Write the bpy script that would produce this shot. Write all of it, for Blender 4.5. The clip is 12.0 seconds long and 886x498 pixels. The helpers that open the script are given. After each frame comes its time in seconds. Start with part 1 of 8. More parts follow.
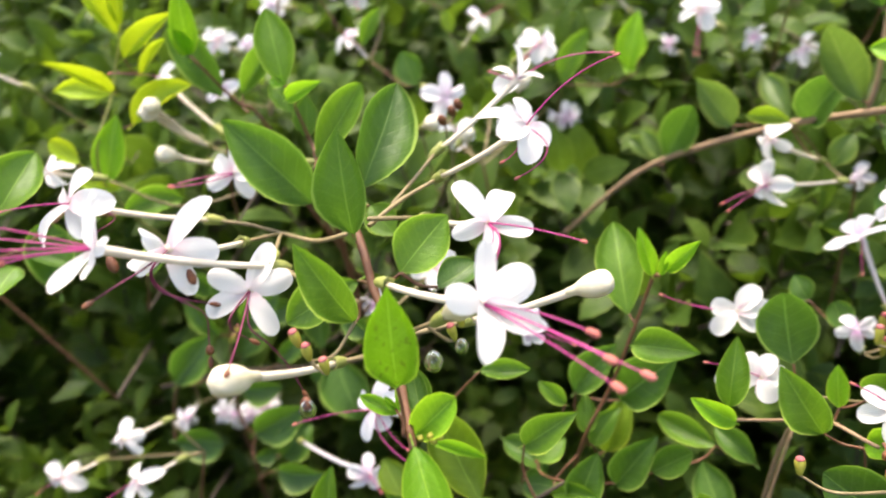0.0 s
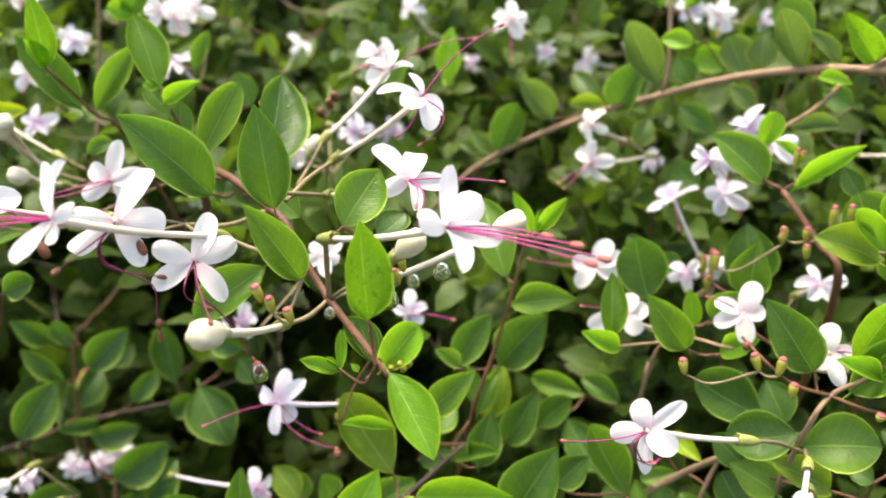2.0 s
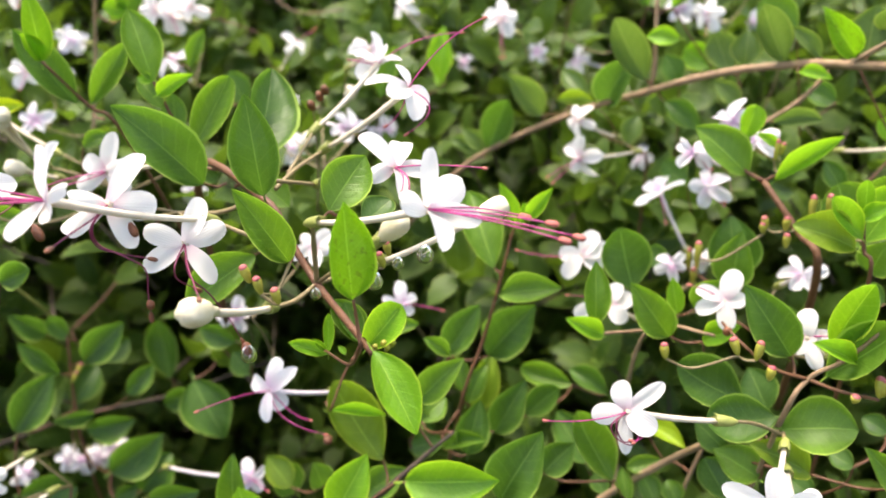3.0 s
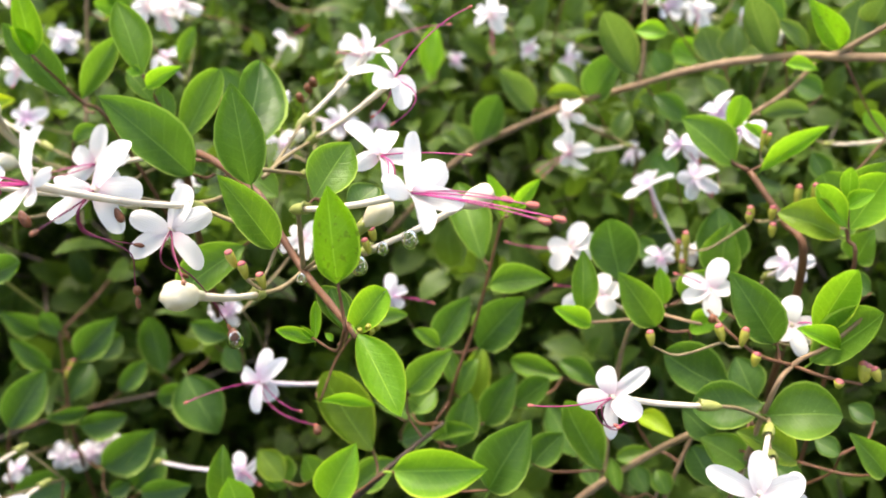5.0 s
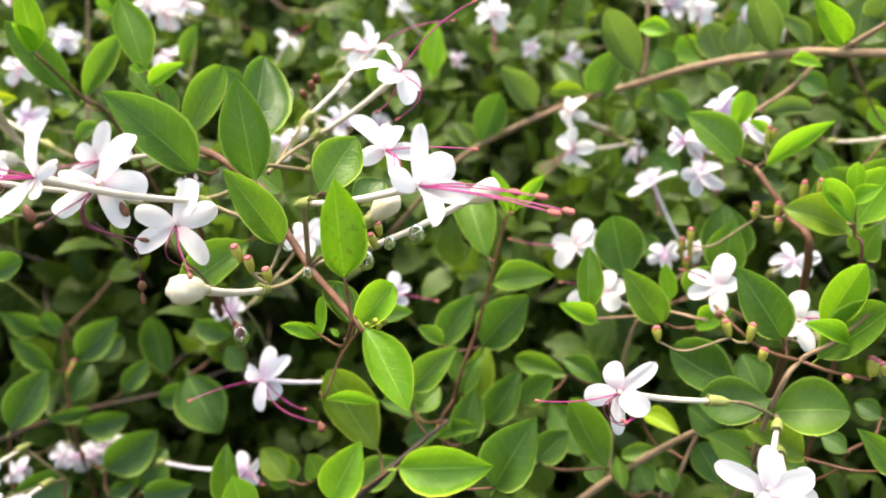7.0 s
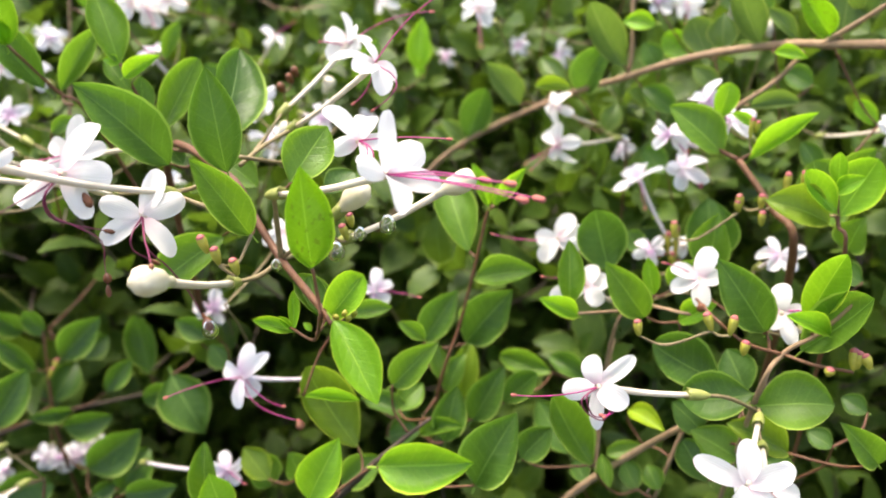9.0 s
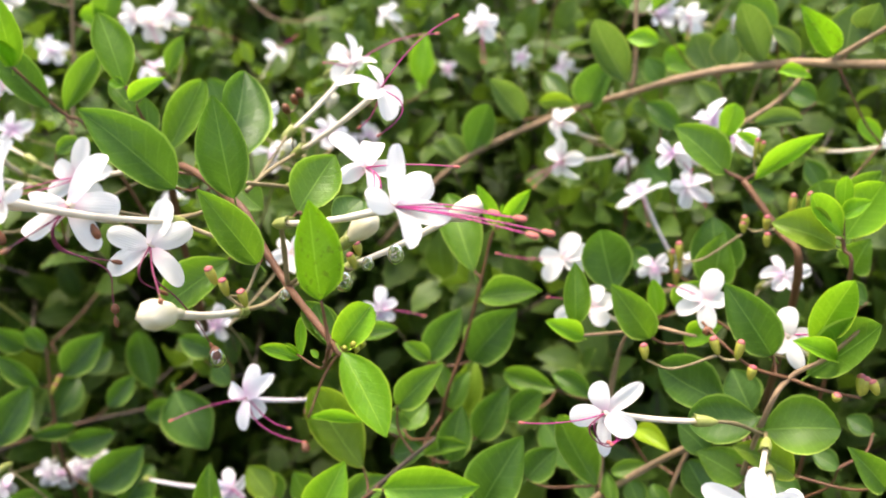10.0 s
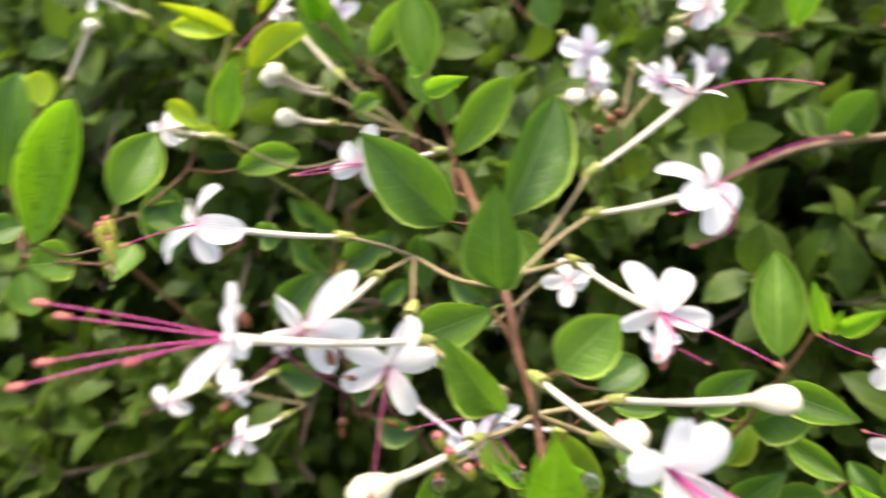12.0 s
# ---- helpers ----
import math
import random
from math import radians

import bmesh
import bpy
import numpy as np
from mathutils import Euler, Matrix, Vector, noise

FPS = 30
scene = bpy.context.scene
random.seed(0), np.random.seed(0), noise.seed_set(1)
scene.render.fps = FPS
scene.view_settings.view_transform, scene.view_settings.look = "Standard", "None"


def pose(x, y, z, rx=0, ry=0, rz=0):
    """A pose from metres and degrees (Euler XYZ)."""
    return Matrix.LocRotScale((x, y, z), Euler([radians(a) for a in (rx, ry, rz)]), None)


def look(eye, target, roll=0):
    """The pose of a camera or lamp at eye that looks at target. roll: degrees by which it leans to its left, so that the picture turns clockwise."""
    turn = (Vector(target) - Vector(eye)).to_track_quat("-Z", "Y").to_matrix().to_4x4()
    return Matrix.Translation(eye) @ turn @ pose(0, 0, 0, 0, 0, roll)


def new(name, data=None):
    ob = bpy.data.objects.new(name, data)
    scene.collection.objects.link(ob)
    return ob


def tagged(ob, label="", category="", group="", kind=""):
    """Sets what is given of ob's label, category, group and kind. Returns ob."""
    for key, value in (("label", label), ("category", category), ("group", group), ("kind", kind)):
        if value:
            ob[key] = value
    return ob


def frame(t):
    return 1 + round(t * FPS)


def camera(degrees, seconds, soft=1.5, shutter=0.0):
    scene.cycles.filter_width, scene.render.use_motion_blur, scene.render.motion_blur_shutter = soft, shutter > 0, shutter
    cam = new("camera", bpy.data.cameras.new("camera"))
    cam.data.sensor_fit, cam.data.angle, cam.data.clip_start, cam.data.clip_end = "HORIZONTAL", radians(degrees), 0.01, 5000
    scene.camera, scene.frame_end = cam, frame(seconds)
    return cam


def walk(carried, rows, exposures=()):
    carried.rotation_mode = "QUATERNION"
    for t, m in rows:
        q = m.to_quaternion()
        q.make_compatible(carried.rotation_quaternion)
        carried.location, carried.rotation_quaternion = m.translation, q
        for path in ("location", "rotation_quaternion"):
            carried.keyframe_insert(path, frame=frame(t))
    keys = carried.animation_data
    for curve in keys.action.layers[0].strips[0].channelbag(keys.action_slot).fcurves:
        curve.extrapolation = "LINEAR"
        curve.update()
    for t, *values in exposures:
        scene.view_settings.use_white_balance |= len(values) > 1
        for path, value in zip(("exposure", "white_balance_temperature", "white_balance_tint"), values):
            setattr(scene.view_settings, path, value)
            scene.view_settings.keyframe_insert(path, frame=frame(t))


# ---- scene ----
# ---- camera and walk ----
cam = camera(57.1, 12.0, soft=1.8, shutter=0.5)
cam.data.dof.use_dof = True
cam.data.dof.focus_distance = 0.258
cam.data.dof.aperture_fstop = 10.5
PATH = [
    (0, (0.03328, 0.05386, 1.06989), (-0.04668, 0.28885, 0.90141), -3.30),
    (0.2, (0.02439, 0.05083, 1.06818), (-0.03866, 0.29394, 0.90410), -2.76),
    (0.4, (0.01685, 0.05610, 1.06095), (-0.02677, 0.30400, 0.89773), -1.72),
    (0.5, (0.01425, 0.05802, 1.06017), (-0.02235, 0.30724, 0.89723), -1.32),
    (0.6, (0.00808, 0.05592, 1.06339), (-0.02321, 0.30637, 0.90123), -1.38),
    (0.7, (-0.00216, 0.05210, 1.06389), (-0.02723, 0.30397, 0.90285), -0.95),
    (0.8, (-0.00593, 0.04667, 1.06091), (-0.03006, 0.29932, 0.90094), -0.73),
    (1, (-0.00857, 0.03782, 1.05520), (-0.02666, 0.29090, 0.89512), -0.73),
    (1.2, (-0.00638, 0.02837, 1.05204), (-0.01796, 0.28285, 0.89358), -0.34),
    (1.5, (-0.01088, 0.01924, 1.05260), (-0.01579, 0.27559, 0.89685), -0.03),
    (2, (-0.00736, 0.01110, 1.05601), (-0.00897, 0.26889, 0.90258), 0.11),
    (2.5, (-0.00774, 0.00508, 1.05459), (-0.00955, 0.26385, 0.90282), 0.04),
    (3, (-0.00247, 0.00143, 1.05375), (-0.00372, 0.26029, 0.90213), 0.09),
    (5, (0.00168, -0.00325, 1.04989), (0.00123, 0.25629, 0.89944), -0.06),
    (5.5, (0.00000, 0.00000, 1.05000), (0.00000, 0.25981, 0.90000), -0.00),
    (6, (-0.00584, 0.00048, 1.04670), (-0.00624, 0.26030, 0.89672), -0.10),
    (6.5, (-0.00106, -0.00060, 1.04500), (-0.00093, 0.25933, 0.89521), 0.02),
    (7, (-0.00078, -0.00330, 1.04680), (-0.00081, 0.25678, 0.89728), -0.16),
    (8.8, (0.00310, -0.00113, 1.03967), (0.00487, 0.26002, 0.89203), -0.21),
    (9, (0.00718, -0.00098, 1.04131), (0.00776, 0.25959, 0.89264), -0.30),
    (9.5, (0.00910, 0.00250, 1.04600), (0.01011, 0.26318, 0.89752), -0.31),
    (10, (0.00447, 0.00319, 1.04834), (0.00549, 0.26421, 0.90046), -0.33),
    (10.2, (0.00151, 0.00528, 1.05060), (0.00465, 0.26629, 0.90275), 0.10),
    (10.5, (0.00060, 0.01484, 1.06523), (0.00349, 0.27633, 0.91820), -0.23),
    (10.6, (0.00386, 0.01494, 1.07362), (0.00646, 0.27603, 0.92587), -0.13),
    (10.8, (-0.00210, 0.01917, 1.07468), (0.00016, 0.28147, 0.92910), -0.29),
    (10.9, (-0.00693, 0.02135, 1.07511), (-0.00576, 0.28429, 0.93069), -0.05),
    (11, (-0.00955, 0.02480, 1.07600), (-0.01668, 0.28659, 0.92965), 0.08),
    (11.2, (-0.00314, 0.03943, 1.08396), (-0.02844, 0.29564, 0.92996), -0.59),
    (11.3, (-0.00618, 0.05095, 1.08436), (-0.03861, 0.30305, 0.92501), -0.81),
    (11.4, (-0.00804, 0.06120, 1.08738), (-0.05018, 0.30552, 0.91847), -0.90),
    (11.5, (-0.00668, 0.07271, 1.08717), (-0.05984, 0.30862, 0.90963), -1.30),
    (11.6, (0.00098, 0.08532, 1.08905), (-0.06231, 0.31222, 0.90327), -2.01),
    (11.7, (-0.00008, 0.09595, 1.08679), (-0.06950, 0.31631, 0.89542), -2.26),
    (11.8, (-0.00130, 0.10210, 1.08961), (-0.07986, 0.31291, 0.89115), -2.44),
    (12, (-0.00764, 0.10340, 1.10161), (-0.10433, 0.29640, 0.89327), -3.19),
]
EXPOSURES = [(0.0, 1.93, 7000, 17), (0.5, 1.89, 7000, 17), (1.0, 1.76, 7000, 17), (1.5, 1.80, 7000, 17), (2.0, 1.83, 7000, 17), (3.0, 1.90, 7000, 16.5), (5.0, 1.94, 7000, 16.5), (10.5, 1.94, 7000, 16.5), (11.0, 1.82, 7000, 17.5), (11.5, 1.60, 7000, 18), (12.0, 1.86, 7000, 18)]
walk(cam, [(t, look(eye, target, roll)) for t, eye, target, roll in PATH], EXPOSURES)

# ---- light: a bright veiled sky and a soft high sun ----
sky_world = bpy.data.worlds.new("sky")
scene.world = sky_world
sky_world.use_nodes = True
sky = sky_world.node_tree.nodes.new("ShaderNodeTexSky")
sky.sky_type = 'NISHITA'
sky.sun_disc = False
sky.sun_elevation = radians(72)
sky.sun_rotation = radians(327)
sky.air_density, sky.dust_density, sky.ozone_density = 1.0, 4.0, 1.0
sky_world.node_tree.links.new(sky.outputs[0], sky_world.node_tree.nodes["Background"].inputs[0])
sky_world.node_tree.nodes["Background"].inputs[1].default_value = 0.122
sun_data = bpy.data.lights.new("sun", 'SUN')
sun_data.energy, sun_data.angle, sun_data.color = 2.0, radians(30), (1.0, 0.95, 0.87)
sun = new("sun", sun_data)
sun.matrix_world = look((-0.45, 1.10, 3.4), (0.0, 0.4, 0.9))


# ---- materials ----
def nodes_of(name):
    m = bpy.data.materials.new(name)
    m.use_nodes = True
    t = m.node_tree
    return m, t, t.nodes["Principled BSDF"], t.nodes["Material Output"]


def math_node(t, op, a, b=0.0, clamp=False):
    n = t.nodes.new("ShaderNodeMath")
    n.operation, n.use_clamp = op, clamp
    for k, v in enumerate((a, b)):
        if isinstance(v, (int, float)):
            n.inputs[k].default_value = v
        else:
            t.links.new(v, n.inputs[k])
    return n.outputs[0]


def mix_colour(t, fac, a, b, kind='MIX'):
    n = t.nodes.new("ShaderNodeMix")
    n.data_type, n.blend_type = 'RGBA', kind
    for k, v in ((0, fac), (6, a), (7, b)):
        if isinstance(v, (int, float)):
            n.inputs[k].default_value = v
        elif isinstance(v, tuple):
            n.inputs[k].default_value = (*v, 1)
        else:
            t.links.new(v, n.inputs[k])
    return n.outputs[2]


def noise_node(t, vector, scale, detail=3.0):
    n = t.nodes.new("ShaderNodeTexNoise")
    n.inputs["Scale"].default_value, n.inputs["Detail"].default_value = scale, detail
    if vector is not None:
        t.links.new(vector, n.inputs["Vector"])
    return n.outputs["Fac"]


def ramp(t, value, lo, hi):
    n = t.nodes.new("ShaderNodeMapRange")
    t.links.new(value, n.inputs[0])
    n.inputs[1].default_value, n.inputs[2].default_value = lo, hi
    return n.outputs[0]


def leaf_material(name, low, high, rim, vein, island=False, thin=0.3, gloss=0.42, shine=0.42, speck=(0.74, 0.35)):
    """Glossy leaf: u runs across from -1 to 1, v from base to tip. Pale midrib and side veins, paler rim, blotches."""
    m, t, b, out = nodes_of(name)
    uv = t.nodes.new("ShaderNodeUVMap").outputs[0]
    sep = t.nodes.new("ShaderNodeSeparateXYZ")
    t.links.new(uv, sep.inputs[0])
    across = math_node(t, 'ABSOLUTE', math_node(t, 'SUBTRACT', math_node(t, 'MULTIPLY', sep.outputs[0], 2.0), 1.0))
    rnd = (t.nodes.new("ShaderNodeNewGeometry").outputs["Random Per Island"] if island
           else t.nodes.new("ShaderNodeObjectInfo").outputs["Random"])
    co = t.nodes.new("ShaderNodeNewGeometry").outputs["Position"]
    blotch = noise_node(t, co, 110.0, 4.0)
    grain = noise_node(t, co, 1100.0, 3.0)
    swell = math_node(t, 'ADD', noise_node(t, co, 55.0, 1.0), math_node(t, 'MULTIPLY', noise_node(t, co, 190.0, 2.0), 0.22))
    tone = math_node(t, 'ADD', math_node(t, 'MULTIPLY', rnd, 0.5), math_node(t, 'MULTIPLY', ramp(t, blotch, 0.32, 0.68), 0.5))
    c = mix_colour(t, tone, low, high)
    c = mix_colour(t, math_node(t, 'MULTIPLY', grain, 0.22), c, tuple(0.55 * v for v in low))
    side = t.nodes.new("ShaderNodeTexWave")
    side.wave_type, side.bands_direction = 'BANDS', 'Y'
    side.inputs["Scale"].default_value, side.inputs["Distortion"].default_value = 2.3, 0.0
    bent = t.nodes.new("ShaderNodeCombineXYZ")
    t.links.new(math_node(t, 'SUBTRACT', sep.outputs[1], math_node(t, 'MULTIPLY', across, 0.22)), bent.inputs[1])
    t.links.new(bent.outputs[0], side.inputs["Vector"])
    veins = math_node(t, 'MULTIPLY', ramp(t, side.outputs["Fac"], 0.93, 1.0), 0.15)
    rib = ramp(t, across, 0.045, 0.012)
    c = mix_colour(t, math_node(t, 'MAXIMUM', math_node(t, 'MULTIPLY', rib, 0.9), veins), c, vein)
    c = mix_colour(t, math_node(t, 'MULTIPLY', ramp(t, across, 0.925, 0.955), 0.95), c, rim)
    spots = ramp(t, noise_node(t, co, 420.0, 2.0), speck[0], speck[0] + 0.06)
    c = mix_colour(t, math_node(t, 'MULTIPLY', spots, speck[1]), c, (0.05, 0.05, 0.012))
    puff = 0.0
    if not island:
        net = t.nodes.new("ShaderNodeTexVoronoi")
        net.feature = 'DISTANCE_TO_EDGE'
        net.inputs["Scale"].default_value = 620.0
        t.links.new(co, net.inputs["Vector"])
        c = mix_colour(t, math_node(t, 'MULTIPLY', ramp(t, net.outputs["Distance"], 0.08, 0.0), 0.13), c, vein)
        puff = math_node(t, 'MULTIPLY', ramp(t, net.outputs["Distance"], 0.0, 0.3), 0.05)
    t.links.new(c, b.inputs["Base Color"])
    b.inputs["Roughness"].default_value = gloss
    t.links.new(math_node(t, 'ADD', math_node(t, 'MULTIPLY', blotch, 0.30), gloss - 0.16), b.inputs["Roughness"])
    bump = t.nodes.new("ShaderNodeBump")
    b.inputs["Specular IOR Level"].default_value = shine
    bump.inputs["Strength"].default_value, bump.inputs["Distance"].default_value = 0.5, 0.0008
    t.links.new(math_node(t, 'ADD', math_node(t, 'ADD', math_node(t, 'MULTIPLY', swell, 4.5), puff), math_node(t, 'SUBTRACT', math_node(t, 'MULTIPLY', grain, 0.65), math_node(t, 'ADD', math_node(t, 'MULTIPLY', rib, 0.8), math_node(t, 'MULTIPLY', veins, 1.2)))), bump.inputs["Height"])
    t.links.new(bump.outputs[0], b.inputs["Normal"])
    through_light = t.nodes.new("ShaderNodeBsdfTranslucent")
    t.links.new(mix_colour(t, 0.6, c, (min(1, 2.5 * high[0]), min(1, 2.6 * high[1]), high[2])), through_light.inputs[0])
    mix = t.nodes.new("ShaderNodeMixShader")
    mix.inputs[0].default_value = thin
    t.links.new(b.outputs[0], mix.inputs[1])
    t.links.new(through_light.outputs[0], mix.inputs[2])
    t.links.new(mix.outputs[0], out.inputs[0])
    return m


def plain_material(name, low, high, rough, scale=300.0, bump=0.0, thin=0.0, sub=0.0, clear=0.0):
    m, t, b, out = nodes_of(name)
    co = t.nodes.new("ShaderNodeNewGeometry").outputs["Position"]
    f = noise_node(t, co, scale)
    fine = noise_node(t, co, scale * 6, 2.0)
    rnd = t.nodes.new("ShaderNodeObjectInfo").outputs["Random"]
    c = mix_colour(t, ramp(t, math_node(t, 'ADD', f, math_node(t, 'MULTIPLY', rnd, 0.3)), 0.35, 0.95), low, high)
    c = mix_colour(t, math_node(t, 'MULTIPLY', fine, 0.2), c, tuple(0.6 * v for v in low))
    t.links.new(c, b.inputs["Base Color"])
    b.inputs["Roughness"].default_value = rough
    if bump:
        n = t.nodes.new("ShaderNodeBump")
        n.inputs["Strength"].default_value, n.inputs["Distance"].default_value = bump, 0.0008
        t.links.new(math_node(t, 'ADD', f, fine), n.inputs["Height"])
        t.links.new(n.outputs[0], b.inputs["Normal"])
    if clear:
        b.inputs["Coat Weight"].default_value = clear
    if thin:
        tr = t.nodes.new("ShaderNodeBsdfTranslucent")
        t.links.new(c, tr.inputs[0])
        mix = t.nodes.new("ShaderNodeMixShader")
        mix.inputs[0].default_value = thin
        t.links.new(b.outputs[0], mix.inputs[1])
        t.links.new(tr.outputs[0], mix.inputs[2])
        t.links.new(mix.outputs[0], out.inputs[0])
    return m


def petal_material(name, tint, blush, strength=0.60, reach=0.48):
    """White petal with a faint violet-pink flush near the throat, v from throat to tip, and fine veins."""
    m, t, b, out = nodes_of(name)
    uv = t.nodes.new("ShaderNodeUVMap").outputs[0]
    sep = t.nodes.new("ShaderNodeSeparateXYZ")
    t.links.new(uv, sep.inputs[0])
    co = t.nodes.new("ShaderNodeNewGeometry").outputs["Position"]
    f = noise_node(t, co, 180.0)
    streak = t.nodes.new("ShaderNodeTexWave")
    streak.bands_direction = 'X'
    streak.inputs["Scale"].default_value, streak.inputs["Distortion"].default_value = 3.0, 1.5
    t.links.new(uv, streak.inputs["Vector"])
    rnd = t.nodes.new("ShaderNodeObjectInfo").outputs["Random"]
    flush = math_node(t, 'MULTIPLY', ramp(t, math_node(t, 'ADD', sep.outputs[1], math_node(t, 'MULTIPLY', f, 0.25)), reach, 0.08), math_node(t, 'MULTIPLY', rnd, strength))
    c = mix_colour(t, flush, tint, blush)
    c = mix_colour(t, math_node(t, 'MULTIPLY', streak.outputs["Fac"], 0.10), c, tuple(0.82 * v for v in tint))
    t.links.new(c, b.inputs["Base Color"])
    b.inputs["Roughness"].default_value = 0.55
    bump = t.nodes.new("ShaderNodeBump")
    bump.inputs["Strength"].default_value, bump.inputs["Distance"].default_value = 0.3, 0.0005
    t.links.new(streak.outputs["Fac"], bump.inputs["Height"])
    t.links.new(bump.outputs[0], b.inputs["Normal"])
    tr = t.nodes.new("ShaderNodeBsdfTranslucent")
    t.links.new(c, tr.inputs[0])
    mix = t.nodes.new("ShaderNodeMixShader")
    mix.inputs[0].default_value = 0.48
    t.links.new(b.outputs[0], mix.inputs[1])
    t.links.new(tr.outputs[0], mix.inputs[2])
    t.links.new(mix.outputs[0], out.inputs[0])
    return m


LEAF_TONES = {
    "dark": ((0.034, 0.088, 0.013), (0.076, 0.172, 0.020), (0.300, 0.430, 0.085), (0.200, 0.350, 0.070)),
    "mid": ((0.056, 0.136, 0.013), (0.122, 0.246, 0.021), (0.380, 0.520, 0.090), (0.270, 0.450, 0.070)),
    "fresh": ((0.081, 0.203, 0.008), (0.164, 0.352, 0.013), (0.389, 0.550, 0.048), (0.302, 0.536, 0.059)),
    "lime": ((0.188, 0.318, 0.010), (0.346, 0.513, 0.019), (0.518, 0.638, 0.054), (0.487, 0.689, 0.070)),
    "young": ((0.105, 0.270, 0.012), (0.205, 0.450, 0.022), (0.475, 0.616, 0.054), (0.394, 0.638, 0.070)),
    "pale": ((0.060, 0.115, 0.026), (0.110, 0.185, 0.042), (0.300, 0.350, 0.070), (0.230, 0.330, 0.090)),
    "olive": ((0.087, 0.159, 0.012), (0.173, 0.275, 0.021), (0.410, 0.484, 0.054), (0.290, 0.434, 0.059)),
}
LEAF_MATS = {k: leaf_material(k + "_leaf", *v, speck=(0.60, 0.8) if k == "fresh" else (0.74, 0.35)) for k, v in LEAF_TONES.items()}
FILL_LEAF = leaf_material("hedge_leaf", (0.026, 0.064, 0.009), (0.086, 0.148, 0.018), (0.20, 0.28, 0.045), (0.10, 0.18, 0.04), island=True, thin=0.28, gloss=0.46, shine=0.22)
PETAL = petal_material("white_petal", (0.90, 0.895, 0.85), (0.80, 0.40, 0.55), 0.75, 0.55)
PETAL_BLUE = petal_material("lilac_white_petal", (0.87, 0.87, 0.87), (0.66, 0.28, 0.56), 1.0, 0.72)
TUBE = plain_material("cream_flower_tube", (0.64, 0.56, 0.40), (0.77, 0.71, 0.56), 0.5, 220, 0.15, 0.15)
TUBE_PALE = plain_material("pale_lilac_tube", (0.66, 0.58, 0.60), (0.80, 0.76, 0.74), 0.5, 220, 0.15, 0.15)
BUD = plain_material("cream_bud", (0.72, 0.66, 0.42), (0.84, 0.80, 0.62), 0.5, 200, 0.2, 0.15)
CALYX = plain_material("green_calyx", (0.18, 0.215, 0.04), (0.30, 0.32, 0.075), 0.5, 300, 0.2)
PEDUNCLE = plain_material("tan_stalk", (0.17, 0.135, 0.058), (0.28, 0.22, 0.10), 0.6, 300, 0.3)
STAMEN = plain_material("magenta_filament", (0.30, 0.016, 0.115), (0.50, 0.045, 0.22), 0.45, 200, 0.1)
STAMEN_DARK = plain_material("wilted_filament", (0.12, 0.010, 0.040), (0.22, 0.022, 0.075), 0.5, 200, 0.1)
ANTHER = plain_material("coral_anther", (0.38, 0.10, 0.075), (0.52, 0.17, 0.13), 0.7, 900, 0.5)
STEM_RED = plain_material("reddish_stem", (0.10, 0.038, 0.014), (0.18, 0.080, 0.031), 0.55, 400, 0.4)
STEM_GREEN = plain_material("green_stem", (0.18, 0.21, 0.04), (0.28, 0.28, 0.06), 0.55, 400, 0.3)
BARK = plain_material("pale_brown_bark", (0.22, 0.14, 0.070), (0.37, 0.25, 0.14), 0.75, 260, 0.6)
# dark brown bark, its colour lowered further to suit the shade inside the hedge
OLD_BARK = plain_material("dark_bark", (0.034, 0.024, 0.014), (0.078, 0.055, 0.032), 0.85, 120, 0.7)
FRUIT = plain_material("green_fruit", (0.28, 0.29, 0.030), (0.44, 0.40, 0.050), 0.45, 500, 0.2)
FRUIT_TIP = plain_material("pink_fruit_tip", (0.30, 0.050, 0.075), (0.40, 0.13, 0.10), 0.6, 500, 0.2)
WITHERED = plain_material("withered_brown", (0.11, 0.036, 0.014), (0.24, 0.085, 0.03), 0.35, 700, 0.5)
SOIL = plain_material("brown_soil", (0.030, 0.022, 0.015), (0.065, 0.048, 0.032), 0.95, 9, 0.6)
WATER, _t, _b, _o = nodes_of("water_drop")
_b.inputs["Base Color"].default_value = (1, 1, 1, 1)
_b.inputs["Roughness"].default_value, _b.inputs["IOR"].default_value, _b.inputs["Transmission Weight"].default_value = 0.0, 1.33, 1.0


# ---- geometry helpers ----
def mesh_from(name, verts, faces, material, uvs=None, smooth=True):
    d = bpy.data.meshes.new(name)
    d.from_pydata(verts, [], faces)
    d.materials.append(material)
    if uvs is not None:
        layer = d.uv_layers.new(name="UVMap")
        idx = np.empty(len(d.loops), dtype=np.int32)
        d.loops.foreach_get("vertex_index", idx)
        layer.data.foreach_set("uv", np.asarray(uvs, dtype=np.float32)[idx].ravel())
    if smooth:
        d.polygons.foreach_set("use_smooth", np.ones(len(d.polygons), dtype=bool))
    d.update()
    return d


def child(name, mesh, parent, m=None, label=""):
    ob = new(name, mesh)
    ob.parent = parent
    ob.matrix_parent_inverse = parent.matrix_basis.inverted()
    if m is not None:
        ob.matrix_basis = m
    return tagged(ob, label)


def thing(name, base, label, category, group=""):
    ob = new(name)
    ob.empty_display_size = 0.01
    ob.matrix_basis = Matrix.Translation(base)
    return tagged(ob, label, category, group)


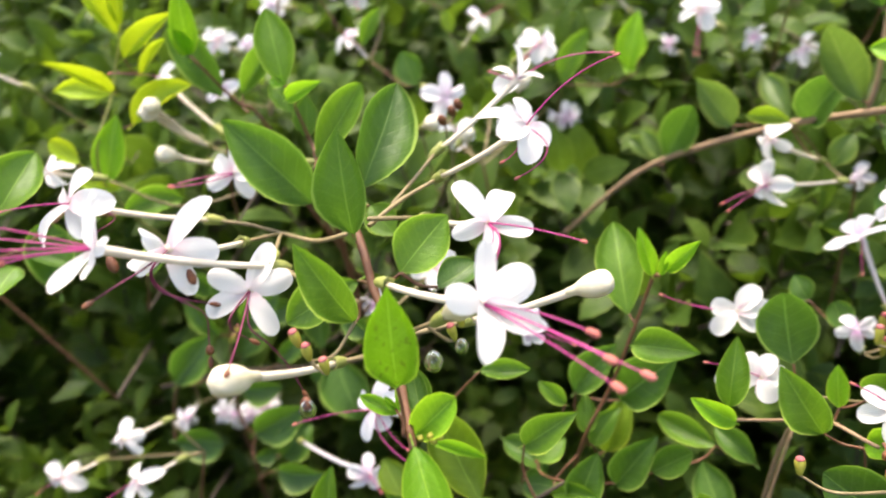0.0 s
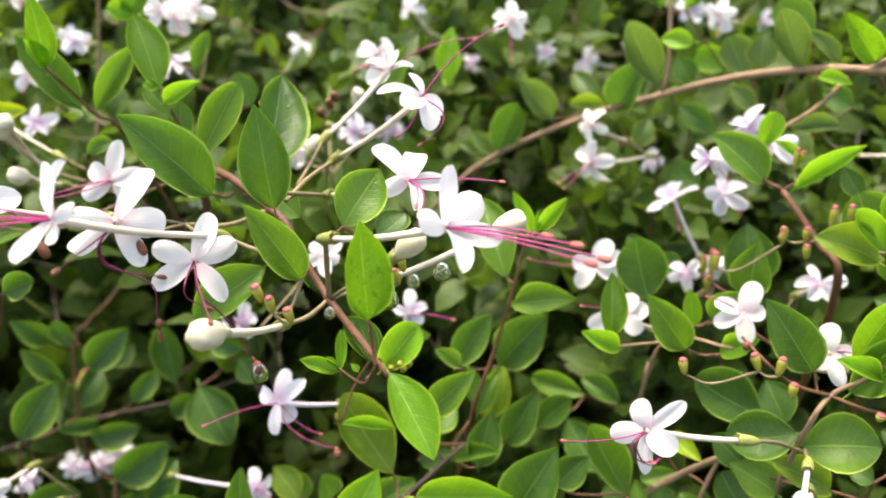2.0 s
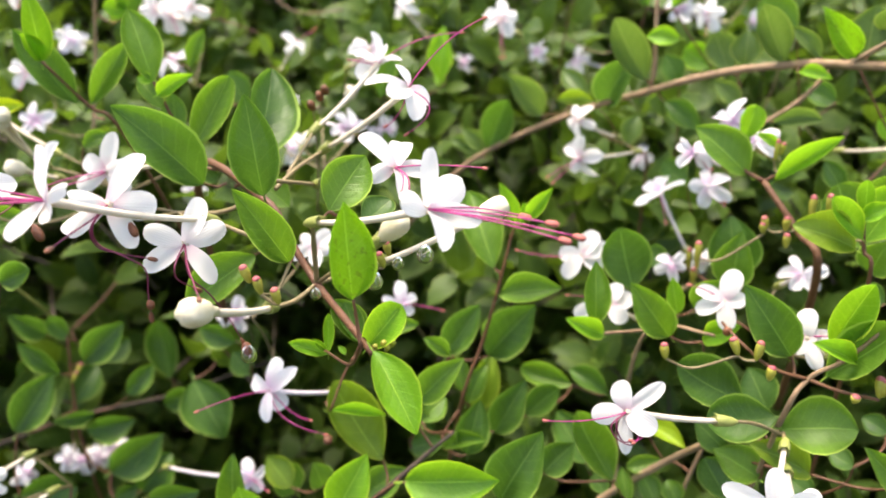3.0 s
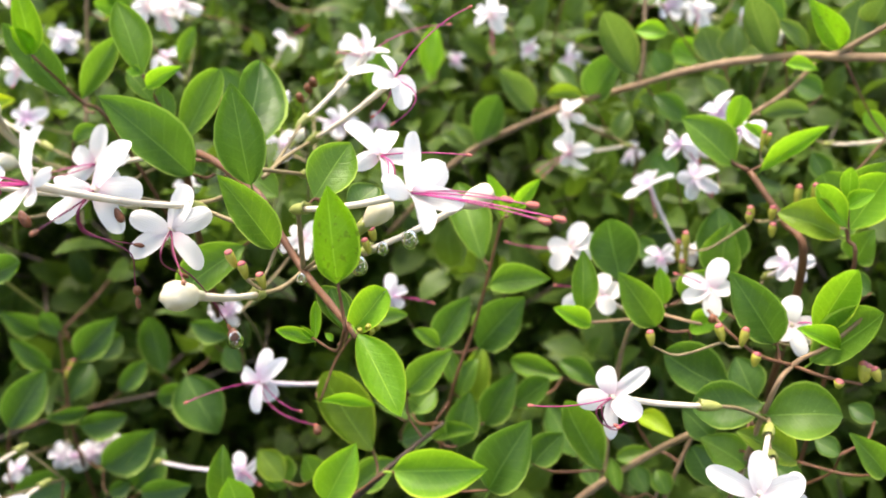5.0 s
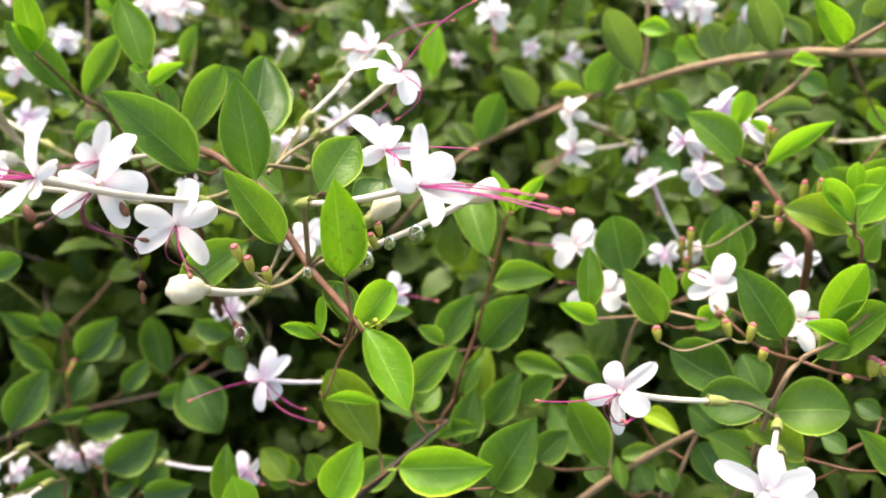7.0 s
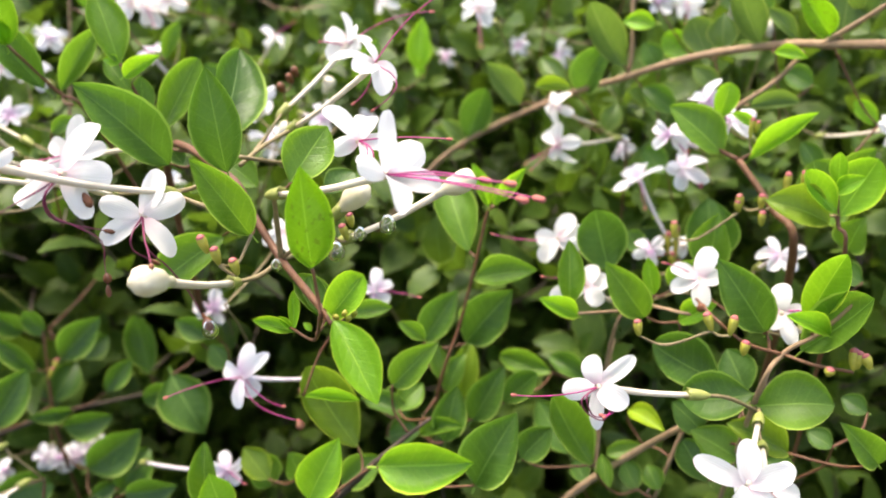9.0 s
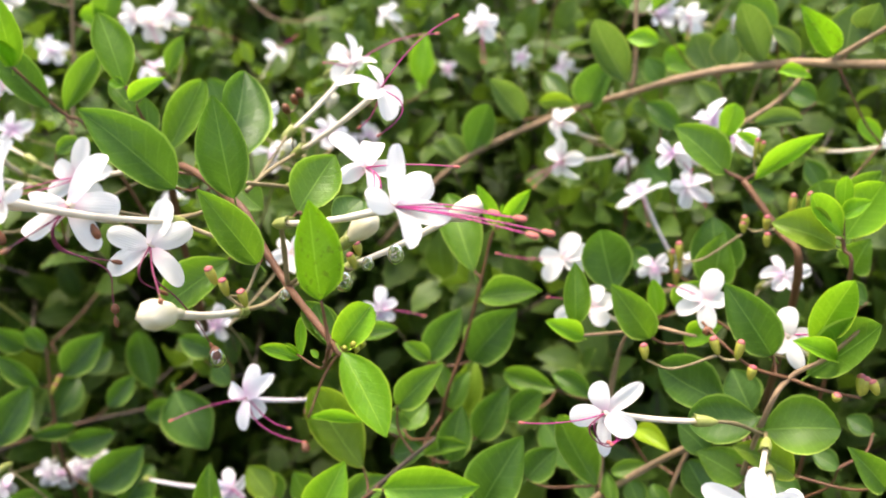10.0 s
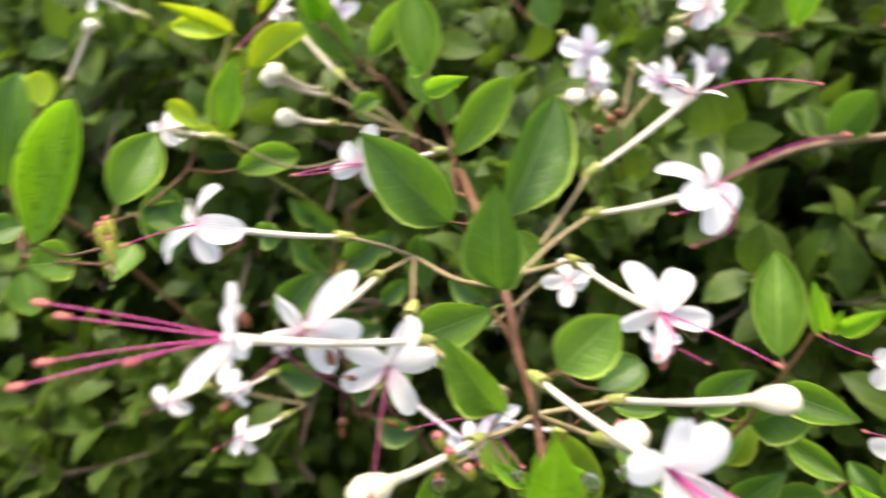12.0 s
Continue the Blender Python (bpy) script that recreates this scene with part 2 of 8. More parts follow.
def axes_matrix(origin, y, z, sx, sy, sz):
    y = Vector(y).normalized()
    z = Vector(z)
    z = (z - y * z.dot(y)).normalized()
    x = y.cross(z)
    m = Matrix(((x.x * sx, y.x * sy, z.x * sz, origin[0]), (x.y * sx, y.y * sy, z.y * sz, origin[1]),
                (x.z * sx, y.z * sy, z.z * sz, origin[2]), (0, 0, 0, 1)))
    return m


def smooth_line(points, steps=6):
    """A rounded line through the points (Catmull-Rom)."""
    p = [Vector(q) for q in points]
    if len(p) == 2:
        return [p[0].lerp(p[1], k / 3) for k in range(4)]
    p = [2 * p[0] - p[1]] + p + [2 * p[-1] - p[-2]]
    out = []
    for k in range(1, len(p) - 2):
        for s in range(steps):
            u = s / steps
            a, b, c, d = p[k - 1:k + 3]
            out.append(0.5 * ((2 * b) + (c - a) * u + (2 * a - 5 * b + 4 * c - d) * u * u + (3 * b - a - 3 * c + d) * u ** 3))
    return out + [p[-2]]


def sweep(name, line, radii, material, sides=7):
    """A tapering round stalk along a line; radii: one per point, or (start, end)."""
    n = len(line)
    if len(radii) == 2 and n != 2:
        radii = [radii[0] + (radii[1] - radii[0]) * k / (n - 1) for k in range(n)]
    verts, faces = [], []
    side = None
    for k, p in enumerate(line):
        d = (line[min(k + 1, n - 1)] - line[max(k - 1, 0)]).normalized()
        if side is None:
            side = d.orthogonal().normalized()
        side = (side - d * side.dot(d)).normalized()
        up = d.cross(side)
        for a in range(sides):
            w = 2 * math.pi * a / sides
            verts.append(p + (side * math.cos(w) + up * math.sin(w)) * radii[k])
    for k in range(n - 1):
        for a in range(sides):
            b = (a + 1) % sides
            faces.append((k * sides + a, k * sides + b, (k + 1) * sides + b, (k + 1) * sides + a))
    faces.append(tuple(range(sides))[::-1])
    faces.append(tuple((n - 1) * sides + a for a in range(sides)))
    return mesh_from(name, verts, faces, material)


def lathe(name, profile, material, sides=10, wobble=0.0, seed=0):
    r0 = random.Random(seed)
    verts, faces = [], []
    for r, y in profile:
        for a in range(sides):
            w = 2 * math.pi * a / sides
            q = r * (1 + wobble * r0.uniform(-1, 1))
            verts.append((q * math.cos(w), y, q * math.sin(w)))
    for k in range(len(profile) - 1):
        for a in range(sides):
            b = (a + 1) % sides
            faces.append((k * sides + a, (k + 1) * sides + a, (k + 1) * sides + b, k * sides + b))
    faces.append(tuple(range(sides)))
    faces.append(tuple((len(profile) - 1) * sides + a for a in range(sides))[::-1])
    return mesh_from(name, verts, faces, material)


def leaf_mesh(name, material, early, late, fold, curl, ripple, notch=0.0, seed=0):
    """Unit leaf: y from base to tip, x across (width 1), z upward; a short stalk below the base."""
    r0 = random.Random(seed)
    ys = (0.0, 0.05, 0.14, 0.26, 0.40, 0.55, 0.69, 0.81, 0.91, 0.97, 1.0)
    us = (-1.0, -0.93, -0.80, -0.50, -0.22, 0.0, 0.22, 0.50, 0.80, 0.93, 1.0)
    lean = r0.uniform(-0.12, 0.12)
    top = max((k / 200) ** early * (1 - k / 200) ** late for k in range(1, 200))
    side_wave = [(r0.uniform(0.010, 0.028), r0.uniform(7, 11), r0.uniform(0, 6)) for _ in range(2)]
    ph = r0.uniform(0, 6)
    verts, uvs, faces = [], [], []
    for y in ys:
        w = 0.5 * (y ** early * (1 - y) ** late) / top if 0 < y < 1 else 0.012
        for u in us:
            amp, freq, start = side_wave[0 if u < 0 else 1]
            x = u * w * (1 + amp * math.sin(freq * y + start)) + 0.02 * math.sin(3 * y + ph)
            z = 0.85 * fold * (abs(u) ** 1.6) * w + 0.16 * w * max(0.0, abs(u) - 0.80) / 0.2 - 0.02 * w * math.exp(-(u / 0.12) ** 2) + lean * u * w * (y - 0.4) * 2 - curl * ((y - 0.45) ** 2 - 0.2) + (ripple * abs(u) + 1.1 * amp * u * u * w) * math.sin(freq * y + ph + u)
            yy = y - (notch * max(0.0, 1 - abs(u) * 2.2) * max(0.0, (y - 0.8) / 0.2))
            verts.append((x, yy, z))
            uvs.append((0.5 + 0.5 * u, y))
    c = len(us)
    for k in range(len(ys) - 1):
        for a in range(c - 1):
            faces.append((k * c + a, k * c + a + 1, (k + 1) * c + a + 1, (k + 1) * c + a))
    n = len(verts)
    z0 = -curl * (0.45 ** 2 - 0.2)
    for y, h in ((-0.13, -0.03), (0.03, z0 - 0.004)):
        for dx, dz in ((-0.022, 0.0), (0.022, 0.0), (0.0, -0.022)):
            verts.append((dx, y, h + dz))
            uvs.append((0.5, 0.5))
    for a in range(3):
        b = (a + 1) % 3
        faces.append((n + a, n + b, n + 3 + b, n + 3 + a))
    return mesh_from(name, verts, faces, material, uvs)


SHAPES = ((0.84, 0.88, 0.30, 0.30, 0.016, 0.0), (0.76, 0.96, 0.36, 0.42, 0.020, 0.0), (0.86, 0.62, 0.28, -0.30, 0.018, 0.0),
          (0.82, 0.70, 0.44, 0.55, 0.024, 0.0), (0.66, 0.30, 0.45, 0.25, 0.014, 0.13), (0.92, 0.95, 0.30, 0.10, 0.018, 0.0))
LEAVES = {tone: [leaf_mesh("leaf", m, *s, seed=7 * k + 1) for k, s in enumerate(SHAPES)] for tone, m in LEAF_MATS.items()}


def petal_mesh(name, material, bend, cup, seed, bow=0.0):
    """Unit petal: y from throat to tip; bend throws the tip back, bow only arches the blade between throat and tip."""
    r0 = random.Random(seed)
    ys = (0.0, 0.12, 0.28, 0.45, 0.62, 0.78, 0.90, 0.97, 1.0)
    us = (-1.0, -0.5, 0.0, 0.5, 1.0)
    ws = (0.20, 0.31, 0.43, 0.49, 0.50, 0.45, 0.35, 0.21, 0.06)
    verts, uvs, faces = [], [], []
    ph = r0.uniform(0, 6)
    for y, w in zip(ys, ws):
        for u in us:
            z = bend * y * (y - bow) + cup * (u * u) * w + 0.035 * math.sin(6 * y + 2.5 * u + ph) + 0.10 * u * w * math.sin(ph)
            verts.append((u * w, y, z))
            uvs.append((0.5 + 0.5 * u, y))
    c = len(us)
    for k in range(len(ys) - 1):
        for a in range(c - 1):
            faces.append((k * c + a, k * c + a + 1, (k + 1) * c + a + 1, (k + 1) * c + a))
    return mesh_from(name, verts, faces, material, uvs)


PETALS = [petal_mesh("petal", PETAL, b, c, k) for k, (b, c) in enumerate(((-0.25, 0.55), (-0.50, -0.50), (0.10, 0.70), (-0.75, 0.35)))]
PETALS_BLUE = [petal_mesh("petal", PETAL_BLUE, b, c, k) for k, (b, c) in enumerate(((-0.25, 0.55), (-0.50, -0.50), (0.10, 0.70), (-0.75, 0.35)))]
PETALS_SET = [petal_mesh("petal", PETAL, b, c, 11 + k, 1.0) for k, (b, c) in enumerate(((-0.45, 0.40), (-0.70, -0.35), (0.35, 0.45), (-0.90, 0.25)))]
PETALS_BLUE_SET = [petal_mesh("petal", PETAL_BLUE, b, c, 11 + k, 1.0) for k, (b, c) in enumerate(((-0.45, 0.40), (-0.70, -0.35), (0.35, 0.45), (-0.90, 0.25)))]
CALYX_MESH = lathe("calyx", ((0.10, -0.12), (0.17, 0.0), (0.27, 0.2), (0.33, 0.45), (0.34, 0.7), (0.33, 0.86), (0.36, 0.98), (0.18, 0.9)), CALYX, 10, 0.05, 3)
for v in CALYX_MESH.vertices:
    if 60 <= v.index < 70 and v.index % 2 == 0:
        v.co = (v.co.x * 1.12, v.co.y + 0.2, v.co.z * 1.12)
ANTHER_MESH = lathe("anther", ((0.06, -0.5), (0.22, -0.42), (0.30, -0.2), (0.27, 0.0), (0.31, 0.22), (0.22, 0.42), (0.05, 0.5)), ANTHER, 8, 0.12, 5)
BUD_MESH = lathe("bud", ((0.17, -0.25), (0.21, 0.0), (0.31, 0.12), (0.43, 0.30), (0.49, 0.50), (0.48, 0.70), (0.42, 0.86), (0.28, 0.96), (0.06, 1.0)), BUD, 15, 0.03, 8)
for v in BUD_MESH.vertices:
    fold = 1.0 + 0.12 * math.cos(5 * math.atan2(v.co.z, v.co.x) + 1.5 * v.co.y) * max(0.0, v.co.y)
    v.co = (v.co.x * fold + 0.10 * max(0.0, v.co.y - 0.3) ** 2, v.co.y, v.co.z * fold)
FRUIT_MESH = lathe("fruit", ((0.08, 0.0), (0.20, 0.10), (0.30, 0.36), (0.36, 0.64), (0.35, 0.80), (0.30, 0.90), (0.2, 0.95)), FRUIT, 9, 0.05, 9)
FRUIT_TIP_MESH = lathe("fruit_tip", ((0.31, 0.88), (0.30, 0.94), (0.24, 1.01), (0.14, 1.06), (0.03, 1.08)), FRUIT_TIP, 9, 0.08, 10)
DROP_MESH = lathe("water_drop", ((0.02, 0.5), (0.22, 0.42), (0.38, 0.2), (0.46, -0.05), (0.40, -0.28), (0.22, -0.44), (0.02, -0.5)), WATER, 12)
WITHER_MESH = lathe("withered_cup", ((0.08, 0.0), (0.24, 0.08), (0.42, 0.30), (0.50, 0.58), (0.44, 0.82), (0.28, 0.98), (0.08, 1.04)), WITHERED, 10, 0.12, 12)
LITTLE = random.Random(21)


# ---- parts of the shrub ----
def leaf(sprig, base, tip, facing, width, tone="mid", shape=-1):
    base, tip = Vector(base), Vector(tip)
    axis = tip - base
    k = LITTLE.choice((0, 0, 1, 2, 3, 5)) if shape < 0 else shape
    return child("leaf", LEAVES[tone][k], sprig, axes_matrix(base, axis, Vector(facing), width, axis.length, axis.length))


def stalk(sprig, points, r0, r1, kind="red", name="stem"):
    m = {"red": STEM_RED, "green": STEM_GREEN, "tan": PEDUNCLE, "bark": BARK, "old": OLD_BARK}[kind]
    line = smooth_line(points)
    n = len(line)
    rad = [(r0 + (r1 - r0) * k / (n - 1)) * (1 + (0.14 if k % 6 == 0 and 0 < k < n - 1 else 0.05 if k % 6 in (1, 5) else 0.0)) for k in range(n)]
    return child(name, sweep(name, line, rad, m), sprig)


def tube_line(calyx, throat):
    a, b = Vector(calyx), Vector(throat)
    sag = Vector((0, 0, -0.03 * (b - a).length))
    return [a.lerp(b, u) + sag * math.sin(math.pi * u) for u in (0.0, 0.2, 0.4, 0.6, 0.8, 0.93, 1.0)]


def flower(sprig, calyx, throat, facing, size, roll=0.0, spread=0.0, stamens=(), pale=False, small=False, petals=(), wilted=()):
    """Long tube from calyx to throat, five petals about the facing way, four long filaments with anthers."""
    a, b, f = Vector(calyx), Vector(throat), Vector(facing).normalized()
    d = (b - a).normalized()
    w = 0.0012 if not small else 0.0011
    line = tube_line(a, b)
    tube = child("flower", sweep("flower_tube", line, [w * 0.75, w * 0.8, w * 0.85, w * 0.9, w, w * 1.15, w * 1.2], TUBE_PALE if pale else TUBE, 9), sprig)
    child("calyx", CALYX_MESH, tube, axes_matrix(a - d * 0.003, d, (0.1, 0.3, 1), 0.0058, 0.0066, 0.0058), "yellow-green calyx")
    u = f.orthogonal().normalized() if abs(f.z) > 0.95 else Vector((0, 0, 1)) - f * f.z
    u.normalize()
    s = u.cross(f)
    for tip, width in petals:
        out = Vector(tip) - b
        pet = (PETALS_BLUE_SET if pale else PETALS_SET)[LITTLE.randrange(4)]
        child("petal", pet, tube, axes_matrix(b + (out - f * out.dot(f)).normalized() * 0.0006, out, f + u * LITTLE.uniform(-0.2, 0.4) + s * LITTLE.uniform(-0.3, 0.3), width, out.length, out.length * 0.55))
    for k in range(0 if petals else 5):
        w5 = radians(roll + 72 * k + LITTLE.uniform(-11, 11))
        lift = spread + LITTLE.uniform(-16, 16)
        out = (u * math.cos(w5) + s * math.sin(w5)) * math.cos(radians(lift)) + f * math.sin(radians(lift))
        size5 = size * LITTLE.uniform(0.80, 1.04)
        pet = (PETALS_BLUE if pale else PETALS)[LITTLE.randrange(4)]
        child("petal", pet, tube, axes_matrix(b + out * 0.0008, out + f * LITTLE.uniform(-0.28, 0.22), f + u.cross(out) * LITTLE.uniform(-0.3, 0.3) + out.cross(f) * LITTLE.uniform(-0.45, 0.45), size5 * LITTLE.uniform(0.60, 0.76), size5, size5))
    for end, bulge in stamens:
        filament(tube, b - d * 0.001, end, bulge, 1.0 if len(stamens) > 3 else 0.62)
    for line in wilted:
        line = smooth_line([b - d * 0.001] + [Vector(q) for q in line], 5)
        child("filament", sweep("filament", line, (0.00032, 0.00018), STAMEN_DARK, 6), tube, None, "drooping dark wine-red filament")
        child("anther", WITHER_MESH, tube, axes_matrix(line[-1], line[-1] - line[-2], (0.3, 0.2, 1), 0.0017, 0.0036, 0.0015), "shrivelled brown anther")
    return tube


def filament(tube, start, end, bulge, swell=1.0):
    a, b = Vector(start), Vector(end)
    mid = a.lerp(b, 0.45) + 2 * Vector(bulge)
    line = [a * (1 - s) ** 2 + mid * (2 * s * (1 - s)) + b * s * s for s in (k / 11 for k in range(12))]
    child("filament", sweep("filament", line, (0.00030, 0.00020), STAMEN, 5), tube, None, "thin magenta filament")
    d = (b - line[-2]).normalized()
    child("anther", ANTHER_MESH, tube, axes_matrix(b, d, (0.3, 0, 1), 0.0034 * swell, 0.0037 * swell, 0.0029 * swell), "coral anther")


def long_bud(sprig, calyx, tip, swell=0.0085, length=0.013):
    """A closed flower: thin neck swelling into a blunt cream head."""
    a, b = Vector(calyx), Vector(tip)
    d = (b - a).normalized()
    neck = b - d * length * 0.95
    tube = child("flower_bud", sweep("bud_neck", tube_line(a, neck), [0.0011, 0.0011, 0.0011, 0.0012, 0.0013, 0.0014, 0.0015], TUBE, 9), sprig)
    child("bud_head", BUD_MESH, tube, axes_matrix(neck - d * 0.001, d, (0, 0.2, 1), swell, length, swell), "blunt cream bud head")
    child("calyx", CALYX_MESH, tube, axes_matrix(a - d * 0.003, d, (0.1, 0.3, 1), 0.0058, 0.0066, 0.0058), "yellow-green calyx")
    return tube


def fruit(sprig, base, tip, width=0.0065, ripe=True):
    a, b = Vector(base), Vector(tip)
    m = axes_matrix(a, b - a, (0, 0.2, 1), width, (b - a).length, width)
    ob = child("green_fruit", FRUIT_MESH, sprig, m, "small unripe green fruit")
    if ripe:
        child("fruit_tip", FRUIT_TIP_MESH, ob, m, "dull pink tip")
    return ob


def withered(sprig, base, tip, width=0.005):
    a, b = Vector(base), Vector(tip)
    return child("withered_flower", WITHER_MESH, sprig, axes_matrix(a, b - a, (0, 0.2, 1), width, (b - a).length, width), "shrivelled brown withered flower")


def drop(at, size):
    ob = new("water_drop", DROP_MESH)
    ob.matrix_basis = axes_matrix(at, (0, 0, 1), (0, -1, 0), size, size * 1.1, size)
    return tagged(ob, "clear water drop hanging under a flower stalk", "water drop", "water drops")


def root_stem(sprig, top, r0, r1):
    """The woody stem of a sprig: it leans forward and inward out of the depth of the hedge, where it stands in the soil."""
    a = Vector(top)
    way = a - Vector((-0.01, 0.0, 1.0))
    way *= 0.55 / way.y
    way.z = max(way.z, 0.08 - a.z)
    deep = a + way
    stalk(sprig, [(deep.x, deep.y + 0.04, -0.01), (deep.x, deep.y + 0.02, 0.5 * deep.z), deep, a + way * 0.6, a + way * 0.25, top], r0, r1, "old", "woody_stem")


def rooted(name, base, label, category):
    """A sprig that starts at base, with its woody stem down to the soil."""
    ob = thing(name, base, label, category, "sprigs of the shrub")
    root_stem(ob, base, 0.0014, 0.0005)
    return ob


# ---- ground ----
_g = [(-60, -60, 0), (60, -60, 0), (60, 60, 0), (-60, 60, 0)]
ground = new("ground", mesh_from("ground", _g, [(0, 1, 2, 3)], SOIL, smooth=False))
tagged(ground, "bare brown soil under the flowering hedge", "ground", kind="structure")

# ---- sprigs of the shrub ----
centre = thing("flowering_sprig", (-0.1268, 0.3781, 0.7847), "sprig with large green leaves, white flowers and magenta filaments", "flowering sprig", "sprigs of the shrub")
root_stem(centre, (-0.1268, 0.3781, 0.7847), 0.0026, 0.0012)
stalk(centre, [(-0.1268, 0.3781, 0.7847), (-0.1145, 0.3334, 0.8992), (-0.0688, 0.2641, 0.9207), (-0.0567, 0.2462, 0.9131), (-0.0465, 0.2344, 0.9035), (-0.0350, 0.2110, 0.9066), (-0.0234, 0.1877, 0.9097)], 0.00170, 0.00105, "red")
leaf(centre, (-0.0668, 0.2581, 0.9247), (-0.0707, 0.2618, 0.9607), (0.21, -0.97, 0.12), 0.0169, "dark", 0)
leaf(centre, (-0.0979, 0.2908, 0.9137), (-0.1253, 0.2831, 0.9485), (0.61, -0.72, 0.32), 0.0211, "dark", 0)
leaf(centre, (-0.0782, 0.2933, 0.9205), (-0.0742, 0.3268, 0.9490), (0.50, -0.84, 0.20), 0.0225, "dark", 0)
leaf(centre, (-0.0517, 0.2207, 0.9204), (-0.0661, 0.2176, 0.9471), (0.52, -0.83, 0.18), 0.0121, "mid", 0)
leaf(centre, (-0.0394, 0.2289, 0.9341), (-0.0285, 0.2404, 0.9483), (0.13, -0.82, 0.56), 0.0160, "mid", 5)
leaf(centre, (-0.0290, 0.1947, 0.9236), (-0.0305, 0.1973, 0.9537), (0.35, -0.93, 0.10), 0.0138, "fresh", 5)
leaf(centre, (-0.0234, 0.1877, 0.9107), (-0.0103, 0.1712, 0.8945), (0.17, -0.62, 0.77), 0.0121, "young", 0)
leaf(centre, (-0.0263, 0.1967, 0.9046), (-0.0156, 0.2001, 0.9184), (-0.21, -0.90, 0.39), 0.0105, "young", 4)
leaf(centre, (-0.0276, 0.2124, 0.8940), (-0.0403, 0.2236, 0.9041), (0.12, -0.59, 0.80), 0.0104, "mid")
leaf(centre, (-0.0294, 0.2104, 0.8966), (-0.0354, 0.2203, 0.9051), (0.10, -0.61, 0.78), 0.0074, "dark")
stalk(centre, [(-0.0274, 0.1917, 0.9097), (-0.0339, 0.2121, 0.8863), (-0.0444, 0.2258, 0.8818)], 0.00065, 0.00043, "red")
leaf(centre, (-0.0430, 0.2251, 0.8805), (-0.0566, 0.2255, 0.8851), (0.22, -0.67, 0.71), 0.0054, "young")
leaf(centre, (-0.0430, 0.2251, 0.8805), (-0.0432, 0.2332, 0.8919), (0.20, -0.80, 0.57), 0.0040, "young")
leaf(centre, (-0.0436, 0.2255, 0.8813), (-0.0478, 0.2259, 0.8864), (0.43, -0.80, 0.41), 0.0027, "young")
leaf(centre, (-0.0366, 0.2218, 0.8830), (-0.0391, 0.2232, 0.8855), (0.29, -0.67, 0.68), 0.0024, "young")
fruit(centre, (-0.0240, 0.1942, 0.9059), (-0.0230, 0.1922, 0.9094), 0.0026, False)
fruit(centre, (-0.0215, 0.1951, 0.9067), (-0.0205, 0.1931, 0.9102), 0.0026, False)
fruit(centre, (-0.0203, 0.1944, 0.9056), (-0.0193, 0.1924, 0.9091), 0.0026, False)
fruit(centre, (-0.0187, 0.1953, 0.9066), (-0.0177, 0.1933, 0.9101), 0.0026, False)
leaf(centre, (-0.0291, 0.2306, 0.9296), (-0.0214, 0.2421, 0.9314), (0.21, -0.29, 0.94), 0.0106, "dark")
stalk(centre, [(-0.0465, 0.2344, 0.9035), (-0.0456, 0.2307, 0.9203), (-0.0448, 0.2269, 0.9311)], 0.00094, 0.00076, "tan", "peduncle")
flower(centre, (-0.0448, 0.2269, 0.9311), (-0.0076, 0.2025, 0.9489), (0.34, -0.82, 0.46), 0.0117, -4, 8, [((0.0244, 0.1831, 0.9549), (0.0000, -0.0005, 0.0012)), ((0.0269, 0.1765, 0.9537), (0.0000, -0.0005, 0.0012)), ((0.0323, 0.1870, 0.9487), (0.0000, -0.0005, 0.0012)), ((0.0190, 0.1975, 0.9492), (0.0000, 0.0000, 0.0016))], petals=[((-0.0066, 0.2020, 0.9668), 0.0050), ((0.0016, 0.2125, 0.9529), 0.0094), ((0.0068, 0.1999, 0.9468), 0.0066), ((-0.0037, 0.1863, 0.9456), 0.0080), ((-0.0143, 0.1956, 0.9550), 0.0076)])
stalk(centre, [(-0.0628, 0.2621, 0.9287), (-0.0530, 0.2868, 0.9155)], 0.00085, 0.00068, "tan", "peduncle")
flower(centre, (-0.0530, 0.2868, 0.9155), (-0.0203, 0.2551, 0.9374), (0.31, -0.84, 0.45), 0.0110, 20, 5, [((0.0100, 0.2450, 0.9418), (0.0000, 0.0000, 0.0010)), ((-0.0175, 0.2430, 0.9336), (0.0020, 0.0000, 0.0020)), ((-0.0158, 0.2437, 0.9301), (0.0030, 0.0000, 0.0020))], petals=[((-0.0318, 0.2600, 0.9466), 0.0070), ((-0.0183, 0.2694, 0.9399), 0.0082), ((-0.0082, 0.2611, 0.9333), 0.0066), ((-0.0289, 0.2469, 0.9376), 0.0066), ((-0.0178, 0.2420, 0.9335), 0.0058)])
stalk(centre, [(-0.0638, 0.2641, 0.9247), (-0.0595, 0.2825, 0.9241), (-0.0518, 0.3016, 0.9234)], 0.00085, 0.00068, "tan", "peduncle")
stalk(centre, [(-0.0632, 0.2838, 0.9212), (-0.0610, 0.3034, 0.9217), (-0.0591, 0.3229, 0.9225)], 0.00076, 0.00059, "tan", "peduncle")
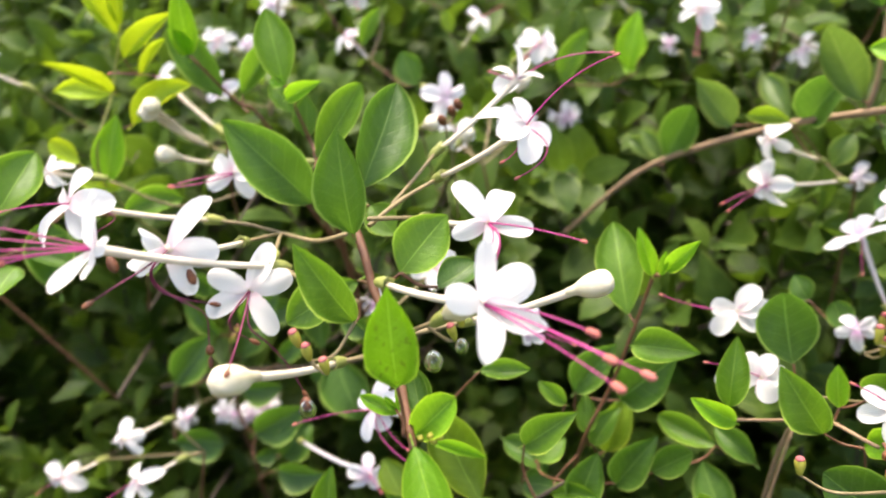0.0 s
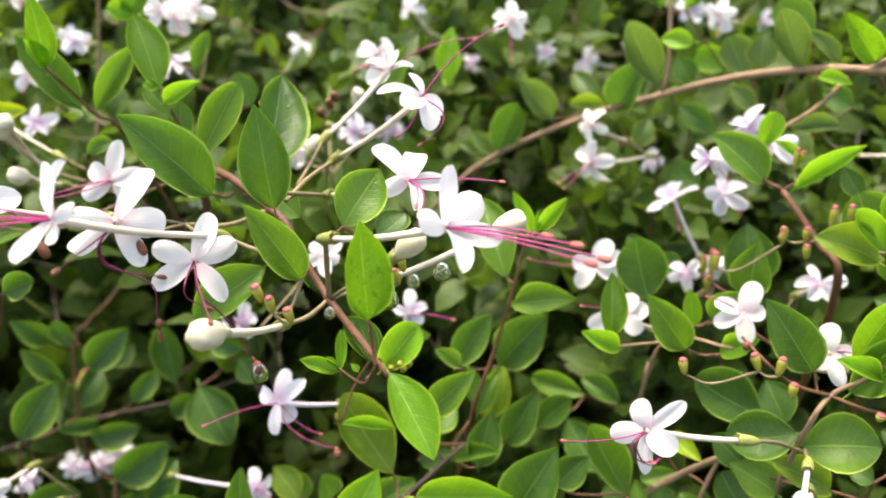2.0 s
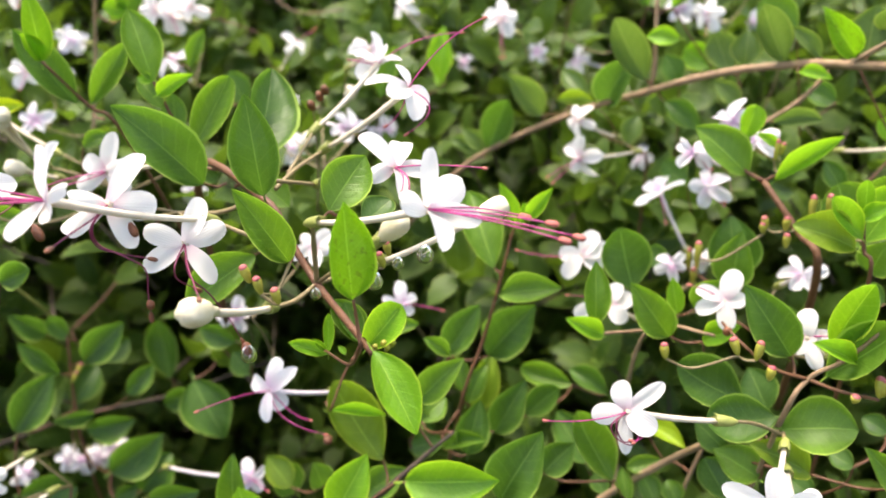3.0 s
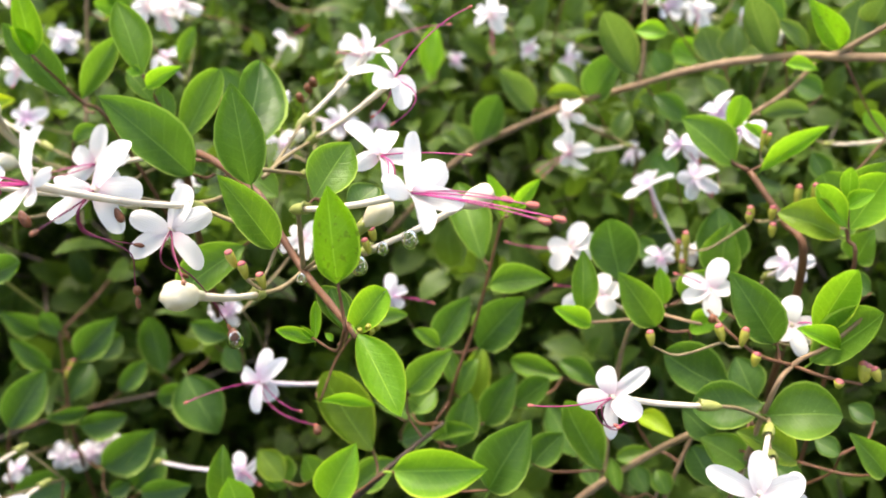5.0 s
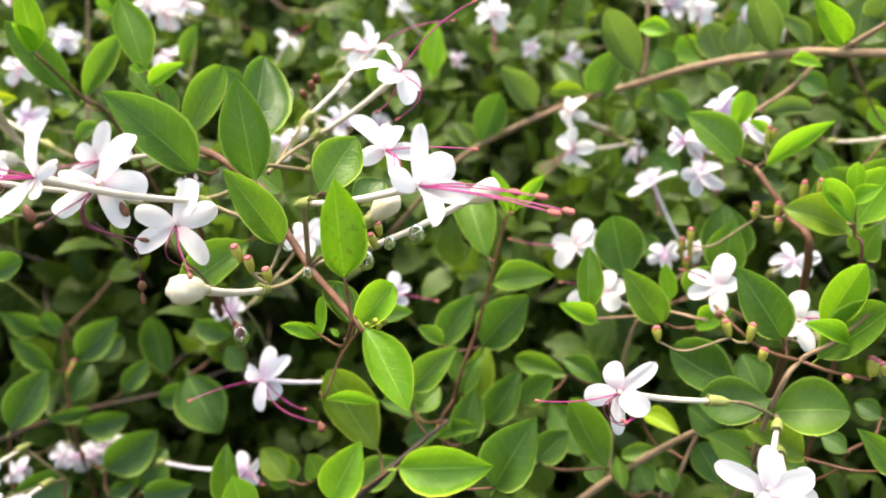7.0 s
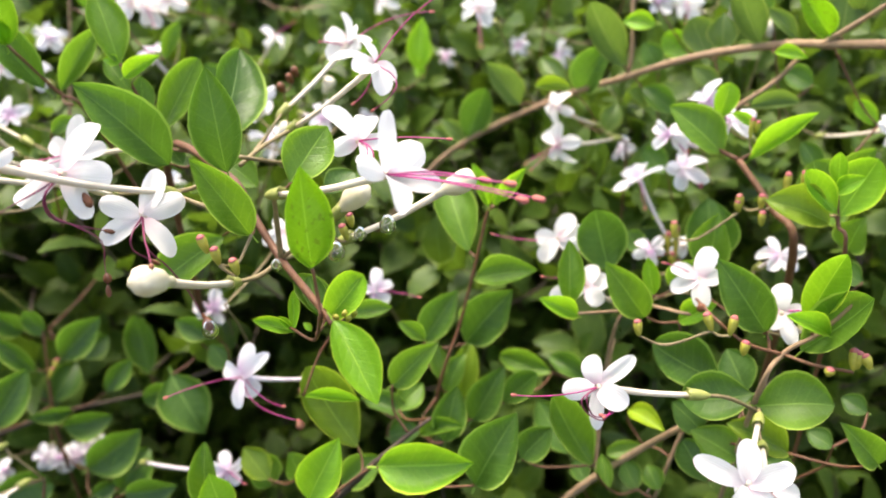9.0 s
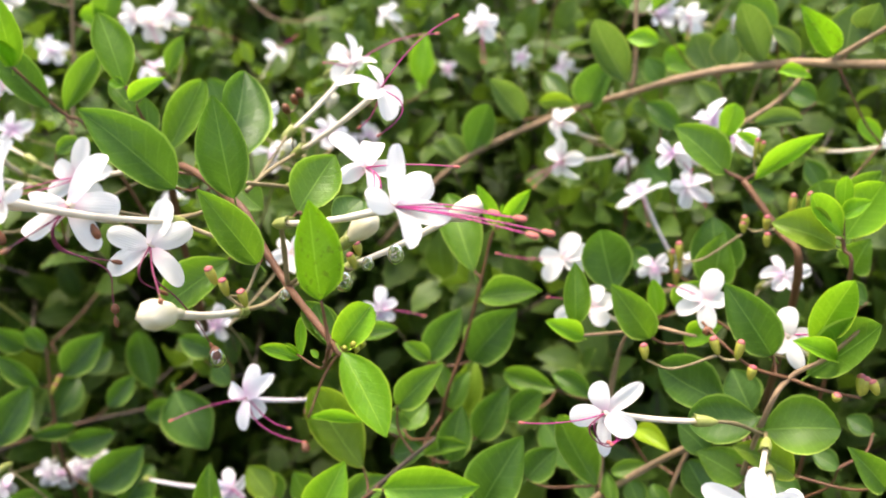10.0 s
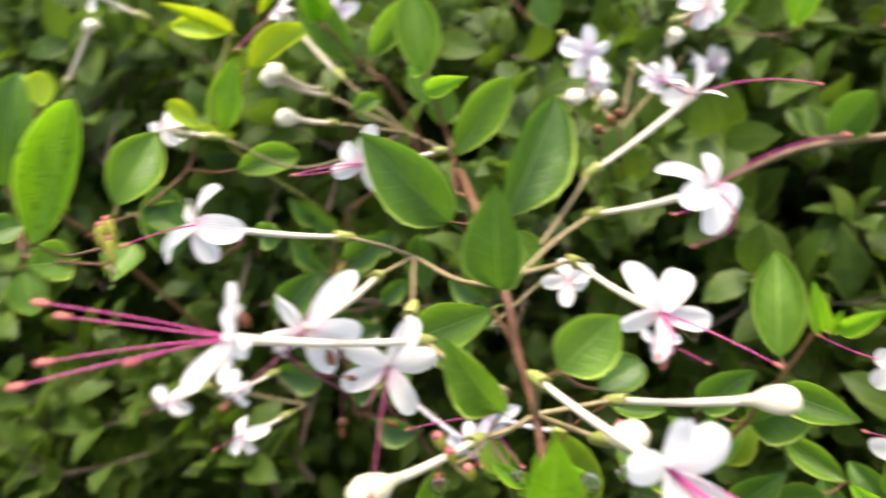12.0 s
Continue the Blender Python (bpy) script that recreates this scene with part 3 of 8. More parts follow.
flower(centre, (-0.0518, 0.3016, 0.9234), (-0.0165, 0.2931, 0.9523), (0.75, -0.22, 0.63), 0.0120, 30, -20, [((0.0108, 0.2912, 0.9789), (0.0000, 0.0000, 0.0040)), ((-0.0175, 0.2831, 0.9379), (0.0085, 0.0000, 0.0010)), ((-0.0262, 0.2976, 0.9352), (0.0010, 0.0000, -0.0020))], petals=[((-0.0328, 0.2927, 0.9534), 0.0052), ((-0.0150, 0.2829, 0.9441), 0.0100), ((-0.0214, 0.2964, 0.9596), 0.0088), ((-0.0235, 0.2819, 0.9533), 0.0086), ((-0.0096, 0.2951, 0.9458), 0.0085)])
flower(centre, (-0.0591, 0.3229, 0.9225), (-0.0330, 0.3513, 0.9431), (0.69, 0.37, 0.63), 0.0117, 0, -12, [((0.0039, 0.3480, 0.9578), (0.0000, 0.0000, 0.0040)), ((-0.0468, 0.3612, 0.9416), (-0.0030, 0.0000, 0.0010))], petals=[((-0.0356, 0.3574, 0.9549), 0.0118), ((-0.0424, 0.3509, 0.9462), 0.0090), ((-0.0422, 0.3524, 0.9361), 0.0090), ((-0.0287, 0.3547, 0.9506), 0.0067), ((-0.0228, 0.3515, 0.9451), 0.0079)])
stalk(centre, [(-0.0708, 0.2601, 0.9227), (-0.0856, 0.2663, 0.9139), (-0.1044, 0.2746, 0.9092)], 0.00085, 0.00076, "tan", "peduncle")
stalk(centre, [(-0.0517, 0.2247, 0.9244), (-0.0641, 0.2234, 0.9284), (-0.0764, 0.2260, 0.9325)], 0.00076, 0.00068, "tan", "peduncle")
flower(centre, (-0.0764, 0.2260, 0.9325), (-0.1082, 0.1918, 0.9567), (-0.40, -0.78, 0.49), 0.0130, 15, -5, [((-0.1416, 0.1739, 0.9733), (0.0000, 0.0000, 0.0010)), ((-0.1331, 0.1637, 0.9687), (0.0000, 0.0000, 0.0010)), ((-0.1349, 0.1569, 0.9676), (0.0000, 0.0000, 0.0010)), ((-0.1218, 0.1745, 0.9612), (0.0000, 0.0000, 0.0010)), ((-0.1404, 0.1760, 0.9672), (0.0000, 0.0000, 0.0000))], petals=[((-0.1092, 0.1974, 0.9693), 0.0052), ((-0.0998, 0.1895, 0.9736), 0.0054), ((-0.1113, 0.1770, 0.9532), 0.0066), ((-0.1019, 0.1803, 0.9574), 0.0056), ((-0.0992, 0.1861, 0.9627), 0.0055)])
stalk(centre, [(-0.1044, 0.2746, 0.9092), (-0.0965, 0.2586, 0.9162), (-0.0885, 0.2426, 0.9232)], 0.00068, 0.00059, "tan", "peduncle")
flower(centre, (-0.0885, 0.2426, 0.9232), (-0.0828, 0.2171, 0.9288), (0.29, -0.87, 0.40), 0.0110, 8, 4, [], petals=[((-0.0791, 0.2271, 0.9391), 0.0066), ((-0.0924, 0.2138, 0.9355), 0.0068), ((-0.0930, 0.2097, 0.9242), 0.0066), ((-0.0745, 0.2131, 0.9176), 0.0062), ((-0.0715, 0.2223, 0.9322), 0.0074)], wilted=[[(-0.0804, 0.2099, 0.9222), (-0.0758, 0.2110, 0.9149), (-0.0720, 0.2130, 0.9053), (-0.0685, 0.2126, 0.8967)], [(-0.0821, 0.2051, 0.9289), (-0.0822, 0.2045, 0.9243), (-0.0788, 0.2063, 0.9202)], [(-0.0791, 0.2066, 0.9276), (-0.0730, 0.1923, 0.9306), (-0.0680, 0.1804, 0.9338)]])
stalk(centre, [(-0.1044, 0.2746, 0.9092), (-0.1058, 0.2649, 0.9134), (-0.1071, 0.2552, 0.9176)], 0.00068, 0.00059, "tan", "peduncle")
flower(centre, (-0.1071, 0.2552, 0.9176), (-0.0989, 0.2078, 0.9476), (0.29, -0.84, 0.46), 0.0120, 25, 5, [], petals=[((-0.0925, 0.2220, 0.9560), 0.0062), ((-0.1134, 0.2159, 0.9446), 0.0070), ((-0.0885, 0.2145, 0.9434), 0.0088), ((-0.1136, 0.2089, 0.9372), 0.0056), ((-0.0931, 0.2056, 0.9348), 0.0066)], wilted=[[(-0.1028, 0.2036, 0.9428), (-0.1031, 0.2045, 0.9359), (-0.0966, 0.2046, 0.9319), (-0.0921, 0.2071, 0.9259), (-0.0925, 0.2063, 0.9176), (-0.0920, 0.2043, 0.9126)], [(-0.1034, 0.2035, 0.9422), (-0.1033, 0.2041, 0.9354), (-0.0975, 0.2051, 0.9324), (-0.0921, 0.2098, 0.9281)], [(-0.1003, 0.1994, 0.9470), (-0.1019, 0.1895, 0.9480), (-0.1031, 0.1811, 0.9488)]])
withered(centre, (-0.1246, 0.2119, 0.9384), (-0.1226, 0.2109, 0.9334), 0.0032)
withered(centre, (-0.0938, 0.2073, 0.9417), (-0.0923, 0.2063, 0.9375), 0.0026)
stalk(centre, [(-0.1044, 0.2746, 0.9092), (-0.1158, 0.2721, 0.9129), (-0.1272, 0.2697, 0.9146)], 0.00068, 0.00059, "tan", "peduncle")
flower(centre, (-0.1272, 0.2697, 0.9146), (-0.1594, 0.2380, 0.9363), (-0.53, -0.73, 0.42), 0.0120, 0, -8, [((-0.1643, 0.2151, 0.9459), (0.0000, 0.0000, 0.0010))], wilted=[[(-0.1475, 0.2433, 0.9297), (-0.1517, 0.2373, 0.9264)]], petals=[((-0.1591, 0.2517, 0.9397), 0.0112), ((-0.1702, 0.2319, 0.9217), 0.0064), ((-0.1517, 0.2342, 0.9272), 0.0096), ((-0.1432, 0.2409, 0.9370), 0.0092), ((-0.1655, 0.2440, 0.9385), 0.0070)])
stalk(centre, [(-0.0465, 0.2344, 0.9035), (-0.0527, 0.2276, 0.9012), (-0.0588, 0.2208, 0.9029)], 0.00085, 0.00076, "tan", "peduncle")
long_bud(centre, (-0.0588, 0.2208, 0.9029), (-0.0722, 0.1783, 0.9301), 0.0086, 0.0130)
fruit(centre, (-0.0599, 0.2018, 0.9246), (-0.0616, 0.2022, 0.9301), 0.0042)
fruit(centre, (-0.0568, 0.2006, 0.9214), (-0.0579, 0.2013, 0.9268), 0.0042)
fruit(centre, (-0.0517, 0.2000, 0.9183), (-0.0529, 0.2006, 0.9234), 0.0042)
withered(centre, (-0.0662, 0.2096, 0.8972), (-0.0655, 0.2085, 0.8928), 0.0040)
withered(centre, (-0.0915, 0.2042, 0.9167), (-0.0915, 0.2042, 0.9137), 0.0026)
stalk(centre, [(-0.0465, 0.2344, 0.9035), (-0.0369, 0.2416, 0.9031), (-0.0273, 0.2487, 0.9026)], 0.00085, 0.00076, "tan", "peduncle")
long_bud(centre, (-0.0273, 0.2487, 0.9026), (0.0189, 0.2488, 0.9275), 0.0080, 0.0120)
long_bud(centre, (-0.0248, 0.2172, 0.9288), (-0.0141, 0.2151, 0.9399), 0.0075, 0.0110)
stalk(centre, [(-0.0465, 0.2344, 0.9035), (-0.0248, 0.2172, 0.9288)], 0.00076, 0.00068, "tan", "peduncle")
fruit(centre, (-0.0224, 0.2241, 0.9162), (-0.0241, 0.2247, 0.9215), 0.0040)
fruit(centre, (-0.0210, 0.2263, 0.9196), (-0.0219, 0.2267, 0.9245), 0.0040)
stalk(centre, [(-0.0517, 0.2247, 0.9244), (-0.0514, 0.2228, 0.9208), (-0.0517, 0.2207, 0.9204)], 0.00063, 0.00044, "red", "twig")
stalk(centre, [(-0.0323, 0.2070, 0.8922), (-0.0302, 0.2088, 0.8939), (-0.0294, 0.2104, 0.8966)], 0.00063, 0.00044, "red", "twig")
stalk(centre, [(-0.0448, 0.2269, 0.9311), (-0.0421, 0.2280, 0.9318), (-0.0394, 0.2289, 0.9341)], 0.00063, 0.00044, "red", "twig")
stalk(centre, [(-0.0302, 0.2215, 0.9225), (-0.0251, 0.2236, 0.9165), (-0.0224, 0.2241, 0.9162)], 0.00057, 0.00040, "tan", "peduncle")
stalk(centre, [(-0.0917, 0.2987, 0.9100), (-0.0944, 0.2950, 0.9102), (-0.0979, 0.2908, 0.9137)], 0.00063, 0.00044, "red", "twig")
stalk(centre, [(-0.0394, 0.2289, 0.9341), (-0.0342, 0.2293, 0.9304), (-0.0291, 0.2306, 0.9296)], 0.00063, 0.00044, "red", "twig")
stalk(centre, [(-0.0860, 0.2901, 0.9126), (-0.0815, 0.2914, 0.9155), (-0.0782, 0.2933, 0.9205)], 0.00063, 0.00044, "red", "twig")
stalk(centre, [(-0.0274, 0.1917, 0.9097), (-0.0282, 0.1943, 0.9149), (-0.0290, 0.1947, 0.9236)], 0.00063, 0.00044, "red", "twig")
stalk(centre, [(-0.0517, 0.2207, 0.9204), (-0.0541, 0.2097, 0.9166), (-0.0568, 0.2006, 0.9214)], 0.00057, 0.00040, "tan", "peduncle")
stalk(centre, [(-0.0568, 0.2006, 0.9214), (-0.0535, 0.2006, 0.9182), (-0.0517, 0.2000, 0.9183)], 0.00057, 0.00040, "tan", "peduncle")
leaf(centre, (-0.0790, 0.2810, 0.8870), (-0.1060, 0.2690, 0.8700), (-0.05, -0.80, 0.60), 0.0178, "mid", 0)
stalk(centre, [(-0.0567, 0.2462, 0.9131), (-0.0690, 0.2660, 0.8990), (-0.0790, 0.2810, 0.8870)], 0.00063, 0.00044, "red", "twig")

upper = thing("leafy_shoot", (-0.1345, 0.3934, 0.7792), "upright leafy shoot with bright green leaves on a red stem", "leafy shoot", "sprigs of the shrub")
root_stem(upper, (-0.1345, 0.3934, 0.7792), 0.0026, 0.0012)
stalk(upper, [(-0.1345, 0.3934, 0.7792), (-0.1145, 0.3334, 0.8992), (-0.1189, 0.3343, 0.9156), (-0.1272, 0.3352, 0.9401)], 0.00094, 0.00065, "red")
leaf(upper, (-0.1272, 0.3352, 0.9401), (-0.1370, 0.3462, 0.9682), (0.44, -0.78, 0.46), 0.0159, "mid", 0)
leaf(upper, (-0.1276, 0.3351, 0.9402), (-0.1335, 0.3335, 0.9424), (0.40, -0.72, 0.57), 0.0054, "young")
leaf(upper, (-0.1251, 0.3312, 0.9357), (-0.1090, 0.3320, 0.9445), (-0.13, -0.94, 0.33), 0.0074, "young", 1)
leaf(upper, (-0.1243, 0.3326, 0.9293), (-0.1348, 0.3381, 0.9409), (0.33, -0.70, 0.63), 0.0099, "mid")
leaf(upper, (-0.1222, 0.3391, 0.9146), (-0.1235, 0.3450, 0.9318), (0.24, -0.91, 0.33), 0.0112, "dark")
leaf(upper, (-0.1118, 0.3251, 0.9132), (-0.0974, 0.3448, 0.9393), (0.22, -0.83, 0.51), 0.0154, "mid", 2)
leaf(upper, (-0.0772, 0.2953, 0.9119), (-0.0647, 0.2892, 0.9048), (0.06, -0.70, 0.71), 0.0126, "mid")
leaf(upper, (-0.1024, 0.3057, 0.9138), (-0.0976, 0.3045, 0.9076), (0.36, -0.82, 0.45), 0.0068, "dark")
withered(upper, (-0.0580, 0.3465, 0.9275), (-0.0590, 0.3435, 0.9325), 0.0036)
withered(upper, (-0.0617, 0.3445, 0.9240), (-0.0627, 0.3415, 0.9290), 0.0036)
withered(upper, (-0.0557, 0.3478, 0.9301), (-0.0567, 0.3448, 0.9351), 0.0036)
stalk(upper, [(-0.1189, 0.3343, 0.9156), (-0.1208, 0.3373, 0.9138), (-0.1222, 0.3391, 0.9146)], 0.00063, 0.00044, "red", "twig")
stalk(upper, [(-0.1178, 0.3341, 0.9115), (-0.1148, 0.3285, 0.9106), (-0.1118, 0.3251, 0.9132)], 0.00063, 0.00044, "red", "twig")
stalk(upper, [(-0.1118, 0.3251, 0.9132), (-0.1081, 0.3154, 0.9147), (-0.1024, 0.3057, 0.9138)], 0.00063, 0.00044, "red", "twig")
stalk(upper, [(-0.1024, 0.3057, 0.9138), (-0.0905, 0.3028, 0.9127), (-0.0772, 0.2953, 0.9119)], 0.00063, 0.00044, "red", "twig")
stalk(upper, [(-0.0719, 0.3895, 0.8500), (-0.0658, 0.3685, 0.8872), (-0.0617, 0.3445, 0.9240)], 0.00057, 0.00040, "tan", "peduncle")
stalk(upper, [(-0.0617, 0.3445, 0.9240), (-0.0595, 0.3465, 0.9250), (-0.0580, 0.3465, 0.9275)], 0.00057, 0.00040, "tan", "peduncle")

left = thing("leafy_shoot", (-0.1372, 0.4076, 0.7804), "leafy shoot with paired leaves on a reddish stem", "leafy shoot", "sprigs of the shrub")
root_stem(left, (-0.1372, 0.4076, 0.7804), 0.0026, 0.0012)
stalk(left, [(-0.1372, 0.4076, 0.7804), (-0.1572, 0.3676, 0.9004), (-0.1672, 0.3576, 0.9204), (-0.1799, 0.3490, 0.9445)], 0.00094, 0.00065, "red")
leaf(left, (-0.1799, 0.3490, 0.9445), (-0.1795, 0.3504, 0.9762), (0.54, -0.84, 0.03), 0.0112, "young", 1)
leaf(left, (-0.1717, 0.3557, 0.9227), (-0.1936, 0.3572, 0.9561), (0.51, -0.78, 0.37), 0.0164, "dark")
leaf(left, (-0.1739, 0.3751, 0.9149), (-0.1567, 0.3911, 0.9417), (0.28, -0.89, 0.35), 0.0123, "mid")
leaf(left, (-0.1799, 0.3496, 0.9449), (-0.1820, 0.3408, 0.9588), (0.91, -0.39, -0.11), 0.0090, "young")
stalk(left, [(-0.1635, 0.3613, 0.9129), (-0.1710, 0.3696, 0.9110), (-0.1739, 0.3751, 0.9149)], 0.00063, 0.00044, "red", "twig")

yellow = thing("leafy_shoot", (-0.2586, 0.4359, 0.7458), "young yellow-green leafy shoot standing upright in the hedge", "leafy shoot", "sprigs of the shrub")
root_stem(yellow, (-0.2586, 0.4359, 0.7458), 0.0026, 0.0012)
stalk(yellow, [(-0.2586, 0.4359, 0.7458), (-0.2568, 0.3585, 0.8631), (-0.2586, 0.3859, 0.9058), (-0.2535, 0.3977, 0.9338), (-0.2499, 0.4046, 0.9590)], 0.00094, 0.00050, "green")
leaf(yellow, (-0.2557, 0.3968, 0.9326), (-0.2679, 0.3897, 0.9632), (0.81, -0.55, 0.19), 0.0104, "lime", 1)
leaf(yellow, (-0.2525, 0.3936, 0.9211), (-0.2280, 0.4100, 0.9413), (0.23, -0.87, 0.43), 0.0111, "lime", 1)
leaf(yellow, (-0.2586, 0.3855, 0.9049), (-0.2728, 0.3592, 0.9312), (0.93, -0.28, 0.23), 0.0079, "lime", 1)
leaf(yellow, (-0.2656, 0.3917, 0.9011), (-0.2879, 0.3759, 0.9072), (0.55, -0.52, 0.65), 0.0131, "lime")
leaf(yellow, (-0.2570, 0.3593, 0.8642), (-0.2538, 0.3782, 0.8959), (0.51, -0.76, 0.40), 0.0165, "young")
leaf(yellow, (-0.2491, 0.3829, 0.8884), (-0.2227, 0.4034, 0.9050), (0.14, -0.72, 0.68), 0.0153, "lime")
leaf(yellow, (-0.2529, 0.3981, 0.9365), (-0.2515, 0.4062, 0.9663), (0.44, -0.87, 0.21), 0.0079, "lime")
leaf(yellow, (-0.2561, 0.3581, 0.8618), (-0.2685, 0.3517, 0.8679), (0.58, -0.48, 0.66), 0.0075, "lime")
leaf(yellow, (-0.2581, 0.3560, 0.8613), (-0.2510, 0.3622, 0.8613), (0.44, -0.52, 0.73), 0.0051, "lime")
leaf(yellow, (-0.2478, 0.3971, 0.9108), (-0.2381, 0.4117, 0.9260), (0.38, -0.78, 0.50), 0.0062, "lime")
stalk(yellow, [(-0.2586, 0.3855, 0.9049), (-0.2616, 0.3908, 0.9017), (-0.2656, 0.3917, 0.9011)], 0.00063, 0.00044, "red", "twig")
stalk(yellow, [(-0.2579, 0.3756, 0.8898), (-0.2539, 0.3798, 0.8874), (-0.2491, 0.3829, 0.8884)], 0.00063, 0.00044, "red", "twig")
stalk(yellow, [(-0.2525, 0.3936, 0.9211), (-0.2504, 0.3954, 0.9130), (-0.2478, 0.3971, 0.9108)], 0.00063, 0.00044, "red", "twig")

leftbud = thing("flowering_sprig", (-0.1543, 0.4461, 0.7526), "flowering sprig with cream buds and white flowers on thin stalks", "flowering sprig", "sprigs of the shrub")
root_stem(leftbud, (-0.1543, 0.4461, 0.7526), 0.0026, 0.0012)
stalk(leftbud, [(-0.1543, 0.4461, 0.7526), (-0.1745, 0.4024, 0.8557)], 0.00086, 0.00072, "red")
stalk(leftbud, [(-0.1745, 0.4024, 0.8557), (-0.2143, 0.3961, 0.8726)], 0.00076, 0.00059, "tan", "peduncle")
long_bud(leftbud, (-0.2143, 0.3961, 0.8726), (-0.2007, 0.3358, 0.9222), 0.0085, 0.0100)
stalk(leftbud, [(-0.1745, 0.4024, 0.8557), (-0.1946, 0.3687, 0.8787)], 0.00076, 0.00059, "tan", "peduncle")
long_bud(leftbud, (-0.1946, 0.3687, 0.8787), (-0.2042, 0.3415, 0.8974), 0.0085, 0.0100)
long_bud(leftbud, (-0.2183, 0.3961, 0.8756), (-0.1967, 0.3348, 0.9262), 0.0080, 0.0090)
stalk(leftbud, [(-0.1745, 0.4024, 0.8557), (-0.2157, 0.4116, 0.8742)], 0.00076, 0.00059, "tan", "peduncle")
flower(leftbud, (-0.2157, 0.4116, 0.8742), (-0.2627, 0.4327, 0.8941), (-0.80, 0.04, 0.60), 0.0096, 10, -10, [((-0.1910, 0.3100, 0.9507), (0.0000, 0.0000, 0.0010))])
stalk(leftbud, [(-0.1745, 0.4024, 0.8557), (-0.1192, 0.3421, 0.8999)], 0.00076, 0.00059, "tan", "peduncle")
flower(leftbud, (-0.1242, 0.3401, 0.9019), (-0.1467, 0.3144, 0.9076), (-0.14, -0.94, 0.31), 0.0110, 0, 5, [((-0.1677, 0.3005, 0.9061), (0.0000, 0.0000, -0.0010)), ((-0.1676, 0.2988, 0.9077), (0.0000, 0.0000, 0.0010))], petals=[((-0.1425, 0.3207, 0.9224), 0.0078), ((-0.1553, 0.3177, 0.9122), 0.0082), ((-0.1319, 0.3142, 0.9114), 0.0075), ((-0.1587, 0.3126, 0.9005), 0.0070), ((-0.1368, 0.3098, 0.9007), 0.0078)])
stalk(leftbud, [(-0.1745, 0.4024, 0.8557), (-0.2028, 0.3514, 0.8621), (-0.2308, 0.3334, 0.8841)], 0.00076, 0.00059, "tan", "peduncle")
flower(leftbud, (-0.2328, 0.3314, 0.8861), (-0.2528, 0.3214, 0.8921), (-0.42, -0.80, 0.43), 0.0110, 20, -5, [])
stalk(leftbud, [(-0.2143, 0.3961, 0.8726), (-0.2169, 0.3970, 0.8737), (-0.2183, 0.3961, 0.8756)], 0.00057, 0.00040, "tan", "peduncle")
stalk(leftbud, [(-0.1192, 0.3421, 0.8999), (-0.1214, 0.3418, 0.9007), (-0.1242, 0.3401, 0.9019)], 0.00057, 0.00040, "tan", "peduncle")

edge = thing("leafy_shoot", (-0.2429, 0.3036, 0.7639), "leafy shoot with large pale-edged leaves and pink-tipped fruits", "leafy shoot", "sprigs of the shrub")
root_stem(edge, (-0.2429, 0.3036, 0.7639), 0.0026, 0.0012)
stalk(edge, [(-0.2429, 0.3036, 0.7639), (-0.2629, 0.2636, 0.8839), (-0.2307, 0.2238, 0.9101), (-0.2109, 0.2386, 0.8982)], 0.00086, 0.00058, "red")
leaf(edge, (-0.2129, 0.2536, 0.9139), (-0.2114, 0.2801, 0.9291), (0.57, -0.43, 0.69), 0.0188, "mid", 0)
leaf(edge, (-0.2084, 0.2164, 0.9288), (-0.1962, 0.2421, 0.9711), (0.41, -0.83, 0.38), 0.0184, "fresh", 2)
leaf(edge, (-0.2253, 0.2269, 0.9398), (-0.2218, 0.2455, 0.9716), (0.63, -0.70, 0.34), 0.0185, "dark")
leaf(edge, (-0.2293, 0.2201, 0.9058), (-0.2224, 0.2119, 0.8937), (0.59, -0.47, 0.66), 0.0137, "mid")
leaf(edge, (-0.2195, 0.2331, 0.9030), (-0.2223, 0.2182, 0.9130), (0.84, 0.18, 0.51), 0.0154, "mid")
leaf(edge, (-0.2334, 0.2302, 0.9170), (-0.2402, 0.2197, 0.9185), (0.59, -0.27, 0.76), 0.0107, "dark")
leaf(edge, (-0.2206, 0.2442, 0.8801), (-0.2258, 0.2631, 0.8825), (0.30, -0.04, 0.95), 0.0148, "mid")
leaf(edge, (-0.2295, 0.2827, 0.8536), (-0.2427, 0.2987, 0.8791), (0.58, -0.52, 0.63), 0.0210, "dark")
leaf(edge, (-0.2664, 0.2788, 0.9271), (-0.2692, 0.2858, 0.9389), (0.63, -0.59, 0.50), 0.0113, "lime")
leaf(edge, (-0.2292, 0.3182, 0.9011), (-0.2405, 0.3164, 0.9124), (0.66, -0.47, 0.59), 0.0093, "lime")
leaf(edge, (-0.2804, 0.2747, 0.9236), (-0.2800, 0.2863, 0.9349), (0.50, -0.61, 0.61), 0.0134, "young")
leaf(edge, (-0.2351, 0.3406, 0.8598), (-0.2123, 0.3609, 0.8602), (0.46, -0.53, 0.71), 0.0157, "mid")
leaf(edge, (-0.2467, 0.2854, 0.8723), (-0.2223, 0.3007, 0.8610), (0.56, -0.32, 0.77), 0.0161, "dark")
fruit(edge, (-0.1968, 0.2312, 0.9105), (-0.2006, 0.2363, 0.9179), 0.0048)
fruit(edge, (-0.2009, 0.2327, 0.9156), (-0.2036, 0.2376, 0.9221), 0.0048)
fruit(edge, (-0.1982, 0.2367, 0.9157), (-0.2028, 0.2400, 0.9230), 0.0048)
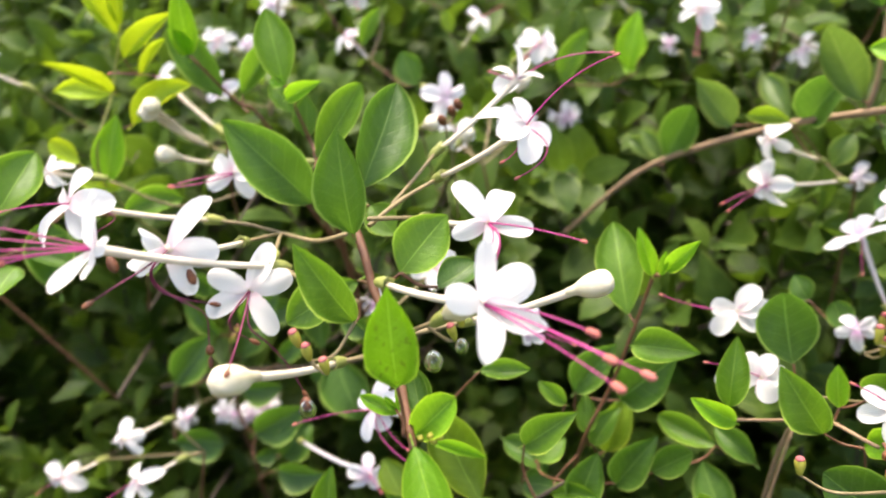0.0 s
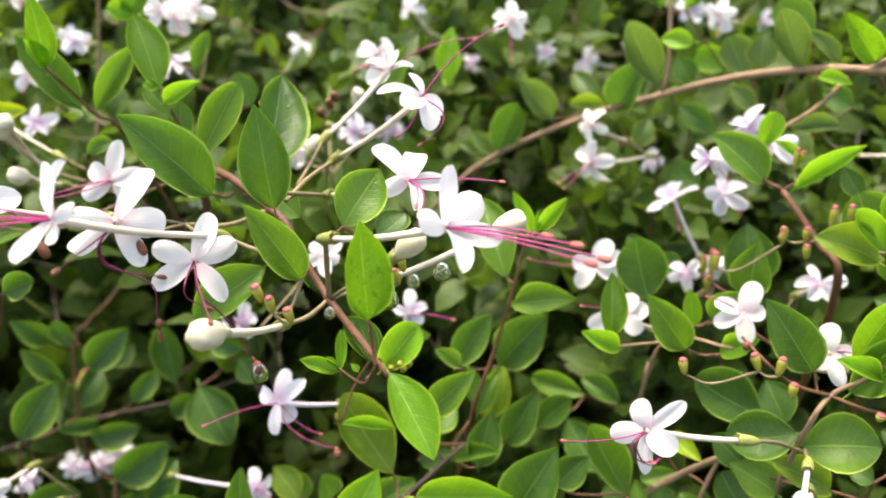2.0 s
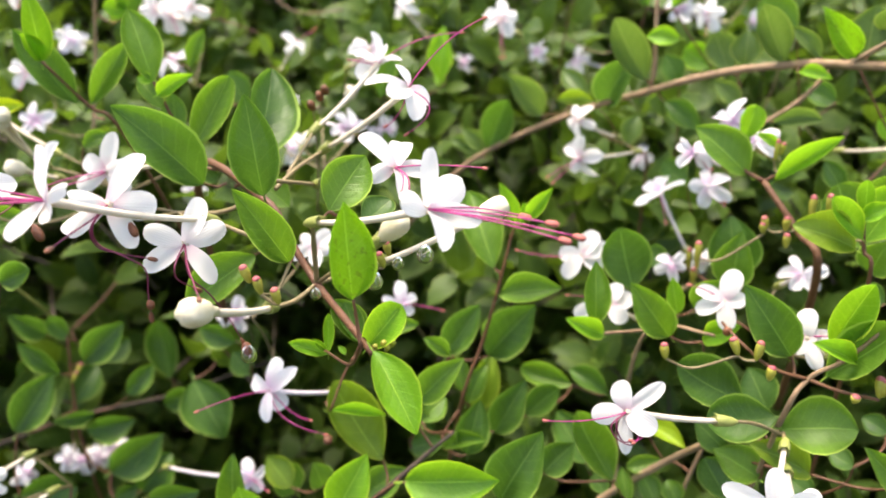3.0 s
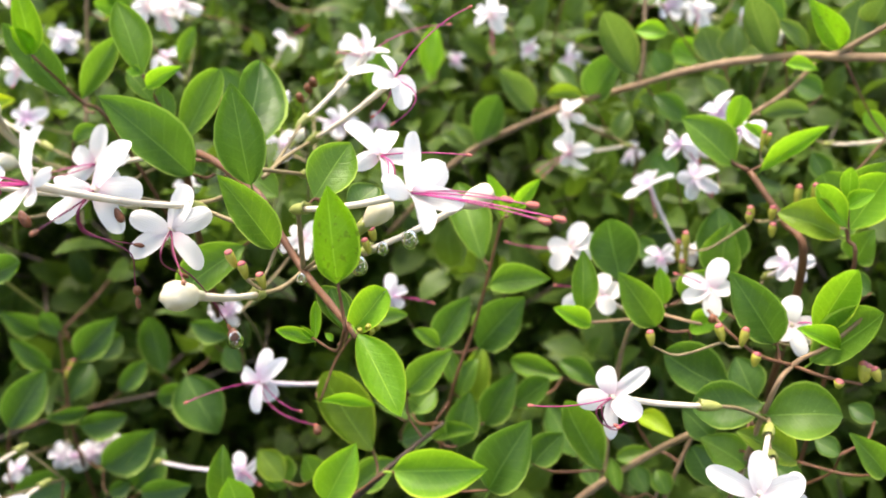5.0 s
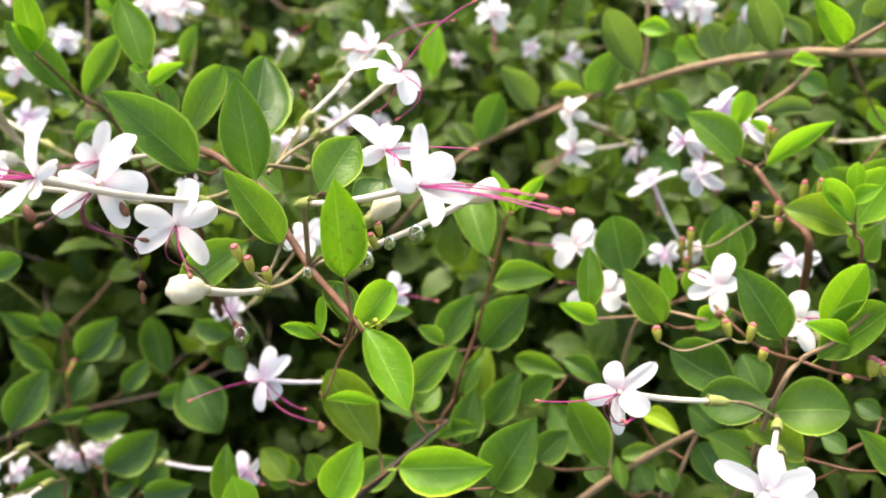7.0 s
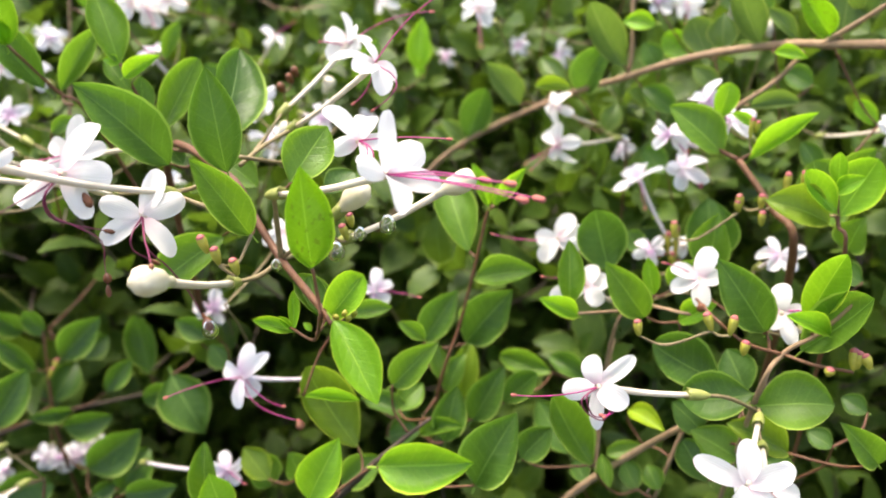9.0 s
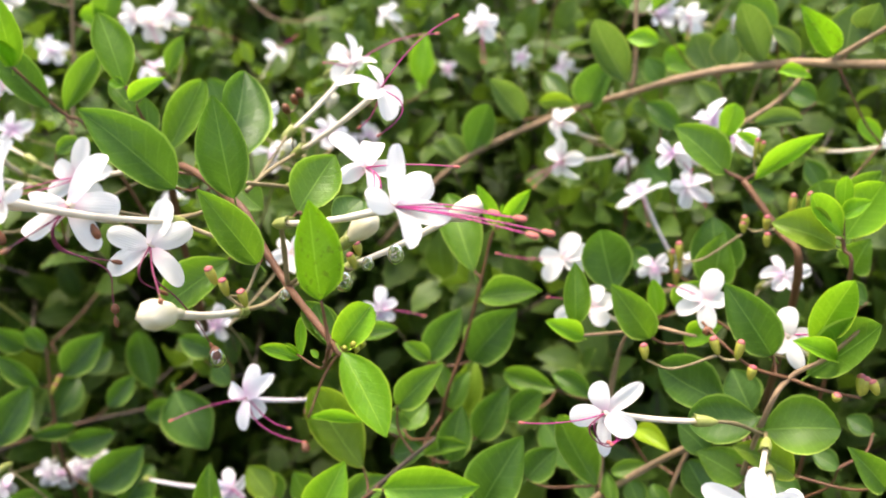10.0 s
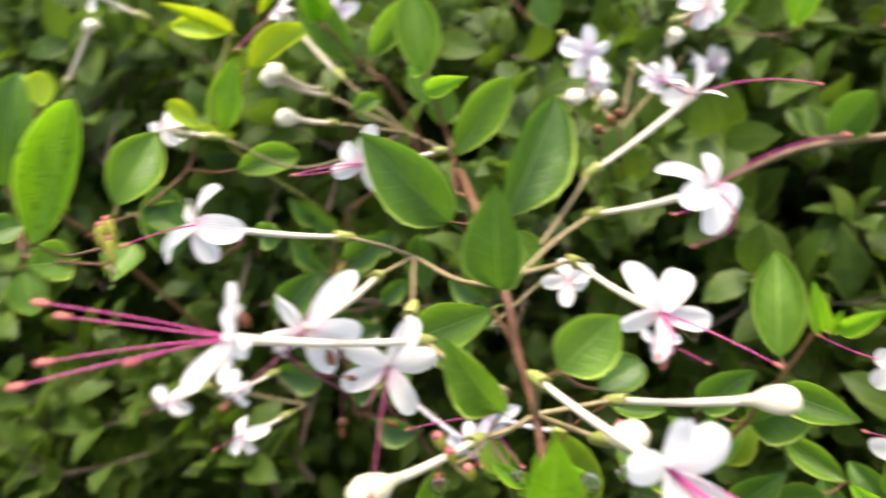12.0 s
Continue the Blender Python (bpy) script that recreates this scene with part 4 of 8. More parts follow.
stalk(edge, [(-0.2307, 0.2238, 0.9101), (-0.2303, 0.2224, 0.9078), (-0.2293, 0.2201, 0.9058)], 0.00063, 0.00044, "red", "twig")
stalk(edge, [(-0.2307, 0.2238, 0.9101), (-0.2316, 0.2295, 0.9134), (-0.2334, 0.2302, 0.9170)], 0.00063, 0.00044, "red", "twig")
stalk(edge, [(-0.2109, 0.2386, 0.8982), (-0.2012, 0.2340, 0.9020), (-0.1968, 0.2312, 0.9105)], 0.00057, 0.00040, "tan", "peduncle")
stalk(edge, [(-0.1968, 0.2312, 0.9105), (-0.1989, 0.2320, 0.9124), (-0.2009, 0.2327, 0.9156)], 0.00057, 0.00040, "tan", "peduncle")
stalk(edge, [(-0.2109, 0.2386, 0.8982), (-0.2158, 0.2404, 0.8855), (-0.2206, 0.2442, 0.8801)], 0.00063, 0.00044, "red", "twig")
stalk(edge, [(-0.2109, 0.2386, 0.8982), (-0.2123, 0.2462, 0.9046), (-0.2129, 0.2536, 0.9139)], 0.00063, 0.00044, "red", "twig")
stalk(edge, [(-0.2604, 0.2686, 0.8689), (-0.2548, 0.2785, 0.8707), (-0.2467, 0.2854, 0.8723)], 0.00063, 0.00044, "red", "twig")
stalk(edge, [(-0.2009, 0.2327, 0.9156), (-0.2062, 0.2227, 0.9193), (-0.2084, 0.2164, 0.9288)], 0.00063, 0.00044, "red", "twig")
stalk(edge, [(-0.2084, 0.2164, 0.9288), (-0.2189, 0.2225, 0.9310), (-0.2253, 0.2269, 0.9398)], 0.00063, 0.00044, "red", "twig")
stalk(edge, [(-0.2467, 0.2854, 0.8723), (-0.2349, 0.2836, 0.8564), (-0.2295, 0.2827, 0.8536)], 0.00063, 0.00044, "red", "twig")
stalk(edge, [(-0.2629, 0.2636, 0.8839), (-0.2735, 0.2704, 0.9020), (-0.2804, 0.2747, 0.9236)], 0.00063, 0.00044, "red", "twig")
stalk(edge, [(-0.2804, 0.2747, 0.9236), (-0.2715, 0.2771, 0.9228), (-0.2664, 0.2788, 0.9271)], 0.00063, 0.00044, "red", "twig")
stalk(edge, [(-0.2467, 0.2854, 0.8723), (-0.2334, 0.3086, 0.8836), (-0.2292, 0.3182, 0.9011)], 0.00063, 0.00044, "red", "twig")
stalk(edge, [(-0.2334, 0.3086, 0.8836), (-0.2374, 0.3278, 0.8666), (-0.2351, 0.3406, 0.8598)], 0.00063, 0.00044, "red", "twig")

branch = thing("woody_branch", (-0.0390, 0.5228, 0.7582), "long arching pale brown branch with small oval leaves", "branch", "sprigs of the shrub")
root_stem(branch, (-0.0390, 0.5228, 0.7582), 0.0026, 0.0012)
stalk(branch, [(-0.0390, 0.5228, 0.7582), (0.0061, 0.5008, 0.8227), (0.0417, 0.4850, 0.8534), (0.0841, 0.4707, 0.8786), (0.1140, 0.4567, 0.8936), (0.1332, 0.4385, 0.9073), (0.1549, 0.4236, 0.9177), (0.1796, 0.4000, 0.9283), (0.1938, 0.3831, 0.9329), (0.2115, 0.3577, 0.9396), (0.2382, 0.3293, 0.9441)], 0.00165, 0.00225, "bark")
stalk(branch, [(0.1146, 0.4568, 0.8933), (0.1169, 0.4589, 0.9057), (0.1165, 0.4651, 0.9268), (0.1159, 0.4777, 0.9585), (0.1143, 0.4936, 0.9920)], 0.00140, 0.00096, "bark", "side_branch")
stalk(branch, [(0.1902, 0.3868, 0.9317), (0.1973, 0.3781, 0.9419), (0.2058, 0.3656, 0.9557), (0.2174, 0.3511, 0.9736)], 0.00131, 0.00096, "bark", "side_branch")
stalk(branch, [(0.1849, 0.3914, 0.9270), (0.1722, 0.3871, 0.9140), (0.1541, 0.3845, 0.9017), (0.1453, 0.3800, 0.8960)], 0.00122, 0.00088, "bark", "side_branch")
leaf(branch, (0.1116, 0.4534, 0.9015), (0.0880, 0.4481, 0.9388), (0.17, -0.99, -0.03), 0.0192, "pale", 2)
leaf(branch, (0.0926, 0.4720, 0.8804), (0.1044, 0.4585, 0.9121), (-0.65, -0.75, -0.08), 0.0220, "dark")
leaf(branch, (0.0248, 0.4921, 0.8416), (0.0352, 0.4892, 0.8772), (-0.25, -0.97, -0.00), 0.0212, "dark", 2)
leaf(branch, (0.0577, 0.4885, 0.8665), (0.0348, 0.4844, 0.8944), (0.40, -0.90, 0.20), 0.0188, "pale")
leaf(branch, (0.0852, 0.4778, 0.8778), (0.0699, 0.5012, 0.8925), (-0.34, -0.65, 0.68), 0.0135, "pale")
leaf(branch, (0.1282, 0.4561, 0.9248), (0.1103, 0.4607, 0.9246), (-0.22, -0.82, 0.53), 0.0115, "young")
leaf(branch, (0.1719, 0.4135, 0.9247), (0.1539, 0.4120, 0.9549), (0.00, -1.00, -0.05), 0.0164, "pale", 2)
leaf(branch, (0.1921, 0.3851, 0.9370), (0.1717, 0.3839, 0.9605), (-0.00, -1.00, -0.05), 0.0132, "fresh")
leaf(branch, (0.1854, 0.4037, 0.9305), (0.1710, 0.4135, 0.9432), (-0.19, -0.87, 0.46), 0.0090, "pale")
leaf(branch, (0.1621, 0.4419, 0.9139), (0.1624, 0.4471, 0.9325), (-0.42, -0.87, 0.25), 0.0164, "pale")
leaf(branch, (0.1620, 0.4612, 0.9046), (0.1515, 0.4704, 0.9242), (-0.15, -0.92, 0.35), 0.0194, "pale")
leaf(branch, (0.2040, 0.3953, 0.9330), (0.2050, 0.4012, 0.9574), (-0.43, -0.87, 0.23), 0.0213, "pale")
leaf(branch, (0.2103, 0.3952, 0.9443), (0.2097, 0.3879, 0.9604), (-0.71, -0.63, -0.31), 0.0151, "pale")
leaf(branch, (0.1724, 0.3964, 0.9250), (0.1827, 0.3809, 0.9271), (-0.65, -0.34, 0.68), 0.0068, "young")
leaf(branch, (0.1742, 0.4178, 0.8904), (0.1967, 0.4095, 0.8951), (-0.39, -0.74, 0.55), 0.0107, "pale")
leaf(branch, (0.1233, 0.4516, 0.8891), (0.1418, 0.4366, 0.8787), (-0.29, -0.76, 0.58), 0.0141, "dark")
leaf(branch, (0.1649, 0.4439, 0.8896), (0.1504, 0.4530, 0.9009), (-0.15, -0.86, 0.49), 0.0121, "pale")
leaf(branch, (0.1134, 0.4970, 0.8436), (0.1216, 0.5021, 0.8613), (-0.20, -0.91, 0.36), 0.0144, "pale")
leaf(branch, (0.0229, 0.5052, 0.8339), (0.0071, 0.5117, 0.8484), (0.13, -0.85, 0.52), 0.0121, "pale")
leaf(branch, (0.0195, 0.5135, 0.8275), (0.0000, 0.5184, 0.8383), (0.15, -0.76, 0.63), 0.0116, "pale")
leaf(branch, (0.0823, 0.5133, 0.8703), (0.0745, 0.5197, 0.8861), (-0.08, -0.94, 0.34), 0.0077, "young")
leaf(branch, (0.2103, 0.4274, 0.8982), (0.1958, 0.4362, 0.9038), (-0.29, -0.81, 0.51), 0.0144, "dark")
leaf(branch, (0.2109, 0.4043, 0.9362), (0.2147, 0.3906, 0.9363), (-0.73, -0.19, 0.66), 0.0113, "pale")
leaf(branch, (0.2253, 0.3812, 0.8923), (0.2155, 0.3906, 0.9022), (-0.25, -0.81, 0.53), 0.0096, "young")
leaf(branch, (0.1946, 0.3659, 0.8747), (0.1862, 0.3756, 0.8865), (-0.38, -0.83, 0.41), 0.0109, "dark")
stalk(branch, [(0.0916, 0.4672, 0.8823), (0.0920, 0.4707, 0.8802), (0.0926, 0.4720, 0.8804)], 0.00063, 0.00044, "red", "twig")
stalk(branch, [(0.1157, 0.4578, 0.8995), (0.1138, 0.4557, 0.8995), (0.1116, 0.4534, 0.9015)], 0.00063, 0.00044, "red", "twig")
stalk(branch, [(0.0841, 0.4707, 0.8786), (0.0853, 0.4747, 0.8771), (0.0852, 0.4778, 0.8778)], 0.00063, 0.00044, "red", "twig")
stalk(branch, [(0.1796, 0.4000, 0.9283), (0.1838, 0.4022, 0.9285), (0.1854, 0.4037, 0.9305)], 0.00063, 0.00044, "red", "twig")
stalk(branch, [(0.1765, 0.4029, 0.9270), (0.1734, 0.4005, 0.9251), (0.1724, 0.3964, 0.9250)], 0.00063, 0.00044, "red", "twig")
stalk(branch, [(0.1188, 0.4522, 0.8971), (0.1205, 0.4532, 0.8923), (0.1233, 0.4516, 0.8891)], 0.00063, 0.00044, "red", "twig")
stalk(branch, [(0.0576, 0.4797, 0.8628), (0.0586, 0.4857, 0.8633), (0.0577, 0.4885, 0.8665)], 0.00063, 0.00044, "red", "twig")
stalk(branch, [(0.0194, 0.4949, 0.8342), (0.0227, 0.5013, 0.8322), (0.0229, 0.5052, 0.8339)], 0.00063, 0.00044, "red", "twig")
stalk(branch, [(0.0229, 0.5052, 0.8339), (0.0223, 0.5106, 0.8285), (0.0195, 0.5135, 0.8275)], 0.00063, 0.00044, "red", "twig")
stalk(branch, [(0.1166, 0.4635, 0.9216), (0.1256, 0.4595, 0.9226), (0.1282, 0.4561, 0.9248)], 0.00063, 0.00044, "red", "twig")
stalk(branch, [(0.1920, 0.3852, 0.9323), (0.1991, 0.3918, 0.9294), (0.2040, 0.3953, 0.9330)], 0.00063, 0.00044, "red", "twig")
stalk(branch, [(0.2040, 0.3953, 0.9330), (0.2077, 0.4032, 0.9341), (0.2109, 0.4043, 0.9362)], 0.00063, 0.00044, "red", "twig")
stalk(branch, [(0.2109, 0.4043, 0.9362), (0.2106, 0.4004, 0.9386), (0.2103, 0.3952, 0.9443)], 0.00063, 0.00044, "red", "twig")
stalk(branch, [(0.1495, 0.4273, 0.9151), (0.1570, 0.4366, 0.9103), (0.1621, 0.4419, 0.9139)], 0.00063, 0.00044, "red", "twig")
stalk(branch, [(0.1621, 0.4419, 0.9139), (0.1634, 0.4537, 0.9043), (0.1620, 0.4612, 0.9046)], 0.00063, 0.00044, "red", "twig")
stalk(branch, [(0.1634, 0.4537, 0.9043), (0.1662, 0.4479, 0.8928), (0.1649, 0.4439, 0.8896)], 0.00063, 0.00044, "red", "twig")
stalk(branch, [(0.1649, 0.4439, 0.8896), (0.1668, 0.4315, 0.8875), (0.1742, 0.4178, 0.8904)], 0.00063, 0.00044, "red", "twig")
stalk(branch, [(0.0577, 0.4885, 0.8665), (0.0741, 0.5043, 0.8631), (0.0823, 0.5133, 0.8703)], 0.00063, 0.00044, "red", "twig")
stalk(branch, [(0.1742, 0.4178, 0.8904), (0.1991, 0.4242, 0.8913), (0.2103, 0.4274, 0.8982)], 0.00063, 0.00044, "red", "twig")
stalk(branch, [(0.0823, 0.5133, 0.8703), (0.0993, 0.5054, 0.8478), (0.1134, 0.4970, 0.8436)], 0.00063, 0.00044, "red", "twig")
stalk(branch, [(0.1991, 0.3918, 0.9294), (0.2171, 0.3863, 0.9017), (0.2253, 0.3812, 0.8923)], 0.00063, 0.00044, "red", "twig")
stalk(branch, [(0.2253, 0.3812, 0.8923), (0.2088, 0.3724, 0.8764), (0.1946, 0.3659, 0.8747)], 0.00063, 0.00044, "red", "twig")

fork = thing("flowering_sprig", (0.1705, 0.3649, 0.7546), "forked sprig with bright leaves, white and lilac flowers", "flowering sprig", "sprigs of the shrub")
root_stem(fork, (0.1905, 0.3649, 0.7346), 0.0026, 0.0012)
stalk(fork, [(0.1905, 0.3649, 0.7346), (0.1594, 0.3033, 0.8638), (0.1521, 0.3160, 0.8793), (0.1405, 0.3349, 0.8946)], 0.00190, 0.00135, "red")
stalk(fork, [(0.1405, 0.3349, 0.8946), (0.1324, 0.3399, 0.8985), (0.1308, 0.3503, 0.9080)], 0.00110, 0.00070, "red")
stalk(fork, [(0.1405, 0.3349, 0.8946), (0.1459, 0.3342, 0.8983)], 0.00065, 0.00050, "red")
leaf(fork, (0.1343, 0.3383, 0.8965), (0.1101, 0.3489, 0.9149), (0.08, -0.82, 0.57), 0.0192, "mid", 0)
leaf(fork, (0.1338, 0.3498, 0.9094), (0.1362, 0.3493, 0.9256), (-0.30, -0.95, 0.02), 0.0105, "young", 4)
leaf(fork, (0.1449, 0.3334, 0.8956), (0.1657, 0.3229, 0.9214), (-0.72, -0.62, 0.32), 0.0090, "young", 5)
leaf(fork, (0.1386, 0.3488, 0.9117), (0.1495, 0.3423, 0.9069), (-0.21, -0.78, 0.59), 0.0049, "young")
flower(fork, (0.1393, 0.3813, 0.8803), (0.1208, 0.3753, 0.8913), (-0.55, -0.70, 0.46), 0.0110, 66, 0, [((0.1273, 0.3654, 0.8865), (0.0040, 0.0000, -0.0060))], pale=True)
flower(fork, (0.1428, 0.3736, 0.8666), (0.1272, 0.3667, 0.8768), (-0.53, -0.70, 0.48), 0.0110, 36, 0, [((0.1334, 0.3565, 0.8725), (0.0040, 0.0000, -0.0060))], pale=True)
flower(fork, (0.1491, 0.3827, 0.8921), (0.1353, 0.3768, 0.9075), (-0.49, -0.70, 0.53), 0.0110, 69, 0, [], pale=True)
flower(fork, (0.1618, 0.3755, 0.8875), (0.1473, 0.3695, 0.9002), (-0.53, -0.69, 0.50), 0.0110, 43, 0, [], pale=True)
fruit(fork, (0.1446, 0.3373, 0.9038), (0.1450, 0.3385, 0.9128), 0.0036)
fruit(fork, (0.1467, 0.3375, 0.9064), (0.1472, 0.3372, 0.9120), 0.0036)
stalk(fork, [(0.1338, 0.3498, 0.9094), (0.1361, 0.3499, 0.9107), (0.1386, 0.3488, 0.9117)], 0.00063, 0.00044, "red", "twig")
stalk(fork, [(0.1459, 0.3342, 0.8983), (0.1451, 0.3364, 0.9002), (0.1446, 0.3373, 0.9038)], 0.00057, 0.00040, "tan", "peduncle")
stalk(fork, [(0.1361, 0.3499, 0.9107), (0.1464, 0.3733, 0.8940), (0.1491, 0.3827, 0.8921)], 0.00057, 0.00040, "tan", "peduncle")
stalk(fork, [(0.1491, 0.3827, 0.8921), (0.1583, 0.3801, 0.8869), (0.1618, 0.3755, 0.8875)], 0.00057, 0.00040, "tan", "peduncle")
stalk(fork, [(0.1491, 0.3827, 0.8921), (0.1451, 0.3835, 0.8829), (0.1393, 0.3813, 0.8803)], 0.00057, 0.00040, "tan", "peduncle")
stalk(fork, [(0.1393, 0.3813, 0.8803), (0.1433, 0.3786, 0.8697), (0.1428, 0.3736, 0.8666)], 0.00057, 0.00040, "tan", "peduncle")

right = thing("leafy_shoot", (0.1915, 0.3151, 0.7006), "leafy shoot with bright yellow-green leaves and small fruits", "leafy shoot", "sprigs of the shrub")
root_stem(right, (0.1915, 0.3151, 0.7006), 0.0026, 0.0012)
stalk(right, [(0.1915, 0.3151, 0.7006), (0.1671, 0.2765, 0.8695), (0.1622, 0.2795, 0.8914), (0.1598, 0.2830, 0.9071)], 0.00101, 0.00065, "red")
leaf(right, (0.1594, 0.2806, 0.8906), (0.1352, 0.2856, 0.8995), (0.10, -0.74, 0.67), 0.0165, "olive", 3)
leaf(right, (0.1607, 0.2792, 0.8962), (0.1450, 0.2817, 0.9134), (0.25, -0.90, 0.35), 0.0100, "young")
leaf(right, (0.1602, 0.2824, 0.9065), (0.1582, 0.2838, 0.9200), (-0.48, -0.88, 0.02), 0.0069, "young")
leaf(right, (0.1595, 0.2813, 0.9035), (0.1662, 0.2760, 0.9133), (-0.83, -0.45, 0.33), 0.0073, "young")
leaf(right, (0.1649, 0.2846, 0.8918), (0.1743, 0.2853, 0.9166), (-0.60, -0.76, 0.25), 0.0187, "young")
leaf(right, (0.1814, 0.3100, 0.8739), (0.1701, 0.3279, 0.8966), (-0.19, -0.81, 0.55), 0.0253, "mid")
leaf(right, (0.1827, 0.3043, 0.8656), (0.1845, 0.3003, 0.8831), (-0.79, -0.61, -0.06), 0.0153, "mid")
leaf(right, (0.1792, 0.3103, 0.8960), (0.1827, 0.3038, 0.9130), (-0.84, -0.53, -0.03), 0.0111, "mid")
fruit(right, (0.1528, 0.3086, 0.8893), (0.1532, 0.3108, 0.8990), 0.0048)
fruit(right, (0.1591, 0.3070, 0.8924), (0.1591, 0.3087, 0.9008), 0.0048)
fruit(right, (0.1356, 0.3118, 0.8802), (0.1348, 0.3125, 0.8854), 0.0048)
fruit(right, (0.1438, 0.3095, 0.8829), (0.1438, 0.3104, 0.8892), 0.0048)
fruit(right, (0.1441, 0.3059, 0.8765), (0.1439, 0.3070, 0.8828), 0.0048)
fruit(right, (0.1366, 0.3126, 0.8826), (0.1352, 0.3135, 0.8877), 0.0048)
fruit(right, (0.1100, 0.3139, 0.8662), (0.1098, 0.3158, 0.8737), 0.0048)
stalk(right, [(0.1619, 0.2800, 0.8934), (0.1634, 0.2831, 0.8913), (0.1649, 0.2846, 0.8918)], 0.00063, 0.00044, "red", "twig")
stalk(right, [(0.1649, 0.2846, 0.8918), (0.1615, 0.2989, 0.8872), (0.1591, 0.3070, 0.8924)], 0.00057, 0.00040, "tan", "peduncle")
stalk(right, [(0.1591, 0.3070, 0.8924), (0.1553, 0.3082, 0.8890), (0.1528, 0.3086, 0.8893)], 0.00057, 0.00040, "tan", "peduncle")
stalk(right, [(0.1528, 0.3086, 0.8893), (0.1474, 0.3096, 0.8831), (0.1438, 0.3095, 0.8829)], 0.00057, 0.00040, "tan", "peduncle")
stalk(right, [(0.1438, 0.3095, 0.8829), (0.1440, 0.3076, 0.8775), (0.1441, 0.3059, 0.8765)], 0.00057, 0.00040, "tan", "peduncle")
stalk(right, [(0.1438, 0.3095, 0.8829), (0.1398, 0.3117, 0.8811), (0.1366, 0.3126, 0.8826)], 0.00057, 0.00040, "tan", "peduncle")
stalk(right, [(0.1591, 0.3070, 0.8924), (0.1706, 0.3114, 0.8903), (0.1792, 0.3103, 0.8960)], 0.00063, 0.00044, "red", "twig")
stalk(right, [(0.1706, 0.3114, 0.8903), (0.1782, 0.3102, 0.8770), (0.1814, 0.3100, 0.8739)], 0.00063, 0.00044, "red", "twig")
stalk(right, [(0.1814, 0.3100, 0.8739), (0.1820, 0.3076, 0.8668), (0.1827, 0.3043, 0.8656)], 0.00063, 0.00044, "red", "twig")
stalk(right, [(0.1356, 0.3118, 0.8802), (0.1203, 0.3140, 0.8660), (0.1100, 0.3139, 0.8662)], 0.00057, 0.00040, "tan", "peduncle")

lowright = thing("flowering_sprig", (0.1467, 0.2978, 0.6916), "flowering sprig with broad leaves, white flowers and pink-tipped fruits", "flowering sprig", "sprigs of the shrub")
root_stem(lowright, (0.1467, 0.2978, 0.6916), 0.0026, 0.0012)
stalk(lowright, [(0.1467, 0.2978, 0.6916), (0.1266, 0.2396, 0.8365), (0.1330, 0.2402, 0.8580), (0.1425, 0.2369, 0.8697), (0.1512, 0.2318, 0.8894)], 0.00112, 0.00070, "bark")
stalk(lowright, [(0.1330, 0.2402, 0.8580), (0.1196, 0.2429, 0.8612), (0.1106, 0.2506, 0.8660), (0.1051, 0.2615, 0.8688)], 0.00072, 0.00058, "red")
stalk(lowright, [(0.1330, 0.2402, 0.8580), (0.1402, 0.2308, 0.8603), (0.1491, 0.2213, 0.8644)], 0.00072, 0.00058, "red")
stalk(lowright, [(0.0560, 0.3080, 0.6900), (0.0775, 0.2997, 0.7292), (0.0988, 0.2931, 0.7577), (0.1161, 0.2806, 0.7861), (0.1280, 0.2480, 0.8280)], 0.00200, 0.00130, "bark", "side_twig")
leaf(lowright, (0.1302, 0.2506, 0.8608), (0.1096, 0.2592, 0.8875), (-0.05, -0.96, 0.27), 0.0174, "dark", 0)
leaf(lowright, (0.1303, 0.2554, 0.8581), (0.1226, 0.2707, 0.8746), (-0.26, -0.77, 0.59), 0.0097, "mid")
leaf(lowright, (0.1410, 0.2446, 0.8697), (0.1451, 0.2377, 0.9028), (-0.57, -0.81, -0.10), 0.0134, "young", 2)
leaf(lowright, (0.1387, 0.2388, 0.8604), (0.1521, 0.2262, 0.8920), (-0.90, -0.37, 0.23), 0.0176, "mid", 2)
leaf(lowright, (0.1456, 0.2350, 0.8697), (0.1295, 0.2367, 0.8779), (0.24, -0.73, 0.64), 0.0074, "young", 3)
leaf(lowright, (0.1271, 0.2384, 0.8354), (0.1514, 0.2299, 0.8421), (-0.39, -0.55, 0.74), 0.0226, "mid", 3)
leaf(lowright, (0.1237, 0.2661, 0.8246), (0.0932, 0.2710, 0.8405), (0.22, -0.73, 0.65), 0.0213, "dark")
leaf(lowright, (0.1259, 0.2416, 0.8383), (0.0977, 0.2396, 0.8372), (0.01, -0.57, 0.82), 0.0191, "dark", 2)
leaf(lowright, (0.1199, 0.2652, 0.7980), (0.1067, 0.2727, 0.8078), (0.06, -0.76, 0.65), 0.0146, "dark")
leaf(lowright, (0.1430, 0.2824, 0.8055), (0.1357, 0.2966, 0.8185), (-0.25, -0.72, 0.64), 0.0173, "dark")
leaf(lowright, (0.1318, 0.2538, 0.7922), (0.1136, 0.2633, 0.8006), (-0.01, -0.67, 0.74), 0.0169, "mid")
leaf(lowright, (0.1466, 0.2436, 0.8055), (0.1217, 0.2474, 0.8186), (0.25, -0.69, 0.68), 0.0149, "olive")
leaf(lowright, (0.1213, 0.2539, 0.7800), (0.1124, 0.2682, 0.7901), (-0.20, -0.65, 0.73), 0.0147, "dark")
